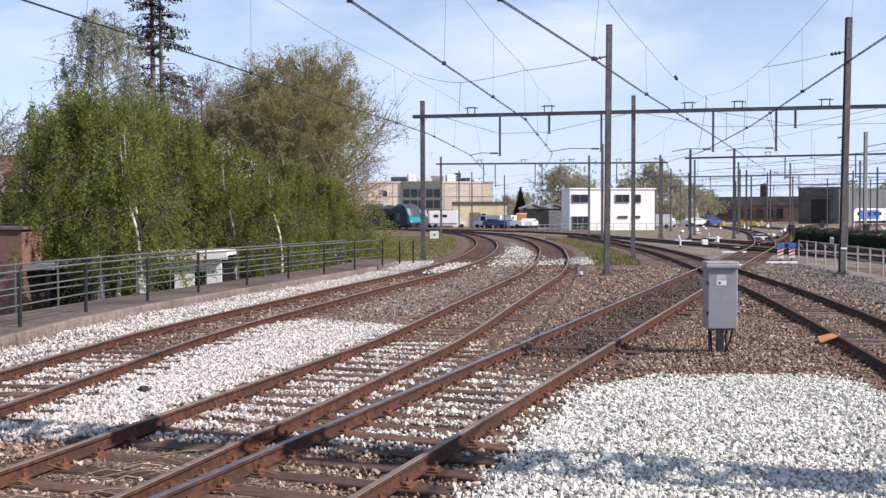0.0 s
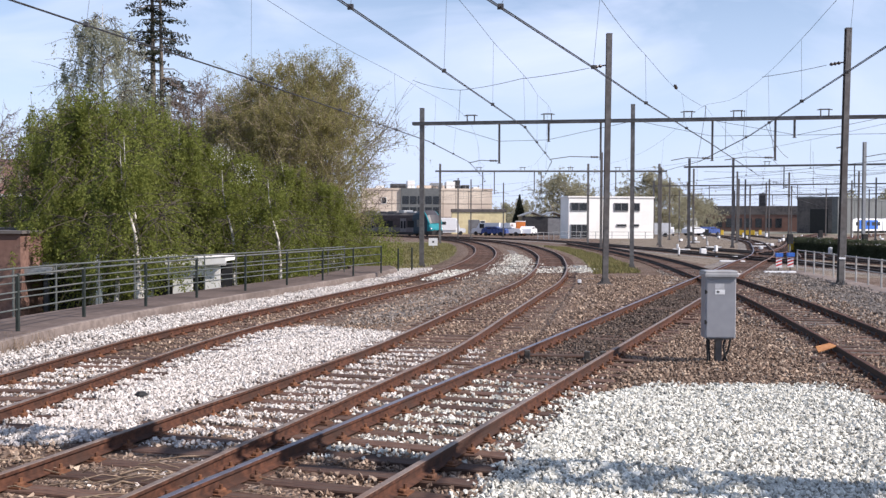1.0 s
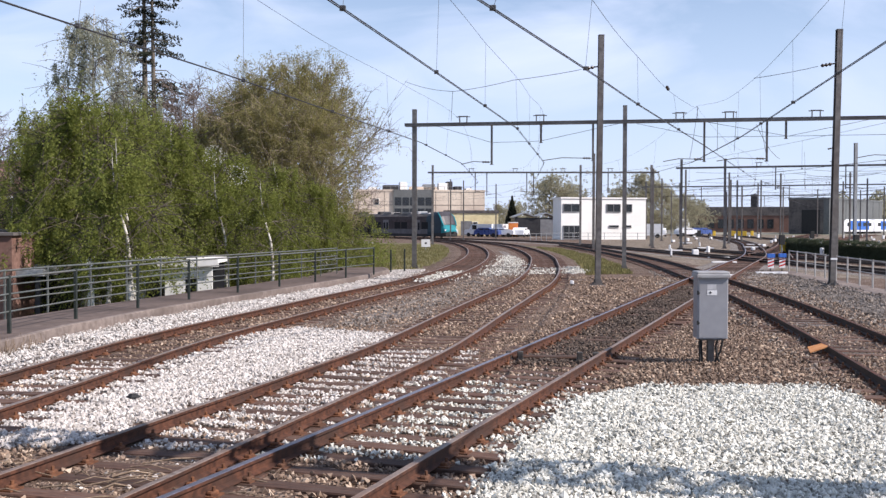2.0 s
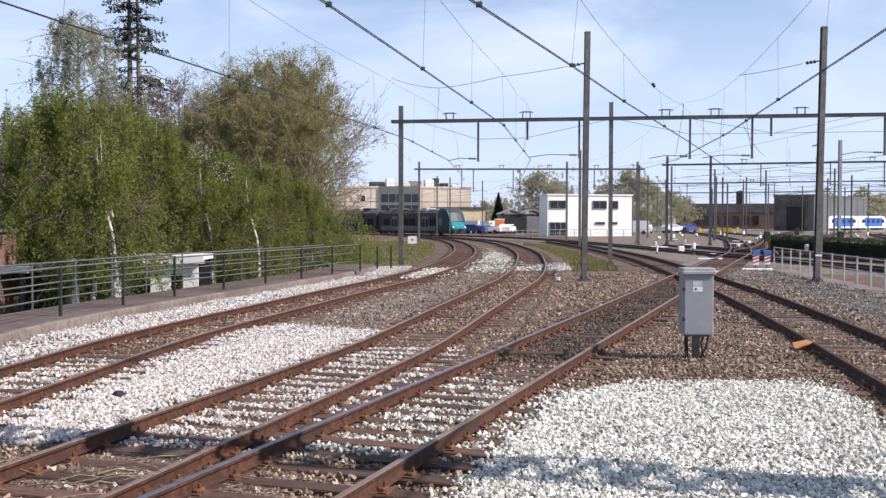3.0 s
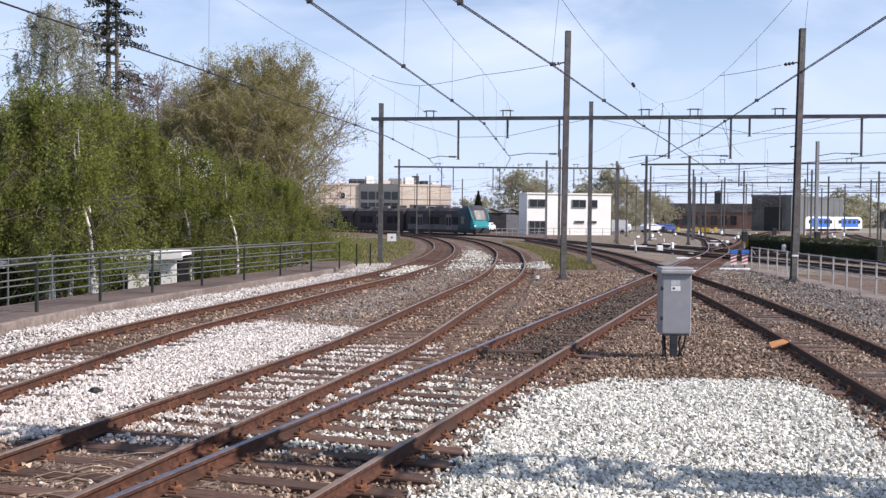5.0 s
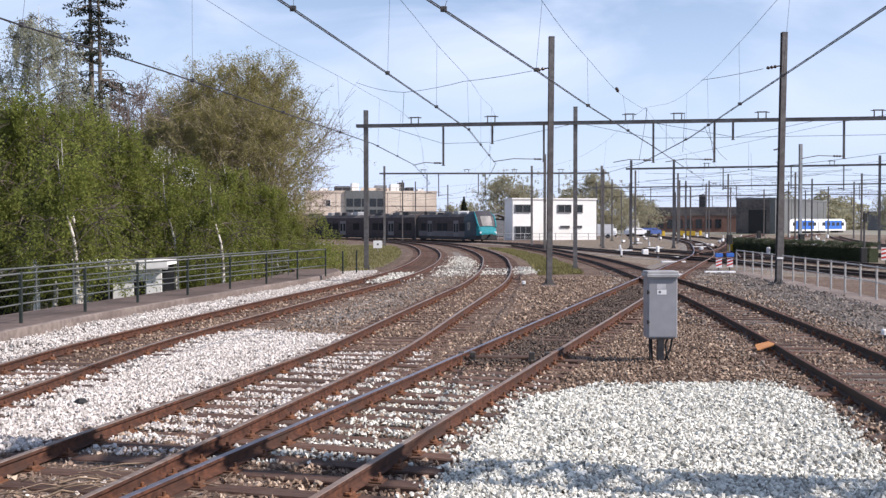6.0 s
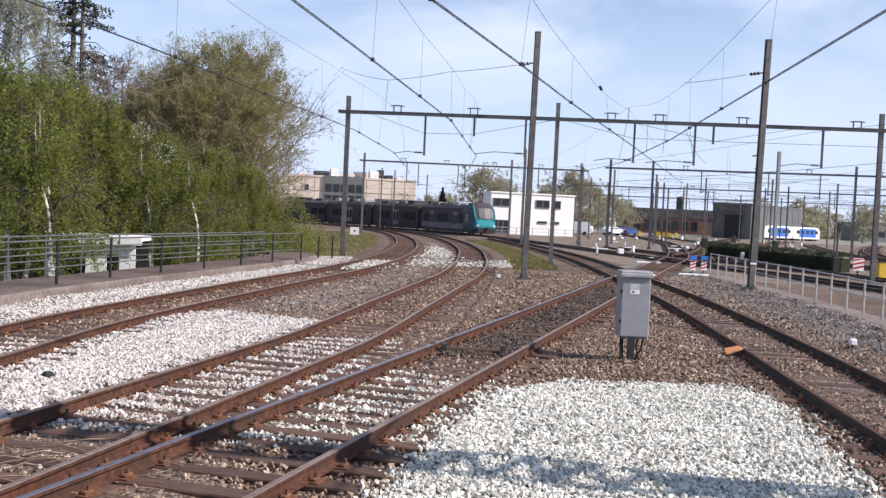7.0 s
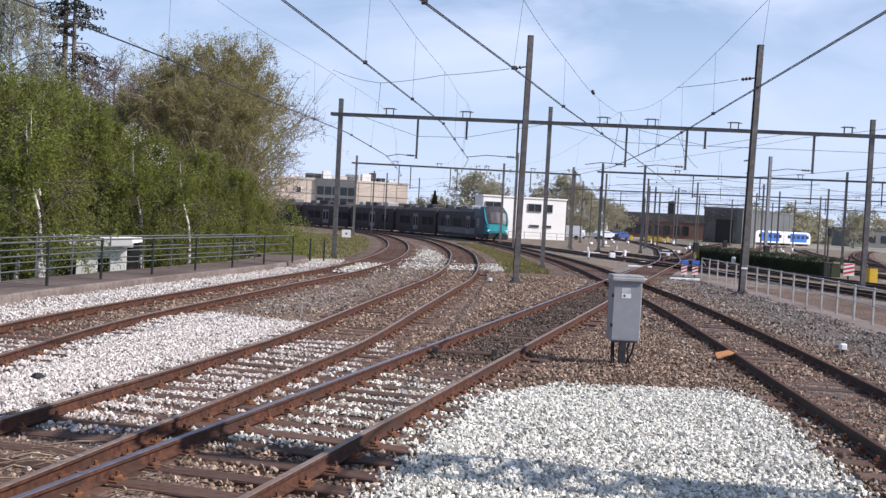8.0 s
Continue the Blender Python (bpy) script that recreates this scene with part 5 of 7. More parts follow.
def build_workshops():
    t = block("workshop", "low cream-yellow workshop with a brown roof edge", "building", 1.8, 186, 11.6, 196, -.1, 4.0, M["cream"], M["roof"], .55)
    window(t, 5.2, 1.6, 6.0, 2.4, M["white"])
    b = Builder()
    b.box(3, -.03, 0, 5, -.002, 2.6)
    part("door", b, M["greyclad"], t)
    t = thing("open_shed", "dark open-sided shed with a pale shallow gabled roof", "shed", pose(13.8, 176, 0))
    b = Builder()
    for x0 in (0, 3.6):
        b.add([(x0 - .2, -.3, 3.4), (x0 + 1.8, -.3, 4.1), (x0 + 3.8, -.3, 3.4), (x0 - .2, 9, 3.4), (x0 + 1.8, 9, 4.1), (x0 + 3.8, 9, 3.4),
               (x0 - .2, -.3, 3.2), (x0 + 1.8, -.3, 3.9), (x0 + 3.8, -.3, 3.2), (x0 - .2, 9, 3.2), (x0 + 1.8, 9, 3.9), (x0 + 3.8, 9, 3.2)],
              [(0, 1, 4, 3), (1, 2, 5, 4), (6, 9, 10, 7), (7, 10, 11, 8), (0, 6, 7, 1), (1, 7, 8, 2), (0, 3, 9, 6), (2, 8, 11, 5), (3, 4, 10, 9), (4, 5, 11, 10)])
    part("roof", b, M["galv"], t)
    b = Builder()
    b.box(0, 0, 0, 7.2, .15, 3.2)
    b.box(0, .15, 0, .15, 8.8, 3.2)
    b.box(7.05, .15, 0, 7.2, 8.8, 3.2)
    part("wall", b, M["darkclad"], t)
    b = Builder()
    b.box(4.4, -.04, .1, 7.0, -.004, 2.9)
    part("shutter", b, M["greyclad"], t)
    t = block("depot_building", "long low brown-roofed brick depot", "building", 68, 262, 94, 276, -.1, 4.2, M["brick"], M["roof"], 2.2)
    t.matrix_world = pose(64, 262, 0, 0, 0, -14)
    for k in range(9):
        window(t, 1.2 + k * 2.4, 1.0, 2.6 + k * 2.4, 3.2, M["darkclad"])
    b = Builder()
    b.box(16.5, 2, 4.3, 18, 3.5, 9.6)
    part("chimney", b, M["darkclad"], t)
    t = block("train_shed", "grey steel-clad train shed with a dark open doorway", "building", 77, 222, 85.6, 264, -.1, 7.4, M["sideclad"], M["sideclad"], .4)
    t.matrix_world = pose(77, 222, 0, 0, 0, -38)
    b = Builder()
    b.box(2.8, -.06, 0, 6.6, -.004, 5.2)
    part("doorway", b, M["black"], t)
    b = Builder()
    b.box(.1, -.05, 5.25, 7.4, -.004, 7.4)
    b.box(.1, -.05, 0, 2.75, -.004, 5.2)
    b.box(6.65, -.05, 0, 7.4, -.004, 5.2)
    part("dark_front", b, M["roof"], t, "charcoal cladding round the doorway")
    for k in range(8):
        b = Builder()
        b.box(8.604, 1 + k * 5.4, 0, 8.66, 1.3 + k * 5.4, 7.4)
        part("cladding_rib", b, M["sideclad"], t)
    t = block("far_building", "distant grey row building", "building", 150, 300, 200, 312, -.1, 5, M["greyclad"], M["roof"], .8)
    for k in range(12):
        window(t, 2 + k * 4, 1.6, 4 + k * 4, 3.6, M["darkclad"])


def build_left_sheds():
    t = thing("white_garage", "low white flat-roofed garage with dark openings below the footway", "garage", pose(-10.9, 37.0, -2.35))
    t.scale = (.9, .45, 1.04)
    b = Builder()
    b.box(-2.0, -.5, 3.2, 3.5, 3, 3.36, bevel=.03)
    b.box(-2.0, -.5, 3.06, 3.5, -.42, 3.2)
    part("roof", b, M["white"], t)
    for x0, y0, z0, x1, y1 in ((1.3, 0, 0, 2.1, .15), (2.6, 0, 0, 3.2, .15), (2.1, .01, 2.7, 2.6, .14), (.2, .01, 2.7, 1.3, .14), (0, 0, 0, .2, .15), (0, .15, 0, .15, 2.8), (-1.8, 0, 0, -1.55, .15)):
        b = Builder()
        b.box(x0, y0, z0, x1, y1, 3.05)
        part("wall", b, M["white"], t)
    b = Builder()
    b.box(0, 2.8, 0, 3.4, 2.95, 3.14)
    part("back_wall", b, M["darkclad"], t)
    t = thing("brick_house", "dark brick house corner with a grey flat canopy", "house", pose(-21.5, 41, -2.4))
    b = Builder()
    b.box(0, 0, 0, 4.5, 7, 4.3)
    part("wall", b, M["brick"], t)
    b = Builder()
    b.box(-.3, -.3, 4.3, 4.8, 7.3, 4.5)
    part("roof", b, M["roof"], t)
    b = Builder()
    b.box(2.0, -4.5, 2.9, 7.6, -.1, 3.15, bevel=.03)
    c = part("canopy", b, M["galv"], t, "grey flat canopy")
    for x in (2.3, 7.3):
        b = Builder()
        b.box(x - .08, -4.3, 0, x + .08, -4.14, 2.9)
        part("canopy_post", b, M["darkclad"], c)
    h = thing("brown_roofed_house", "old brown-roofed brick house half hidden by trees", "house", pose(-33, 70, -2.4, 0, 0, 4))
    b = Builder()
    b.box(0, 0, 0, 9.2, 8, 6.6)
    part("wall", b, M["brick"], h)
    b = Builder()
    b.add([(-.4, -.5, 6.5), (9.6, -.5, 6.5), (9.6, 8.5, 6.5), (-.4, 8.5, 6.5), (.4, 4, 9.2), (8.6, 4, 9.2)], [(0, 1, 5, 4), (1, 2, 5), (2, 3, 4, 5), (3, 0, 4), (3, 2, 1, 0)])
    part("roof", b, M["brick"], h, "brown tiled roof")
    b = Builder()
    b.box(-.5, -.62, 6.4, 9.7, -.5, 6.56)
    part("gutter", b, M["white"], h, "white gutter board")
    for x in (1.2, 4.2, 7.0):
        window(h, x, 4.2, x + 1.1, 5.6, M["white"], 1)
    s = thing("brick_outhouse", "small dark brick outhouse below the footway", "outhouse", pose(-17.2, 36.2, -2.4))
    b = Builder()
    b.box(0, 0, 0, 2.3, 2, 4.35)
    part("wall", b, M["brick"], s)
    b = Builder()
    b.box(-.1, -.1, 4.35, 2.4, 2.1, 4.45)
    part("roof", b, M["roof"], s)
    # dark upright sheet that paints in the shade beneath the canopy
    b = Builder()
    b.box(2.2, -.6, 0, 7.4, -.25, 2.9)
    part("dark_wall", b, M["darkclad"], t)


# ---- vehicles ----
def build_vehicle(name, label, m, length, height, paint, van=True, box_body=None):
    v = thing(name, label, name.replace("_", " "), m)
    h = length / 2
    w = .95
    prof = [(-h, .4), (h, .4), (h, .95), (h - .25, 1.15)] + ([(h - .95, 1.2), (h - 1.5, height), (-h, height)] if van else [(h - 1.1, 1.2), (h - 1.75, height), (-h + .9, height), (-h + .15, 1.1)])
    b = Builder()
    n = len(prof)
    vs = [(x, -w, z) for x, z in prof] + [(x, w, z) for x, z in prof]
    b.add(vs, [tuple(range(n)), tuple(range(2 * n - 1, n - 1, -1))] + [(i, (i + 1) % n + 0, (i + 1) % n + n, i + n)[::-1] for i in range(n)])
    part("body", b, paint, v)
    for side in (-1, 1):
        b = Builder()
        top = height - .18
        b.box(h - 2.4, side * w - .015, 1.2, h - 1.55, side * w + .015, top)
        if not van:
            b.box(-h + 1.0, side * w - .015, 1.15, h - 2.5, side * w + .015, top)
        part("side_window", b, M["pane"], v)
        for x in (-h + .85, h - .85):
            b = Builder()
            b.tube([(x, side * w - side * .2, .33), (x, side * w + side * .02, .33)], .33, 14)
            part("wheel", b, M["black"], v)
    b = Builder()
    k = (h - 1.5, height) if van else (h - 1.75, height)
    q = (h - .95, 1.2) if van else (h - 1.1, 1.2)
    b.add([(q[0] + .012, -.8, q[1] + .05), (q[0] + .012, .8, q[1] + .05), (k[0] + .06, .75, k[1] - .1), (k[0] + .06, -.75, k[1] - .1)], [(0, 1, 2, 3)])
    part("windscreen", b, M["pane"], v)
    if box_body:
        b = Builder()
        b.box(-h - .3, -1.1, .8, h - 1.6, 1.1, box_body, bevel=.06)
        box = part("cargo_box", b, M["whiteplate"], v)
        for x in (-h + .5, -h + 2.0):
            b = Builder()
            b.box(x, -1.115, 1.75, x + .8, -1.095, 2.25)
            part("box_window", b, M["pane"], box)
    return v


def build_stabled_train(x, y, turn, cars):
    for i in range(cars):
        m = pose(x + math.cos(radians(turn)) * i * 13, y + math.sin(radians(turn)) * i * 13, -.05, 0, 0, turn)
        t = thing("stabled_train_car", "white and blue parked train car in the yard", "train car", m, "parked yard train cars")
        b = Builder()
        loft(b, [ring(0, 1.2, .5, 2.9), ring(.5, 1.35, .5, 3.3), ring(12.1, 1.35, .5, 3.3), ring(12.6, 1.2, .5, 2.9)])
        part("body", b, M["car_white"], t)
        for side in (-1, 1):
            b = Builder()
            b.box(2.5, side * 1.35 - .01, .9, 10.5, side * 1.35 + .01, 2.9)
            part("stripe", b, M["bluepaint"], t)
            for k in range(5):
                b = Builder()
                b.box(1.2 + k * 2.2, side * 1.35 - .02, 1.7, 2.6 + k * 2.2, side * 1.35 + .02, 2.5)
                part("window", b, M["pane"], t)
        for q in (.8, 9.4):
            b = Builder()
            b.box(q, -1, .05, q + 2.4, 1, .5)
            part("bogie", b, M["steel_bare"], t)


# ---- plants ----
def leaf_quads(centres, size, rng, flat=0.0, droop=0.0):
    """Small three-cornered leaves about the given points."""
    n = len(centres)
    a = rng.normal(size=(n, 3))
    a[:, 2] -= droop
    a /= np.linalg.norm(a, axis=1)[:, None]
    c = np.cross(a, rng.normal(size=(n, 3)))
    c /= np.linalg.norm(c, axis=1)[:, None] + 1e-9
    s = size * rng.uniform(.6, 1.35, (n, 1))
    return np.stack([centres - a * s, centres + a * s * .4 - c * s * .62, centres + a * s * .9 + c * s * .62], 1)


def quad_mesh(name, Q, mat):
    n, c = Q.shape[:2]
    me = bpy.data.meshes.new(name)
    me.vertices.add(n * c)
    me.vertices.foreach_set("co", Q.ravel())
    me.loops.add(n * c)
    me.loops.foreach_set("vertex_index", np.arange(n * c))
    me.polygons.add(n)
    me.polygons.foreach_set("loop_start", np.arange(0, n * c, c))
    me.update(calc_edges=True)
    me.materials.append(mat)
    return me


def grow(rng, height, spread, limbs, start=0.2, rise=0.7, droop=0.0, twigs=7, lean=(0, 0), levels=2, shape=0.55, reach=1.0):
    """Trunk, limbs and twigs as lists of (points, radius at foot), and the twig ends."""
    H = height
    trunk = [np.array([lean[0] * t * t + .12 * math.sin(t * 5 + rng.uniform(0, 6)) * t, lean[1] * t * t + .12 * math.sin(t * 4 + 1) * t, H * .86 * t]) for t in np.linspace(0, 1, 9)]
    T = np.array(trunk)
    wood, fine, ends = [(T, H * .013 + .03)], [], []
    for i in range(limbs):
        u = start + (0.97 - start) * (i + rng.uniform(0, .8)) / limbs
        p = np.array([np.interp(u, np.linspace(0, 1, 9), T[:, k]) for k in range(3)])
        az = i * 2.4 + rng.uniform(-.5, .5)
        prof = math.sin(math.pi * min(1, (u - start * .6) / (1 - start * .6)) ** shape) * .9 + .16
        L = spread * prof * rng.uniform(.75, 1.2)
        up = rise * (0.5 + u) * rng.uniform(.6, 1.2)
        d = np.array([math.cos(az), math.sin(az), 0])
        pts = [p + d * L * t + np.array([0, 0, L * (up * t - droop * t * t)]) + rng.normal(0, .05 * L, 3) * t for t in np.linspace(0, 1, 6)]
        wood.append((np.array(pts), .008 * L + .016))
        for j in range(twigs):
            t = rng.uniform(.25, 1)
            q = np.array([np.interp(t, np.linspace(0, 1, 6), np.array(pts)[:, k]) for k in range(3)])
            e = d * .6 + rng.normal(0, .7, 3)
            e[2] += .35 - droop * .9
            l = (L * rng.uniform(.25, .5) + .25) * reach
            tw = [q + e * l * s + np.array([0, 0, -droop * .7 * l * s * s]) for s in (0, .55, 1)]
            fine.append((np.array(tw), .014 + .004 * l))
            ends.append(np.array(tw))
            if levels > 2:
                for _ in range(4):
                    s0 = tw[rng.integers(1, 3)]
                    e2 = e * .5 + rng.normal(0, .6, 3)
                    e2[2] += .3 - droop
                    t2 = [s0, s0 + e2 * l * .3, s0 + e2 * l * .55 + rng.normal(0, .06, 3)]
                    fine.append((np.array(t2), .014))
                    ends.append(np.array(t2))
    return wood, fine, ends


def tree_proto(label, category, seed, height, spread, limbs, leaves, leaf_mat, bark, size=.1, start=.2, rise=.7, droop=0.0, twigs=7, levels=2, cloud=.35, lean=(0, 0), group="", shape=.55, reach=1.0, twigmat="twigbark", even=.42):
    rng = np.random.default_rng(seed)
    t = thing("tree", label, category, group=group)
    wood, fine, ends = grow(rng, height, spread, limbs, start, rise, droop, twigs, lean, levels, shape, reach)
    b = Builder()
    P, r = wood[0]
    b.tube(P, [r * (1 - .97 * k / 8) for k in range(9)], 8)
    trunk = part("trunk", b, bark, t, smooth=True)
    b = Builder()
    for P, r in wood[1:]:
        b.tube(P, [r * (1 - .8 * k / 5) for k in range(6)], 5, cap=False)
    tagged(part("branchwork", b, M["bark"], t), kind="stuff")
    b = Builder()
    for P, r in fine:
        b.tube(P, [r * (1 - .7 * k / (len(P) - 1)) for k in range(len(P))], 3, cap=False)
    tagged(part("brushwood", b, M[twigmat] if leaves else M["twig"], t), kind="stuff")
    if leaves:
        E = ends
        # leaves sit on strings that hang from the twigs
        strings = len(E) * 4
        top = np.stack([E[i][0] + (E[i][-1] - E[i][0]) * u for i, u in zip(np.arange(strings) % len(E), rng.uniform(.2, 1.05, strings))])
        v = rng.normal(size=(strings, 3))
        top += v / np.linalg.norm(v, axis=1)[:, None] * cloud * rng.uniform(0, 1, (strings, 1)) ** .6
        fall = rng.uniform(.3, 2.2, strings) * droop + .12
        wt = rng.gamma(even, 1, strings) * fall ** .5
        k = rng.choice(strings, leaves, p=wt / wt.sum())
        C = top[k] + rng.normal(0, .05 + .03 * (droop == 0), (leaves, 3)) * (1 + 1.5 * cloud)
        C[:, 2] -= rng.uniform(0, 1, leaves) * fall[k]
        tagged(part("crown", quad_mesh("crown", leaf_quads(C, size, rng, droop=droop), leaf_mat), None, t), kind="stuff")
    return t


def build_spruce(x, y, z, height, seed=3):
    rng = np.random.default_rng(seed)
    t = thing("spruce_tree", "tall dark spruce with sparse tiered branches", "tree", pose(x, y, z))
    b = Builder()
    b.tube([(0, 0, 0), (.1, 0, height * .5), (0, 0, height)], [.32, .22, .04], 8)
    b.tube([(.9, 0, 0), (.75, .1, height * .5), (.6, 0, height * .9)], [.26, .18, .04], 8)
    part("trunk", b, M["bark"], t)
    b, C = Builder(), []
    for i in range(230):
        h = height * rng.uniform(.2, 1) ** .8
        L = (1 - h / height) * 4.6 + .7 + rng.uniform(-.2, .9)
        a = rng.uniform(0, 6.28)
        x0 = rng.choice([0, .7])
        L *= rng.uniform(.55, 1.1)
        tip = (x0 + math.cos(a) * L, math.sin(a) * L, h - .25 * L + rng.uniform(-.3, .5))
        b.tube([(x0, 0, h), ((x0 + tip[0]) / 2, tip[1] / 2, h + .05), tip], [.05, .035, .01], 4, cap=False)
        n = int(L * 70 * (rng.uniform(.05, .5) if h < height * .78 else 1))
        s = rng.uniform(.25, 1.05, n)
        C.append(np.stack([x0 + (tip[0] - x0) * s, tip[1] * s, h + (tip[2] - h) * s], 1) + rng.normal(0, .17, (n, 3)) * np.array([1, 1, .6]))
    part("branchwork", b, M["bark"], t)
    tagged(part("crown", quad_mesh("crown", leaf_quads(np.concatenate(C), .13, rng, droop=.6), M["needle"]), None, t), kind="stuff")


def build_bushes(name, rows, label, category, mat, density, size, seed):
    """Low leafy mounds in one mass."""
    rng = np.random.default_rng(seed)
    C = []
    for x, y, z, rx, ry, rz in rows:
        n = int(density * rx * ry * rz)
        v = rng.normal(size=(n, 3))
        v /= np.linalg.norm(v, axis=1)[:, None]
        v *= rng.uniform(.45, 1.12, (n, 1)) ** .5 * (1 + .22 * np.sin(v[:, :1] * 7 + x) * np.cos(v[:, 2:] * 6))
        C.append(v * np.array([rx, ry, rz]) + np.array([x, y, z]))
    C = np.concatenate(C)
    return tagged(new(name, quad_mesh(name, leaf_quads(C, size, rng), mat)), label, category, kind="stuff")


def place(proto, spots):
    for i, (x, y, z, s, turn) in enumerate(spots):
        m = pose(x, y, z, 0, 0, turn)
        o = proto if i == 0 else copy_thing(proto, m)
        if i == 0:
            o.matrix_world = m
        o.scale = (s, s, s)


def build_trees():
    birch = tree_proto("fresh green birch with a white trunk and hanging twigs", "tree", 21, 10.6, 2.6, 34, 46000, M["leaf"], M["birch"], .05, .28, .75, .55, 14, 2, .34, group="birches behind the footway")
    place(birch, [(-13.7, 40.3, -2.4, 1.06, 10), (-12.3, 40.6, -2.4, .98, 140), (-11.2, 43.8, -2.4, .98, 250), (-16.1, 46, -2.4, 1.1, 70), (-17.6, 47, -2.4, 1.06, 300), (-13.4, 45.8, -2.4, 1.1, 200)])
    birch2 = tree_proto("leaning green birch with a pale trunk", "tree", 22, 10.2, 2.6, 30, 44000, M["leaf"], M["birch"], .05, .24, .7, .5, 14, 2, .34, (-1.0, 0), group="birches behind the footway")
    place(birch2, [(-8.6, 47.5, -2.4, .92, 0), (-10.2, 47, -2.4, .93, 120), (-12.3, 48, -2.4, .98, 220), (-14.6, 50, -2.4, 1.05, 310), (-7.3, 49.8, -2.4, .88, 60), (-6.6, 53, -2.4, .8, 170), (-5.4, 56, -2.2, .6, 290)])
    pale = tree_proto("tall pale birch just coming into leaf", "tree", 23, 16.4, 2.9, 36, 34000, M["leaf_grey"], M["birch"], .055, .3, .8, .7, 12, 2, .3, group="birches behind the footway")
    place(pale, [(-19.1, 58, -2.4, 1.2, 0), (-19.4, 62, -2.4, .92, 90)])
    olive = tree_proto("broad tree hazed with olive-brown buds", "tree", 24, 14.4, 2.1, 50, 50000, M["leaf_olive"], M["bark"], .046, .04, 2.3, 0.1, 9, 3, .34, group="budding trees", shape=.7, twigmat="twig_pale", even=1.1)
    place(olive, [(-10.4, 60, -2.4, 1.0, 0), (-8.3, 61, -2.4, 1.05, 100), (-12.2, 62, -2.4, .9, 190), (-6.7, 57.5, -2.4, .86, 280), (-14.0, 63, -2.4, .8, 30), (-6.9, 63, -2.4, 1.04, 330), (-9.2, 57, -2.4, .84, 75)])
    bare = tree_proto("bare branching tree with reddish-grey twigs", "tree", 25, 13.5, 3.5, 28, 0, M["leaf_olive"], M["bark"], .1, .28, .85, 0.0, 17, 3, .3, group="bare trees", reach=.6)
    place(bare, [(-6.9, 69, -2.0, 1.1, 40), (-23.4, 54, -2.4, .85, 0), (-17.0, 72, -2.4, 1.2, 120), (-13.4, 76, -2.4, 1.25, 200), (-25.5, 58, -2.4, .85, 300), (-15.0, 71, -2.4, 1.08, 60), (-16.2, 66, -2.4, 1.1, 250), (-13.4, 68, -2.4, 1.08, 15)])
    wide = tree_proto("bare tree with long spreading limbs", "tree", 29, 13.2, 5.4, 15, 0, M["leaf_olive"], M["bark"], .1, .38, .95, 0.05, 15, 3, .3, group="bare trees", reach=.5)
    place(wide, [(-7.9, 67, -2.0, .95, 80)])
    slim = tree_proto("slender young birch with a bright white trunk and few leaves", "tree", 27, 8.4, 1.5, 15, 9000, M["leaf"], M["birch"], .05, .42, .8, .5, 10, 2, .3, (-.7, 0), group="birches behind the footway")
    place(slim, [(-9.75, 33.2, -2.4, .98, 0), (-10.0, 34.2, -2.4, 1.05, 40), (-6.4, 41.2, -2.4, .9, 0), (-8.3, 41.5, -2.4, .95, 20), (-11.4, 35.6, -2.4, .9, 200)])
    build_bushes("blossom", [(-9.1, 42.6, 5.2, .5, .4, .45), (-8.3, 43, 4.4, .5, .4, .5), (-7.6, 42, 2.6, .4, .3, .5), (-11, 42.5, 2.6, .5, .3, .5), (-9.6, 42.8, 3.4, .5, .3, .4), (-5.2, 51, .4, .35, .4, .6), (-4.6, 53.5, .2, .35, .4, .5)],
                 "sparse white blossom among the birch twigs", "blossom", M["blossom"], 1500, .035, 35)
    build_spruce(-22.6, 80, -2.4, 29)
    build_bushes("undergrowth", [(-6.9, 50.5, -.8, 1.6, 1.2, 1.9), (-8.3, 52, -.6, 1.8, 1.5, 2.4), (-5.8, 55, .4, 1.5, 1.5, 2.2), (-4.6, 57, .2, 1.2, 1.4, 1.6), (-10.5, 51, -1, 1.8, 1.2, 2), 
                                 (-19.0, 49, -1, 2.2, 1.2, 3.2), (-20.8, 50, -.6, 1.6, 1.0, 2.6), (-4.0, 60, .3, 1.2, 1.4, 1.3), (-4.0, 58.5, 1.3, 1.0, 1.2, 1.9), (-3.4, 52.5, .3, .9, .7, 1.1), (-3.0, 57, .8, .9, .9, 1.5), (-2.7, 55, .3, .7, .8, .9), (-3.1, 56.5, .5, .7, .8, 1.1), (-9.6, 35.4, -1.7, .5, .3, .9), (-8.0, 36.4, -.7, .55, .3, 1.25), (-10.6, 36.3, .2, 1.2, .3, .55), (-7.3, 37.0, -1.4, .4, .3, .9), (-12.2, 36.6, -1.4, .7, .4, 1.0), (-13.5, 37.5, -1.3, 1.2, .5, 1.1)],
                 "tangled green shrubs under the trees behind the fence", "shrubs", M["leaf"], 700, .052, 31)
    build_bushes("undergrowth", [(-8.4, 55.5, 2.2, 2.2, 1.4, 3.2), (-6.3, 60, 1.6, 1.6, 1.4, 2.6), (-10.5, 56, 2.4, 2.2, 1.4, 3.2), (-13.5, 56, 2.2, 2.4, 1.4, 3.4), (-16.4, 55, 2.2, 2.2, 1.4, 3.2)],
                 "olive-brown brushwood filling in behind the birches", "shrubs", M["leaf_olive"], 800, .05, 32)
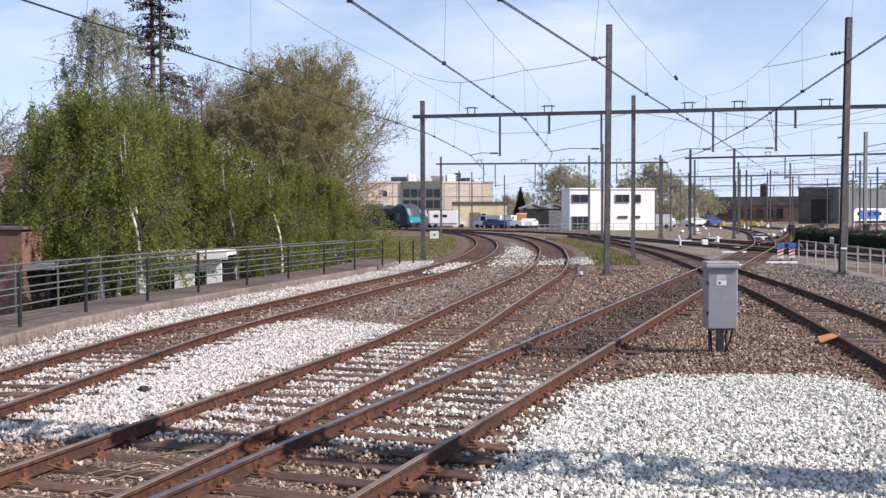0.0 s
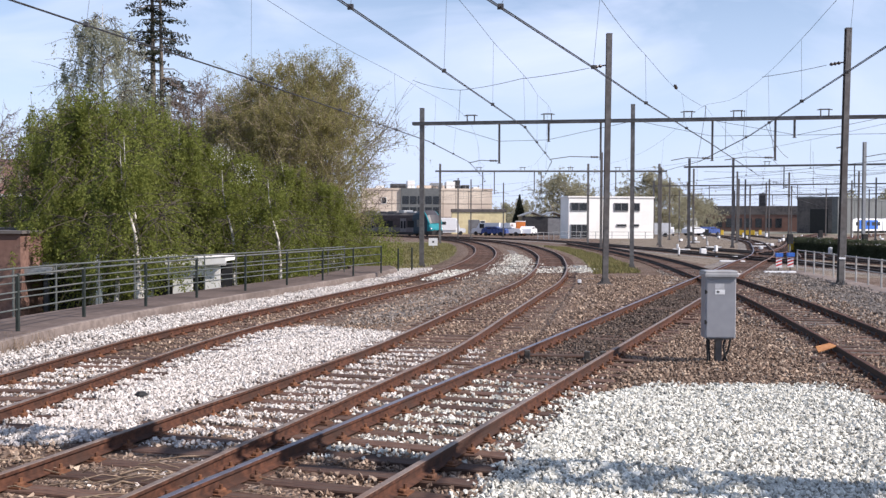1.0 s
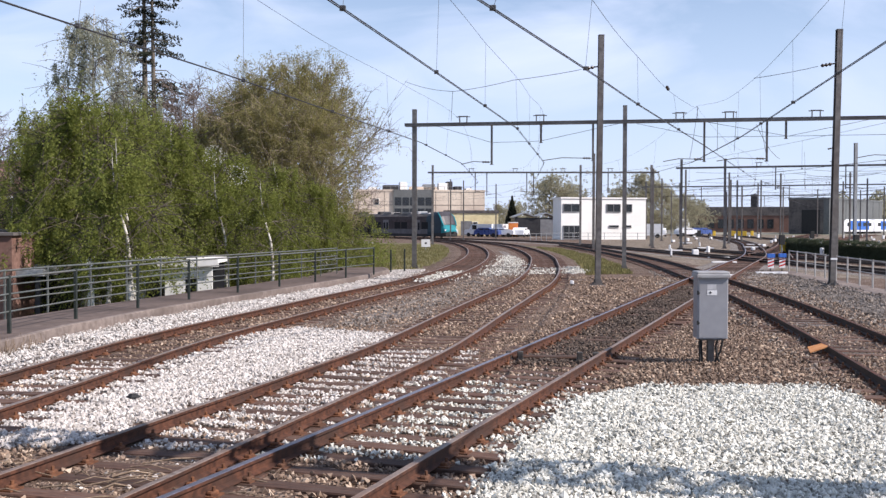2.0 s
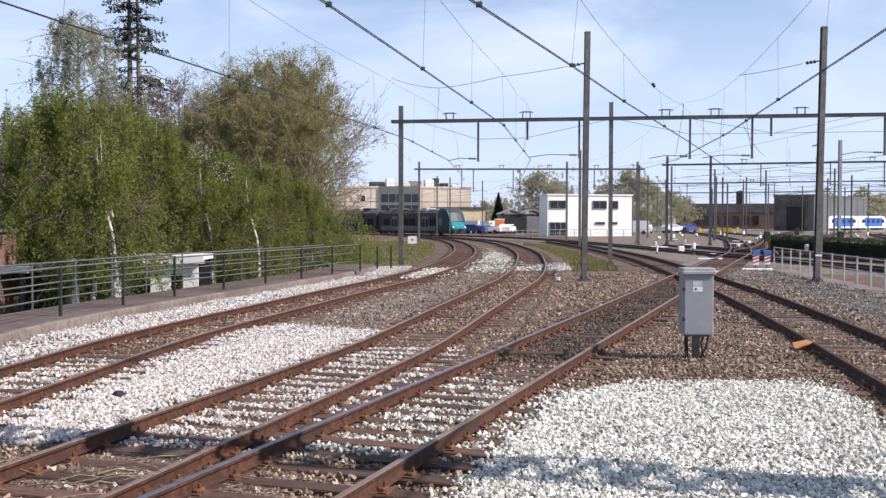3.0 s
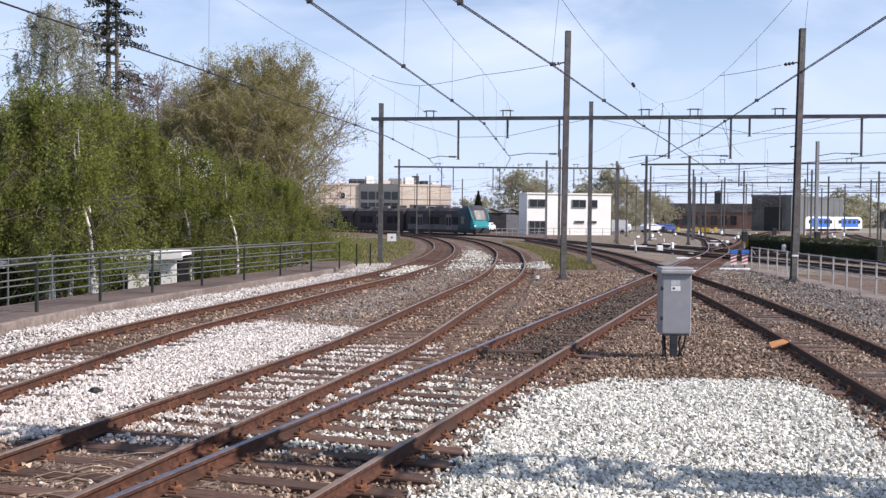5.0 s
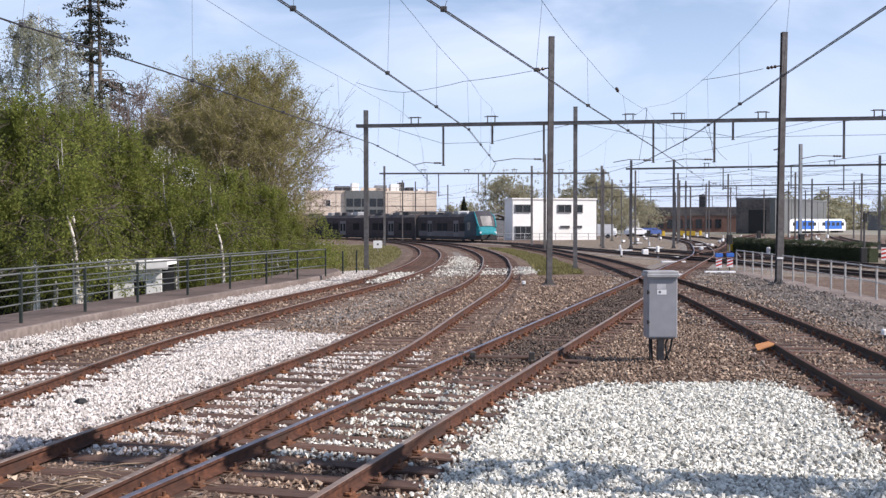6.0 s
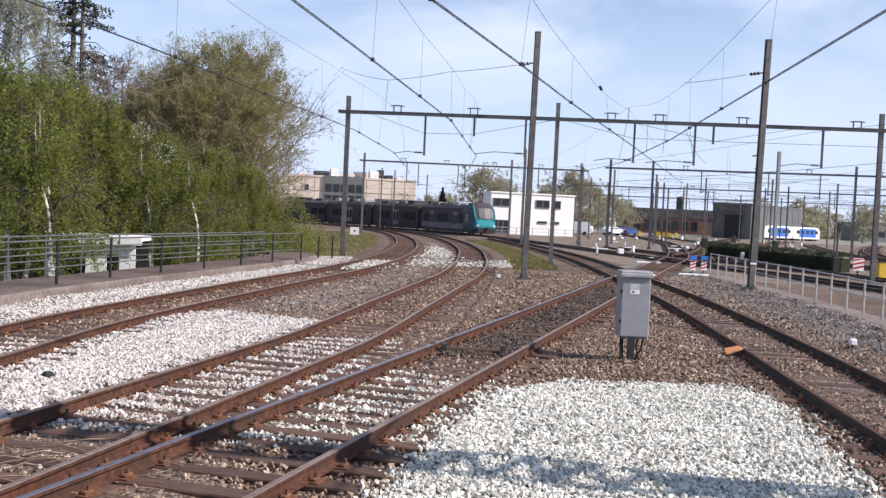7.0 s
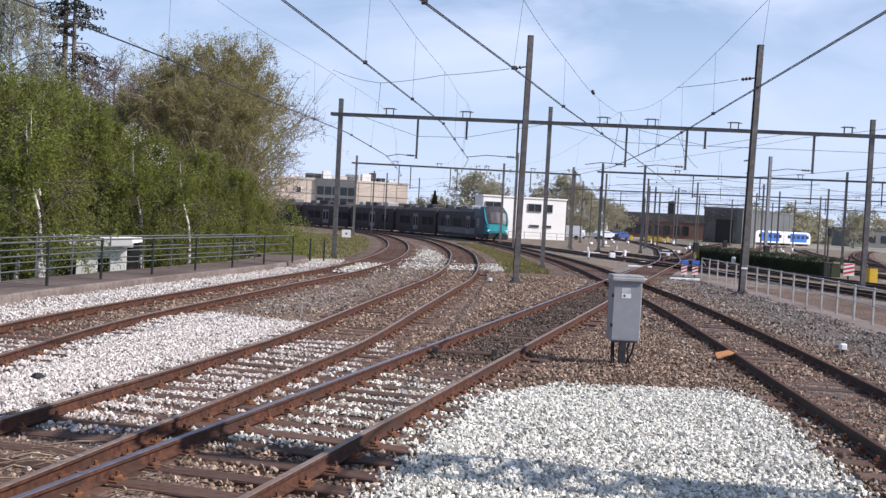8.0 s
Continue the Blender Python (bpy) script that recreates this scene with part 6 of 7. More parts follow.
    far = tree_proto("distant round-crowned tree in early leaf, paled for haze", "tree", 26, 10.5, 4.4, 30, 20000, M["leaf_far_haze"], M["bark"], .115, .1, .8, .1, 10, 2, 1.0, group="distant trees", twigmat="twig_pale", even=3.0)
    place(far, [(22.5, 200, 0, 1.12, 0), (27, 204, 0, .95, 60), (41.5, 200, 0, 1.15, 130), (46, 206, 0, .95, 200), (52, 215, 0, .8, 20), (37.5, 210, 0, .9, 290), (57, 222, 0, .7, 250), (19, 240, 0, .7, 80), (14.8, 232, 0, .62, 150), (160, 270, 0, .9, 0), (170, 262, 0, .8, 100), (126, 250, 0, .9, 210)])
    cone = np.random.default_rng(5)
    t = thing("conifer", "small dark pointed conifer beside the shed", "tree", pose(15.6, 206, 0))
    b = Builder()
    b.tube([(0, 0, 0), (0, 0, 7)], [.2, .05], 6)
    part("trunk", b, M["bark"], t)
    h = cone.uniform(.06, 1, 5000) ** 1.3
    a = cone.uniform(0, 6.28, 5000)
    r = (1 - h) * 1.9 * cone.uniform(.5, 1.1, 5000)
    C = np.stack([np.cos(a) * r, np.sin(a) * r, h * 7.6], 1)
    tagged(part("crown", quad_mesh("crown", leaf_quads(C, .2, cone), M["needle"]), None, t), kind="stuff")
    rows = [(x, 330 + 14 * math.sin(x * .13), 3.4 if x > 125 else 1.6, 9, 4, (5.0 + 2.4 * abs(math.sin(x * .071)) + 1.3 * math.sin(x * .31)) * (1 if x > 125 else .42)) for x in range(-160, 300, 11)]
    build_bushes("distant_woods", rows, "far hazy belt of trees along the horizon", "woods", M["leaf_far_haze"], 13, .55, 33)
    build_hedge()


def build_hedge():
    """A clipped dark hedge along the yard tracks, leaves packed into a straight-sided strip."""
    rng = np.random.default_rng(34)
    n = 34000
    y = rng.uniform(61, 84, n)
    side = rng.random(n)
    across = np.where(side < .75, rng.normal(-.36, .05, n), rng.uniform(-.4, .4, n))
    up = np.where(side < .75, rng.uniform(.05, 1.1, n), 1.1 + rng.normal(0, .04, n)) + .07 * np.sin(y * 2.3) + .05 * np.sin(y * 5.9)
    x = np.array([x_at(TRACK_E, q) + 8.0 + (q - 40) * .06 for q in y]) + across
    C = np.stack([x, y, up], 1)
    h = tagged(new("hedge", quad_mesh("hedge", leaf_quads(C, .042, rng), M["hedge"])), "long low dark green hedge along the yard tracks", "hedge", kind="stuff")
    b = Builder()
    b.sweep([(-.3, .0), (.3, .0), (.3, .85), (-.3, .85)], [(x_at(TRACK_E, q) + 8.0 + (q - 40) * .06, q, 0) for q in np.arange(61.2, 84, 2.0)])
    part("twig_core", b, M["hedge"], h)


build_ground()
build_coverings()
build_footway()
for ln, a, e, mt, lb in ((TRACK_A, -6, 156, M["ground"], "dirty brown ballast strip under a curving track"), (TRACK_B, -6, 145, M["ground"], "brown ballast strip under the main curving track"),
                         (TRACK_D, -4, 106, M["greygravel"], "dark grey ballast strip under the siding"), (TRACK_E, -4, 208, M["palegravel"], "grey ballast strip under the running line")):
    build_bed(ln, a, e, mt, lb, .68 if ln is TRACK_D else 1.75)
build_bed(TRACK_C, 14.5, 37, M["oily"], "dark oil-stained gravel between the straight track's rails", .62)
build_bed(TRACK_C, 39, 190, M["palegravel"], "grey ballast strip under the straight track")
build_track(TRACK_A, -6, 156, "rusty outer track curving along the footway", (M["railtop"], M["railtop"]), (8, 120), (9, 45), seed=1)
build_track(TRACK_B, -6, 151, "rusty track curving away through white ballast", (M["railtop"], M["railtop"]), (6, 110), (6, 45), seed=2)
build_track(TRACK_C, 3.2, 195, "straight track with one polished rail crossing the siding", (M["polished"], M["railtop"]), (6, 90), (6, 45), seed=3)
build_track(TRACK_D, -4, 106, "dark siding track of weathered rails", (M["rust"], M["rust"]), (8, 80), (10, 45), seed=4, steel="dark_rail")
build_track(TRACK_E, -2, 208, "running line on which the train comes", (M["railtop"], M["railtop"]), (25, 130), seed=5, steel="dark_rail")
build_bed(TRACK_O, 12, 92, M["yardgravel"], "brown ballast strip under a yard track")
build_track(TRACK_O, 12, 92, "dark yard track beside the running line", (M["railtop"], M["railtop"]), (0, 0), seed=10, steel="dark_rail")
build_track(TRACK_F, 5, 188, "yard track beyond the railing", (M["railtop"], M["railtop"]), (0, 0), seed=6, steel="dark_rail")
build_track(TRACK_G, 5, 170, "yard track beyond the railing", (M["railtop"], M["railtop"]), (0, 0), seed=7, steel="dark_rail")
build_track(TRACK_H, 15, 170, "outermost yard track fanning away", (M["railtop"], M["railtop"]), (0, 0), seed=8)
for ln in (TRACK_F, TRACK_G, TRACK_H):
    build_bed(ln, 5, 188, M["yardgravel"], "brown ballast strip under a yard track")
for ln in (TRACK_I, TRACK_J, TRACK_K, TRACK_L, TRACK_M, TRACK_N):
    build_bed(ln, 30, 205, M["ground"], "brown ballast strip under a yard track")
    build_track(ln, 30, 204, "yard track curving towards the sheds", (M["railtop"], M["railtop"]), (0, 0), seed=9)
build_fence([(-8.85, 14.4), (-8.7, 17.2), (-8.5, 20.2), (-8.25, 23.2), (-7.7, 26.2), (-7.05, 29.4), (-6.3, 32), (-5.5, 34.7), (-4.75, 37), (-4.05, 39.5), (-3.35, 41.6), (-2.6, 43.9)], 2.95, 1.12, 0.24, (0.42, 0.77, 1.1), M["fencepost"], M["fence"], "grey-green tubular handrail fence with dark posts")
build_fence([(-10.4, 10), (-10.15, 18), (-9.85, 24), (-9.2, 27.4), (-8.4, 31), (-7.3, 34), (-6.2, 37.4), (-4.9, 41.6), (-4.2, 44.2)], 1.9, 1.12, 0.22, (0.42, 0.77, 1.1), M["fence"], M["fence"], "pale grey-green handrail on the footway's far edge", 0.022)
build_fence([(17.9, 51.5), (16.4, 38), (14.9, 28), (13.4, 20), (12.2, 10)], 1.7, 1.05, 0.01, (0.55, 1.03), M["pale_rail"], M["pale_rail"], "pale weathered steel railing beside the narrow path", 0.03, "metal_railing")

# portals: one behind the viewer's shoulder, the near one, and those further down the yard
build_portal((-11, 12.5), (25, 1.9), 7.4, 8.3, (0, 37.5), (), (), "dark lattice steel portal spanning the tracks near the platform end", 0.4, 0.2)
build_portal((-1.06, 54), (26.5, 48.5), 7.55, 8.35, (0, 10.9, 26.75), ((4.1, 5.45, -1.6), (6.65, 6.55, 0), (9.3, 5.6, -2.6), (14.8, 5.5, -2), (17.8, 5.5, -2.4), (18.7, 6.6, 0), (24.0, 5.6, -2)), (2.6, 6.6, 13.6, 16.0, 20.1, 25.6), "dark steel portal with hangers across four tracks")
build_portal((-0.2, 106), (22.4, 104.5), 7.55, 8.3, (0, 15.2, 22.4), ((4.4, 5.5, 1.5), (5.6, 5.2, 1.5), (9.7, 5.5, -1.4), (10.4, 5.2, -1.4), (18, 5.5, 0)), (4, 8.5, 13.4, 18.2), "distant steel portal over the curving tracks")
build_portal((23.4, 97), (58, 84), 7.6, 8.4, (0, 4.0, 22, 36.9), ((8.5, 5.5, 1.5), (14.5, 5.5, 1.5), (19, 5.4, -1.5), (25, 5.5, 0), (30, 5.5, 1.5)), (7, 13.5, 18, 24, 30), "steel portal over the yard tracks")
build_portal((31, 150), (78, 128), 7.6, 8.4, (0, 13, 30, 51.8), ((8, 5.5, 1.5), (20, 5.5, 1.5), (26, 5.5, -1.5), (36, 5.5, 0)), (6, 17, 25, 40), "far steel portal over the yard tracks")
build_portal((40, 205), (110, 175), 7.6, 8.4, (0, 18, 42, 76), ((10, 5.5, 1.5), (25, 5.5, 1.5), (50, 5.5, -1.5)), (12, 30, 55), "far steel portal over the yard fan")
build_mast_alone(6.36, 39.8, 0, 9.7, ((-1, 8.45),), "tall dark free-standing catenary mast between tracks", .5)
build_mast_alone(15.52, 39.8, 0, 9.95, ((-1, 8.6),), "tall dark catenary mast beside the railing path", 1.0)
build_mast_alone(14.3, 92, 0, 8.6, ((-1, 6.9),), "distant slim catenary mast on the grass verge")

FAR_A = [(x_at(TRACK_A, y), y) for y in (78, 105, 128, 150)]
FAR_B = [(x_at(TRACK_B, y), y) for y in (78, 105, 128, 148)]
build_near_overhead([(-5.92, 14.56), (-5.5, 16.4), (-4.4, 20.9), (-.51, 39.4), (1.42, 53.4)], FAR_A, "sagging contact and carrier wires above the outer track", 5.5,
                    [(-7.6, 6, 7.9), (-3.79, 23.6, 7.36), (-2.78, 28.5, 7.28), (-1.0, 37, 7.33), (1.4, 53.4, 7.62), (2.9, 80, 7.2), (3.0, 105, 7.6), (-8, 150, 7.5)], (16.1, 22.2, 28.4, 34.5, 40.7, 46.8, 66, 80, 92))
build_near_overhead([(-1.33, 14.63), (-.43, 18.74), (1.31, 26.86), (2.69, 33.37), (5.6, 52.4)], FAR_B, "twin contact wires and carrier above the curving track", 5.5,
                    [(-2.9, 8, 7.7), (.52, 23.1, 7.24), (1.31, 26.9, 7.16), (2.69, 33.4, 7.14), (3.65, 39.8, 7.39), (5.55, 52.4, 7.73), (7.4, 78, 7.2), (7.0, 105, 7.6), (-5, 148, 7.5)], (14.7, 20.9, 26.9, 33.4, 39.8, 46, 66, 80, 92))
build_near_overhead([(.82, 14.43), (2.93, 19.99), (5.12, 25.91), (10.49, 39.83), (14.7, 51)], [(x_at(TRACK_C, y), y) for y in (71, 92, 120, 150, 194)], "twin contact wires and carrier above the straight track", 5.45,
                    [(-1.3, 6, 7.0), (3.41, 21.3, 6.86), (5.17, 26.1, 6.66), (7.3, 32, 6.57), (9.72, 38.5, 6.8), (13.1, 51.2, 8.25), (14.4, 54.5, 8.0), (17.8, 62, 7.3), (22, 71, 7.0), (29, 92, 7.4), (36.5, 120, 7.0), (44, 150, 7.4)], (14.4, 20, 26, 33, 60, 71, 82))
build_near_overhead([(7.55, 17.54), (8.93, 25.54), (10.7, 35.8), (12.82, 51.03)], [(x_at(TRACK_D, y), y) for y in (62, 75, 90, 103)], "twin contact wires and carrier above the siding", 5.45,
                    [(6.0, 8, 7.6), (7.3, 16, 7.25), (8.41, 22.5, 7.09), (8.9, 25.3, 7.04), (10.06, 31.8, 7.05), (11.16, 39.2, 7.18), (12.15, 46, 7.75), (13.1, 51.2, 8.25), (13.2, 55, 8.05), (13.3, 63, 7.3), (13.4, 75, 7.0), (13.7, 103, 7.5)], (20.5, 25.5, 31, 36.5, 62, 75, 90))
build_overhead(TRACK_E, (-3, 5, 49, 103, 148, 182), "contact wire and carrier above the running line", 5.5, 7.3, .35, False)
build_overhead(TRACK_F, (2, 48, 90, 140, 185), "contact wire and carrier above a yard track", 5.5, 7.3, .4, False)
build_overhead(TRACK_G, (2, 45, 88, 135, 170), "contact wire and carrier above a yard track", 5.5, 7.3, .4, False)
build_overhead(TRACK_H, (12, 50, 95, 140, 172), "contact wire and carrier above a yard track", 5.5, 7.3, .4, False)
build_overhead(TRACK_I, (75, 92, 140, 200), "contact wire and carrier above a yard track", 5.5, 7.3, .4, False)
build_overhead(TRACK_J, (42, 82, 130, 178), "contact wire and carrier above a yard track", 5.5, 7.3, .4, False)
for ln, ys in ((TRACK_K, (42, 84, 130, 178)), (TRACK_L, (70, 100, 145, 200)), (TRACK_M, (78, 110, 150, 195)), (TRACK_N, (75, 108, 150, 195))):
    build_overhead(ln, ys, "contact wire and carrier above a yard track", 5.5, 7.3, .45, False)
build_mast_alone(32, 77.7, 0, 8.5, (), "pale galvanised steel mast in the yard", 0, .22, "galv")
build_mast_alone(31, 78.9, 0, 10.0, ((-1, 8.2),), "dark yard mast beside a pale one", 0, .2)
build_cabinet(4.81, 17.75)
for x, y in ((-2.07, 48.6), (-1.45, 49.7)):
    b = Builder()
    b.box(x - .04, y - .04, -.1, x + .04, y + .04, 1.15, bevel=.01)
    tagged(part("fence_post", b, M["fencepost"]), "lone dark fence post standing in the grass", "post", "lone fence posts")


def build_grass(name, outline, count, label, seed):
    """Short upright blades over a patch."""
    rng = np.random.default_rng(seed)
    P = np.array(outline)
    x = rng.uniform(P[:, 0].min(), P[:, 0].max(), count * 3)
    y = rng.uniform(P[:, 1].min(), P[:, 1].max(), count * 3)
    k = inside(outline, x, y) & (np.sin(x * 1.3) * np.sin(y * .7) > rng.uniform(-1.2, .8, count * 3))
    x, y = x[k][:count], y[k][:count]
    n = len(x)
    a, h = rng.uniform(0, 6.28, n), rng.uniform(.05, .2, n)
    base = np.stack([x, y, np.zeros(n)], 1)
    w = np.stack([np.cos(a), np.sin(a), np.zeros(n)], 1) * .025
    tip = base + np.stack([rng.normal(0, .04, n), rng.normal(0, .04, n), h], 1)
    Q = np.stack([base - w, base + w, tip + w * .3, tip - w * .3], 1)
    tagged(new(name, quad_mesh(name, Q, M["blade"])), label, "grass", kind="stuff")


build_grass("grass_blades", [tuple(p) for p in beside(TRACK_B, 2.0)[::4] if 47 < p[1] < 100] + [tuple(p) for p in beside(TRACK_D, -2.5)[::4] if 47 < p[1] < 92][::-1], 15000, "short green and dry grass blades between the tracks", 41)
build_grass("grass_blades", [tuple(p) for p in beside(TRACK_A, -2.3)[::4] if 50 < p[1] < 110] + [(kerb_x(y) - 1.5, y) for y in range(110, 48, -6)], 17000, "rough green grass blades on the bank", 42)
build_ballast()
build_white_office()
build_apartments()
build_workshops()
build_left_sheds()
build_trees()


# ---- small things ----
def build_warning_board(x, y, label, blue=True):
    s = thing("warning_board", label, "sign", pose(x, y, 0))
    b = Builder()
    b.tube([(0, .05, -.1), (0, .05, 1.6)], .04, 8)
    part("post", b, M["black"], s)
    b = Builder()
    b.box(-.24, -.02, .35, .24, .01, 1.15)
    p = part("board", b, M["whiteplate"], s, "red and white striped board")
    s.scale = (.62, .62, .62)
    for k in range(3):
        b = Builder()
        z = .42 + k * .26
        b.add([(-.24, -.024, z), (.24, -.024, z + .16), (.24, -.024, z + .29 if k < 2 else z + .2), (-.24, -.024, z + .13)], [(0, 1, 2, 3)])
        part("stripe", b, M["redpaint"], p)
    if blue:
        b = Builder()
        b.box(-.3, -.12, 1.2, .3, .12, 1.5, bevel=.02)
        part("lamp_box", b, M["bluepaint"], s, "bright blue box")
    return s


def build_yard_spans():
    """Thin cross wires between the yard's masts."""
    rnd = random.Random(61)
    rows = []
    for y, x0, x1 in ((92, 23.5, 58), (104, 27, 62), (118, 27.5, 64), (128, 30, 70), (141, 34, 76), (158, 38, 82), (178, 44, 95)):
        x = x0
        while x < x1:
            q = x + rnd.uniform(6, 12)
            z = 6.4 + rnd.uniform(0, 1.0)
            rows.append(((x, y - (x - x0) * .3, z), (q, y - (q - x0) * .3, z + rnd.uniform(-.3, .3)), rnd.uniform(.1, .4)))
            rows.append(((x, y - (x - x0) * .3, z - .7), (q, y - (q - x0) * .3, z - .1), .05))
            x = q
    build_cross_wires(rows, "thin steel cross wires over the yard tracks", .014)


def build_small_things():
    build_yard_spans()
    b = Builder()
    b.tube([tuple(p) for p in spline([(15.5, 39.7, .12), (15.1, 39.3, .03), (14.6, 39.5, .02), (14.2, 39.0, .02), (13.6, 39.2, .02), (13.2, 38.7, .0)], .1)], .03, 6)
    b.tube([tuple(p) for p in spline([(15.55, 39.6, .2), (15.3, 39.0, .03), (14.9, 38.7, .02), (14.3, 38.6, .0)], .1)], .025, 6)
    tagged(part("loose_cable", b, M["black"]), "black cable lying loose on the gravel beside a mast", "cable")
    build_warning_board(16.55, 50.2, "red and white striped marker with a blue box")
    build_warning_board(17.25, 50.6, "red and white striped marker with a blue box")
    build_warning_board(28.3, 56.5, "red and white striped board beside the yard tracks", False).scale = (1.35, .9, .9)
    for x, y in ((28.4, 83), (29.0, 55.2), (52, 190), (56, 192), (60, 193)):
        c = thing("yellow_cabinet", "small yellow trackside cabinet", "cabinet", pose(x, y, 0), "yellow cabinets")
        b = Builder()
        b.box(-.25, -.2, 0, .25, .2, .9, bevel=.03)
        part("body", b, M["yellow"], c)
        b = Builder()
        b.box(-.28, -.23, .9, .28, .23, .94)
        part("lid", b, M["darkclad"], c)
    # low white marker blocks
    for x, y in ((5.25, 39.0), (10.4, 20.8)):
        c = thing("marker_post", "small white marker on a short stub in the gravel", "marker", pose(x, y, -.02), "white markers")
        b = Builder()
        b.tube([(0, 0, 0), (0, 0, .18)], .04, 8)
        part("stub", b, M["steel_bare"], c)
        b = Builder()
        b.box(-.09, -.07, .17, .09, .07, .32, bevel=.03)
        part("head", b, M["whiteplate"], c)
        c.scale = (.8, .8, .8)
    c = thing("sign_board", "small white sign with a black mark in the grass", "sign", pose(-.75, 88, 0))
    b = Builder()
    b.tube([(0, .03, -.1), (0, .03, .8)], .04, 6)
    part("post", b, M["galv"], c)
    b = Builder()
    b.box(-.38, -.02, .3, .38, .01, .95)
    p = part("plate", b, M["whiteplate"], c)
    b = Builder()
    b.box(-.08, -.024, .55, .08, -.021, .7)
    part("mark", b, M["black"], p)
    # rusty plate leaning on the siding's rail
    b = Builder()
    m = pose(7.1, 18.95, .125, 3, -17, 12)
    b.add([tuple(m @ Vector(v)) for v in ((-.2, -.13, 0), (.17, -.17, 0), (.2, .1, 0), (-.05, .18, 0), (-.2, -.13, .02), (.17, -.17, .02), (.2, .1, .02), (-.05, .18, .02))],
          [(3, 2, 1, 0), (4, 5, 6, 7), (0, 1, 5, 4), (1, 2, 6, 5), (2, 3, 7, 6), (3, 0, 4, 7)])
    tagged(part("metal_plate", b, M["orange"]), "bent orange-rusty metal plate leaning on a rail", "plate")
    b = Builder()
    rnd = random.Random(8)
    rings = []
    for k, (r, z) in enumerate(((.03, 0), (.07, .02), (.075, .06), (.04, .10))):
        rings.append([(-4.05 + math.cos(a) * r * rnd.uniform(.8, 1.5), 13.75 + math.sin(a) * r * rnd.uniform(.7, 1.1), .05 + z) for a in np.linspace(0, 6.28, 9)[:-1]])
    loft(b, rings)
    tagged(part("dark_rock", b, M["black"]), "dark lump lying on the white ballast", "rock")
    # dead stalks on the dirt beside the rails
    b = Builder()
    for _ in range(70):
        x, y, a, l = rnd.uniform(-5.2, -1.9), rnd.uniform(7.6, 10.2), rnd.uniform(-.5, .5), rnd.uniform(.15, .55)
        b.tube([(x, y, .03), (x + math.cos(a) * l * .5, y + math.sin(a) * l * .5, .06 + rnd.uniform(0, .03)), (x + math.cos(a) * l, y + math.sin(a) * l, .03)], .006, 4)
    for _ in range(260):
        x, y = rnd.uniform(-8.6, -7.7), rnd.uniform(17.2, 20.4)
        b.tube([(x, y, 0), (x + rnd.uniform(-.08, .08), y + rnd.uniform(-.08, .08), rnd.uniform(.1, .3))], [.006, .002], 4)
    for _ in range(18):
        x, y, a, l = rnd.uniform(-5.4, -2.9), rnd.uniform(8.2, 10.4), rnd.uniform(-.35, .45), rnd.uniform(.25, .85)
        r = rnd.uniform(.006, .014)
        b.tube([(x, y, .05), (x + math.cos(a) * l * .5, y + math.sin(a) * l * .5, .07 + rnd.uniform(0, .03)), (x + math.cos(a + .2) * l, y + math.sin(a + .2) * l, .05)], [r, r * .9, r * .4], 5)
    tagged(part("dry_stalks", b, M["straw"]), "dry straw-coloured stalks lying on the dirt", "stalks", kind="stuff")
    # timber and brackets across the straight track
    c = thing("crossing_timber", "dark cable duct timber across the track with upright brackets", "timber", pose(1.95, 18.1, 0, 0, 0, -6))
    b = Builder()
    b.box(-.68, -.12, -.05, .68, .12, .1, bevel=.02)
    part("beam", b, M["sleeper"], c)
    for x in (-.62, -.42, .62, .9):
        b = Builder()
        b.box(x - .05, -.3, .06, x + .05, -.16, .2, bevel=.01)
        b.box(x - .07, -.34, .0, x + .07, -.12, .07)
        part("bracket", b, M["steel_bare"], c)
    build_vehicle("camper_van", "white camper van parked beyond the tracks", pose(.9, 176, 0, 0, 0, 5), 6.2, 2.7, M["car_white"], True, 2.9)
    build_vehicle("white_truck", "white truck with a box body parked beyond the tracks", pose(-4.2, 178, 0, 0, 0, 8), 5.5, 2.6, M["car_white"], True, 3.0)
    build_vehicle("white_van", "white delivery van parked beyond the tracks", pose(7.7, 172, 0, 0, 0, 150), 5.2, 2.1, M["car_white"])
    build_vehicle("blue_car", "dark blue car parked beside the workshop", pose(8.6, 166, 0, 0, 0, -20), 4.2, 1.5, M["car_blue"], False)
    build_vehicle("white_car", "white car parked beside the workshop", pose(11.0, 167, 0, 0, 0, -15), 4.2, 1.5, M["car_white"], False)
    build_vehicle("white_van", "small white van parked beside the shed", pose(11.6, 172, 0, 0, 0, 60), 4.6, 2.1, M["car_white"])
    c = thing("orange_container", "tall bright orange container beside the parked vehicles", "container", pose(13.0, 169.5, 0))
    b = Builder()
    b.box(-.75, -.75, .1, .75, .75, 2.3, bevel=.05)
    part("body", b, M["car_orange"], c)
    b = Builder()
    b.box(-.8, -.8, 2.3, .8, .8, 2.42, bevel=.03)
    part("lid", b, M["car_white"], c)
    for x in (-.55, .55):
        b = Builder()
        b.box(x - .1, -.6, 0, x + .1, .6, .1)
        part("skid", b, M["black"], c)
    build_vehicle("white_pickup", "white pickup parked beside the shed", pose(14.2, 168, 0, 0, 0, 70), 4.0, 1.55, M["car_white"], False)
    build_vehicle("white_van", "white van parked behind the white office block", pose(33.2, 160, 0, 0, 0, 170), 5, 2.2, M["car_white"])
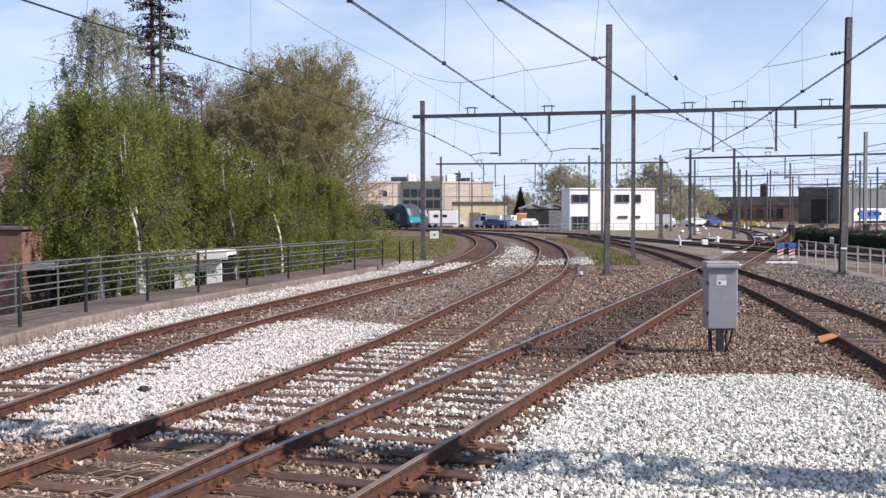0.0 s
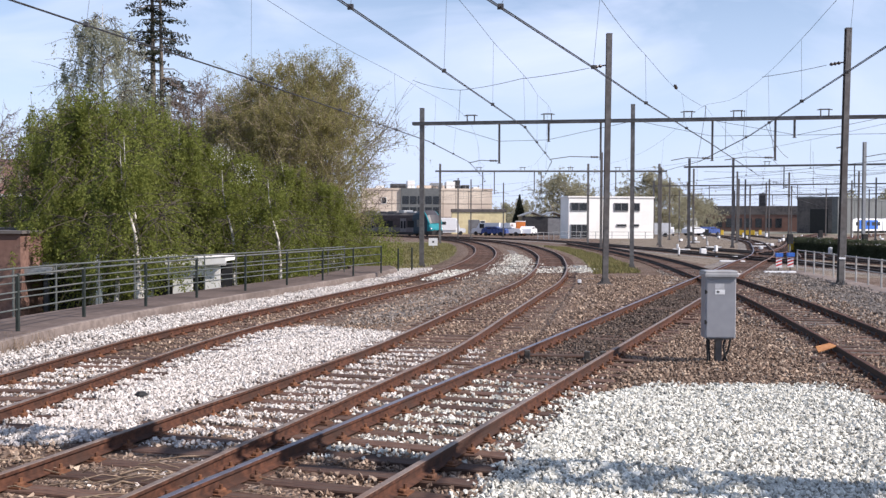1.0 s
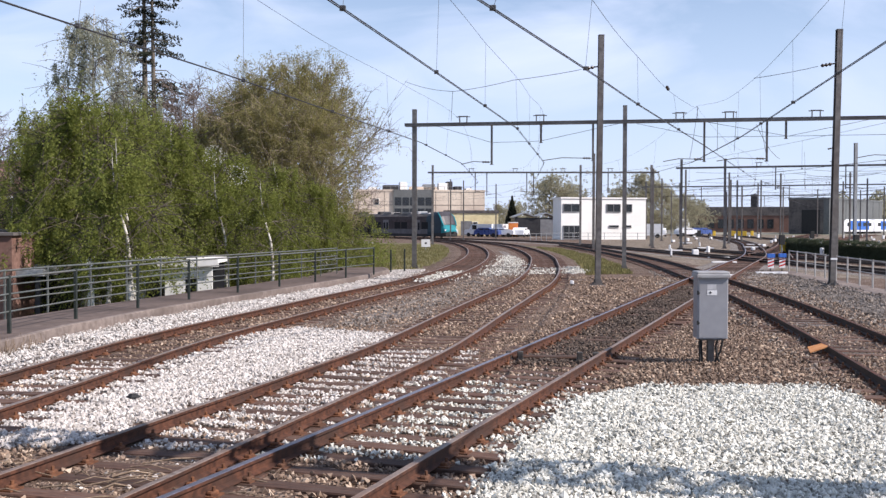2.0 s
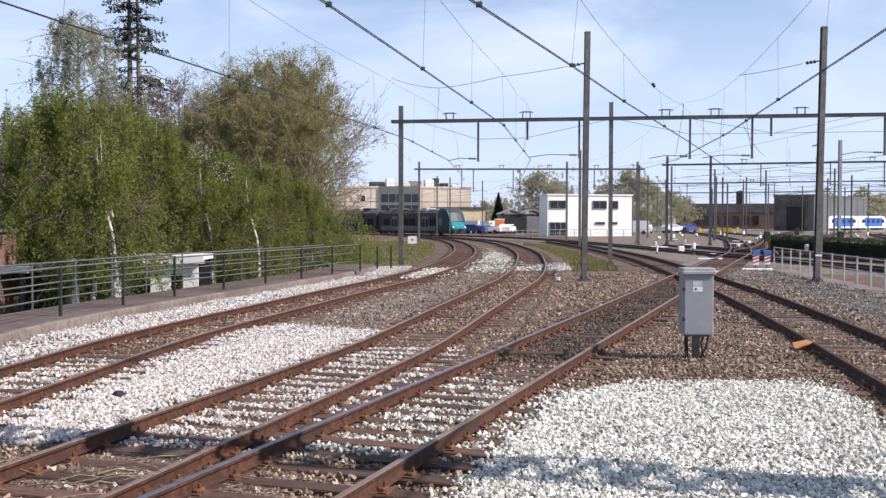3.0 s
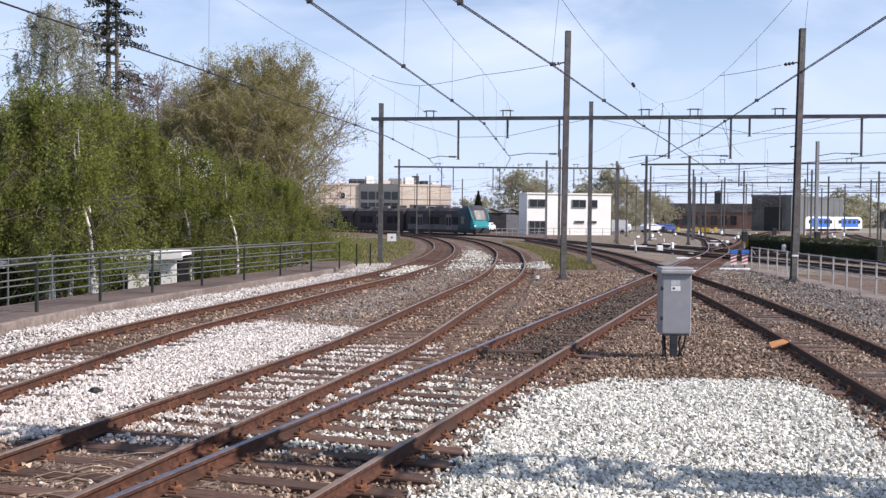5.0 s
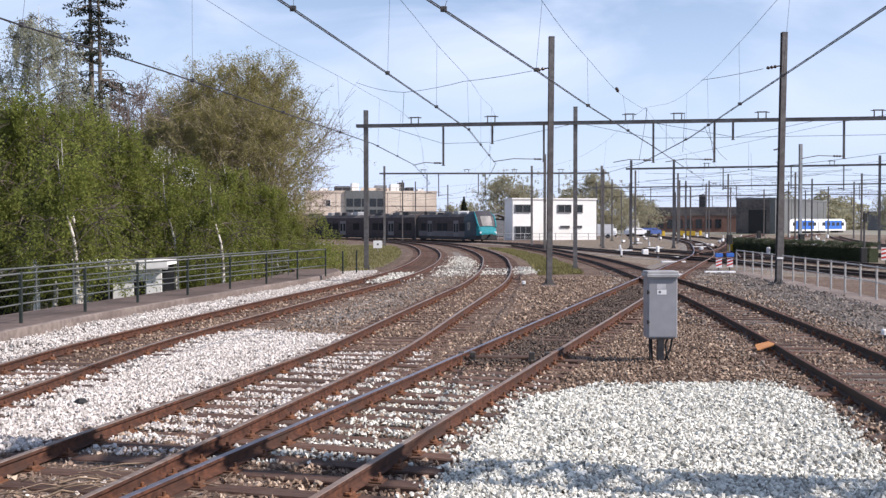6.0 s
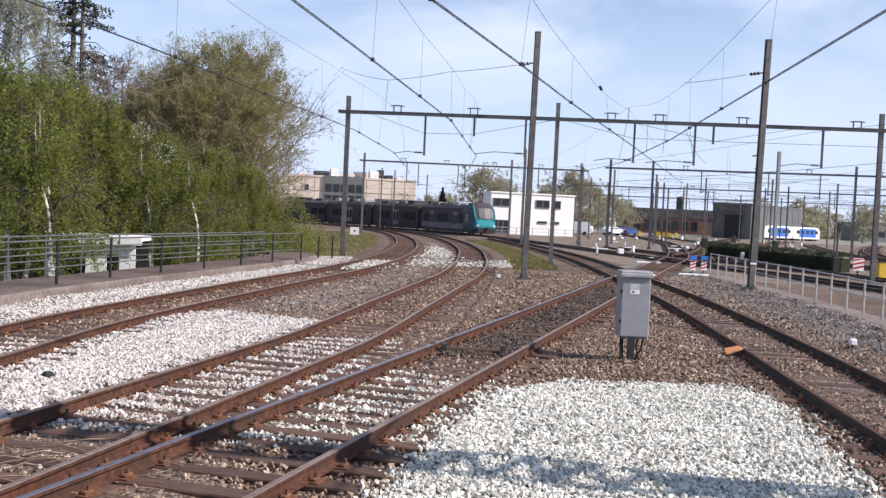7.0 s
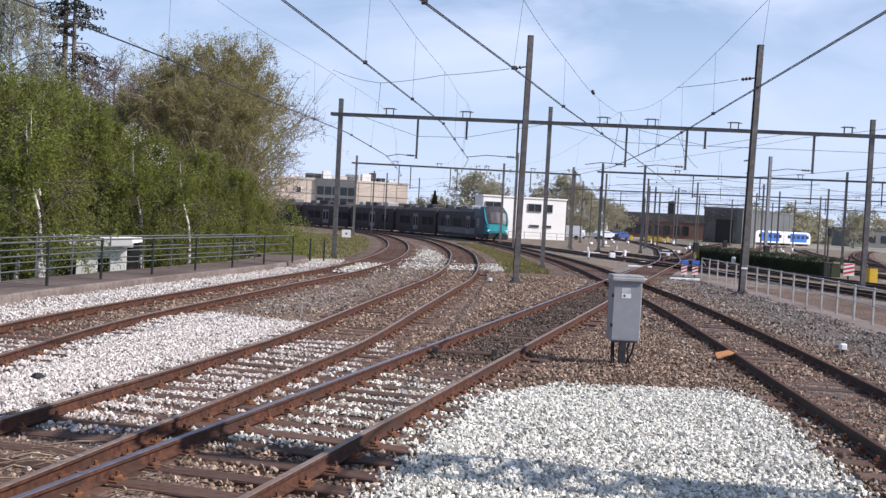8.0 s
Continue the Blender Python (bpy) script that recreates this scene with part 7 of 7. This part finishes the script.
    for i, (x, y) in enumerate(((44, 178), (47, 180), (38, 172))):
        build_vehicle("parked_car", "pale car parked along the yard road", pose(x, y, 0, 0, 0, 15 + i * 30), 4.2, 1.5, M["car_white"] if i % 2 == 0 else M["car_blue"], False)
    build_stabled_train(52, 214, 78, 1)
    build_stabled_train(89.5, 226, 38, 2)
    build_fence([(12, 128), (17, 138), (24, 140), (32, 138)], 2.2, 1.0, 0, (.5, .98), M["galv"], M["galv"], "low steel railing before the white office block", .04, "metal_railing")
    # signals and slim poles in the yard
    for x, y, h in ((20.5, 96, 7.5), (27.5, 112, 8.2), (34, 118, 8.2), (42, 124, 8.4), (26.0, 66, 6.0), (33.5, 57, 9.5), (48, 118, 8.3), (56, 118, 8.2), (30, 135, 8.2), (36, 150, 8.2), (9.0, 150, 8), (3.9, 138, 8), (2.1, 134, 8), (60, 150, 8.5), (70, 150, 8.5), (50, 158, 8.5), (64, 105, 8.6), (40, 138, 8.2), (46, 144, 8.4), (53, 136, 8.2), (58, 170, 8.4), (66, 176, 8.2), (74, 168, 8.4), (44, 190, 8.2), (38.5, 128, 7.0), (71, 126, 8.4), (82, 158, 8.4)):
        build_mast_alone(x, y, 0, h, ((-1, h - 1.6),) if h > 8.3 else (), "slim distant steel mast in the yard", 0, .16)
    for x, y in ((24.5, 72), (30.6, 74), (37, 100), (29, 112)):
        s = thing("yard_signal", "low dark yard signal on a short post", "signal", pose(x, y, 0), "yard signals")
        b = Builder()
        b.tube([(0, 0, 0), (0, 0, 1.0)], .05, 8)
        part("post", b, M["galv"], s)
        b = Builder()
        b.box(-.2, -.12, .9, .2, .12, 1.6, bevel=.03)
        part("signal_head", b, M["black"], s)
    c = thing("signal_post", "slim dark signal post with a black equipment box at its foot", "signal", pose(27.6, 57.8, 0))
    b = Builder()
    b.tube([(0, 0, -.05), (0, 0, 3.1)], .06, 8)
    part("post", b, M["mast"], c)
    b = Builder()
    b.box(-.28, -.2, .0, .1, -.06, 1.0, bevel=.03)
    part("equipment_box", b, M["black"], c)
    b = Builder()
    b.box(-.12, -.16, 2.5, .12, -.05, 3.0, bevel=.03)
    part("signal_head", b, M["black"], c)
    rnd = random.Random(77)
    for _ in range(46):
        y = rnd.uniform(72, 175)
        x = y * rnd.uniform(.225, .44)
        c = thing("marker_post", "small white marker block standing between the yard tracks", "marker", pose(x, y, 0, 0, 0, rnd.uniform(0, 90)), "yard markers")
        w, h = rnd.uniform(.1, .24), rnd.uniform(.3, .7)
        b = Builder()
        b.box(-w, -w * .6, .12, w, w * .6, h, bevel=.04)
        part("head", b, M["whiteplate"], c)
        b = Builder()
        b.box(-w * .8, -w * .5, -.03, w * .8, w * .5, .12)
        part("stub", b, M["concrete"], c)
    c = thing("yellow_barrier", "low yellow barrier before the brick depot", "barrier", pose(50.5, 170, 0, 0, 0, -15))
    b = Builder()
    b.box(-1.4, -.08, .25, 1.4, .08, 1.0, bevel=.02)
    part("board", b, M["yellow"], c)
    for x in (-1.2, 1.2):
        b = Builder()
        b.box(x - .08, -.12, 0, x + .08, .12, .25)
        part("foot", b, M["black"], c)
    for x, y in ((12.9, 46.5), (16.2, 49.0), (17.6, 62), (23, 84), (31, 100), (20.6, 88), (25.5, 96), (19.5, 70), (35, 112), (29.5, 120)):
        b = Builder()
        b.box(x - .75, y - .12, 0.0, x + .75, y + .12, .1, bevel=.02)
        tagged(part("cable_cover", b, M["whiteplate"]), "white concrete cable cover lying beside the rails", "cover", "cable covers")


build_small_things()
build_cross_wires([((5.68, 39.8, 8.38), (3.2, 42.3, 8.3), .03), ((3.2, 42.3, 8.3), (.8, 46, 8.3), .05), ((.8, 46, 8.3), (-1.5, 52, 9.55), .1), ((.8, 46, 8.3), (.85, 53.0, 7.65), .0),
                   ((14.87, 39.8, 8.53), (12.5, 40.2, 8.12), .03), ((13.1, 51.2, 8.25), (13.1, 51.0, 7.6), 0), ((15.0, 50.9, 8.0), (14.9, 50.9, 6.0), .0), ((14.0, 50.7, 7.5), (14.0, 50.7, 6.0), 0), ((13.1, 51.0, 8.2), (12.7, 51, 5.6), .1),
                   ((15.9, 50.6, 7.3), (17.0, 50.4, 5.6), .25), ((16.1, 50.5, 7.3), (16.4, 50.4, 5.5), .1), ((.0, 53.7, 7.5), (2.95, 53.2, 6.58), 0), ((2.95, 53.2, 6.58), (5.4, 52.7, 6.62), 0), ((5.4, 52.7, 6.62), (9.3, 51.9, 7.45), 0),
                   ((10.2, 51.8, 7.45), (13.4, 51.1, 6.72), 0), ((13.4, 51.1, 6.72), (17.4, 50.4, 6.72), 0), ((17.4, 50.4, 6.72), (26, 48.6, 6.75), 0), ((13.6, 51.0, 7.45), (17.4, 50.4, 6.72), 0), ((17.4, 50.4, 6.72), (21.0, 49.6, 7.45), 0)], "thin steel span and pull-off wires between masts", .011)
FEED = Builder()
insulator_rod(FEED, (7.05, 31.2, 6.6), (7.25, 31.8, 6.57), 2, .055)
tagged(part("line_insulator", FEED, M["insulator"]), "dark ribbed insulator hanging in an overhead wire", "insulator")


# ---- moving train ----
LENGTHS = (17.6, 11.8, 10.8, 11.2, 11.4)
CARS = [build_rail_car(LENGTHS[0], True, "leading train car, graphite with a teal sloping nose"), build_rail_car(LENGTHS[1], False, "graphite middle train car with dark windows", True)]
CARS += [build_rail_car(n, False, "graphite trailing train car with dark windows") for n in LENGTHS[2:]]
RUN = TRACK_E[::-1]
ARC = np.concatenate([[0], np.cumsum(np.hypot(*np.diff(RUN, axis=0).T))])
# seconds, metres of the nose along the running line
NOSE = [(0, 113.52), (1, 118.67), (2, 123.90), (3, 129.22), (4, 134.85), (5, 140.71), (6, 147.04), (7, 154.03), (8, 161.68)]


def on_run(s):
    return np.array([np.interp(s, ARC, RUN[:, 0]), np.interp(s, ARC, RUN[:, 1])])


def motions():
    offset = 0.0
    for car, length in zip(CARS, LENGTHS):
        rows = []
        for t, nose in NOSE:
            a, e = on_run(nose - offset - 2.5), on_run(nose - offset - length + 2.5)
            c, d = (a + e) / 2, a - e
            rows.append((t, pose(c[0], c[1], HEAD, 0, 0, math.degrees(math.atan2(d[1], d[0])))))
        walk(car, rows)
        offset += length + 0.4


motions()
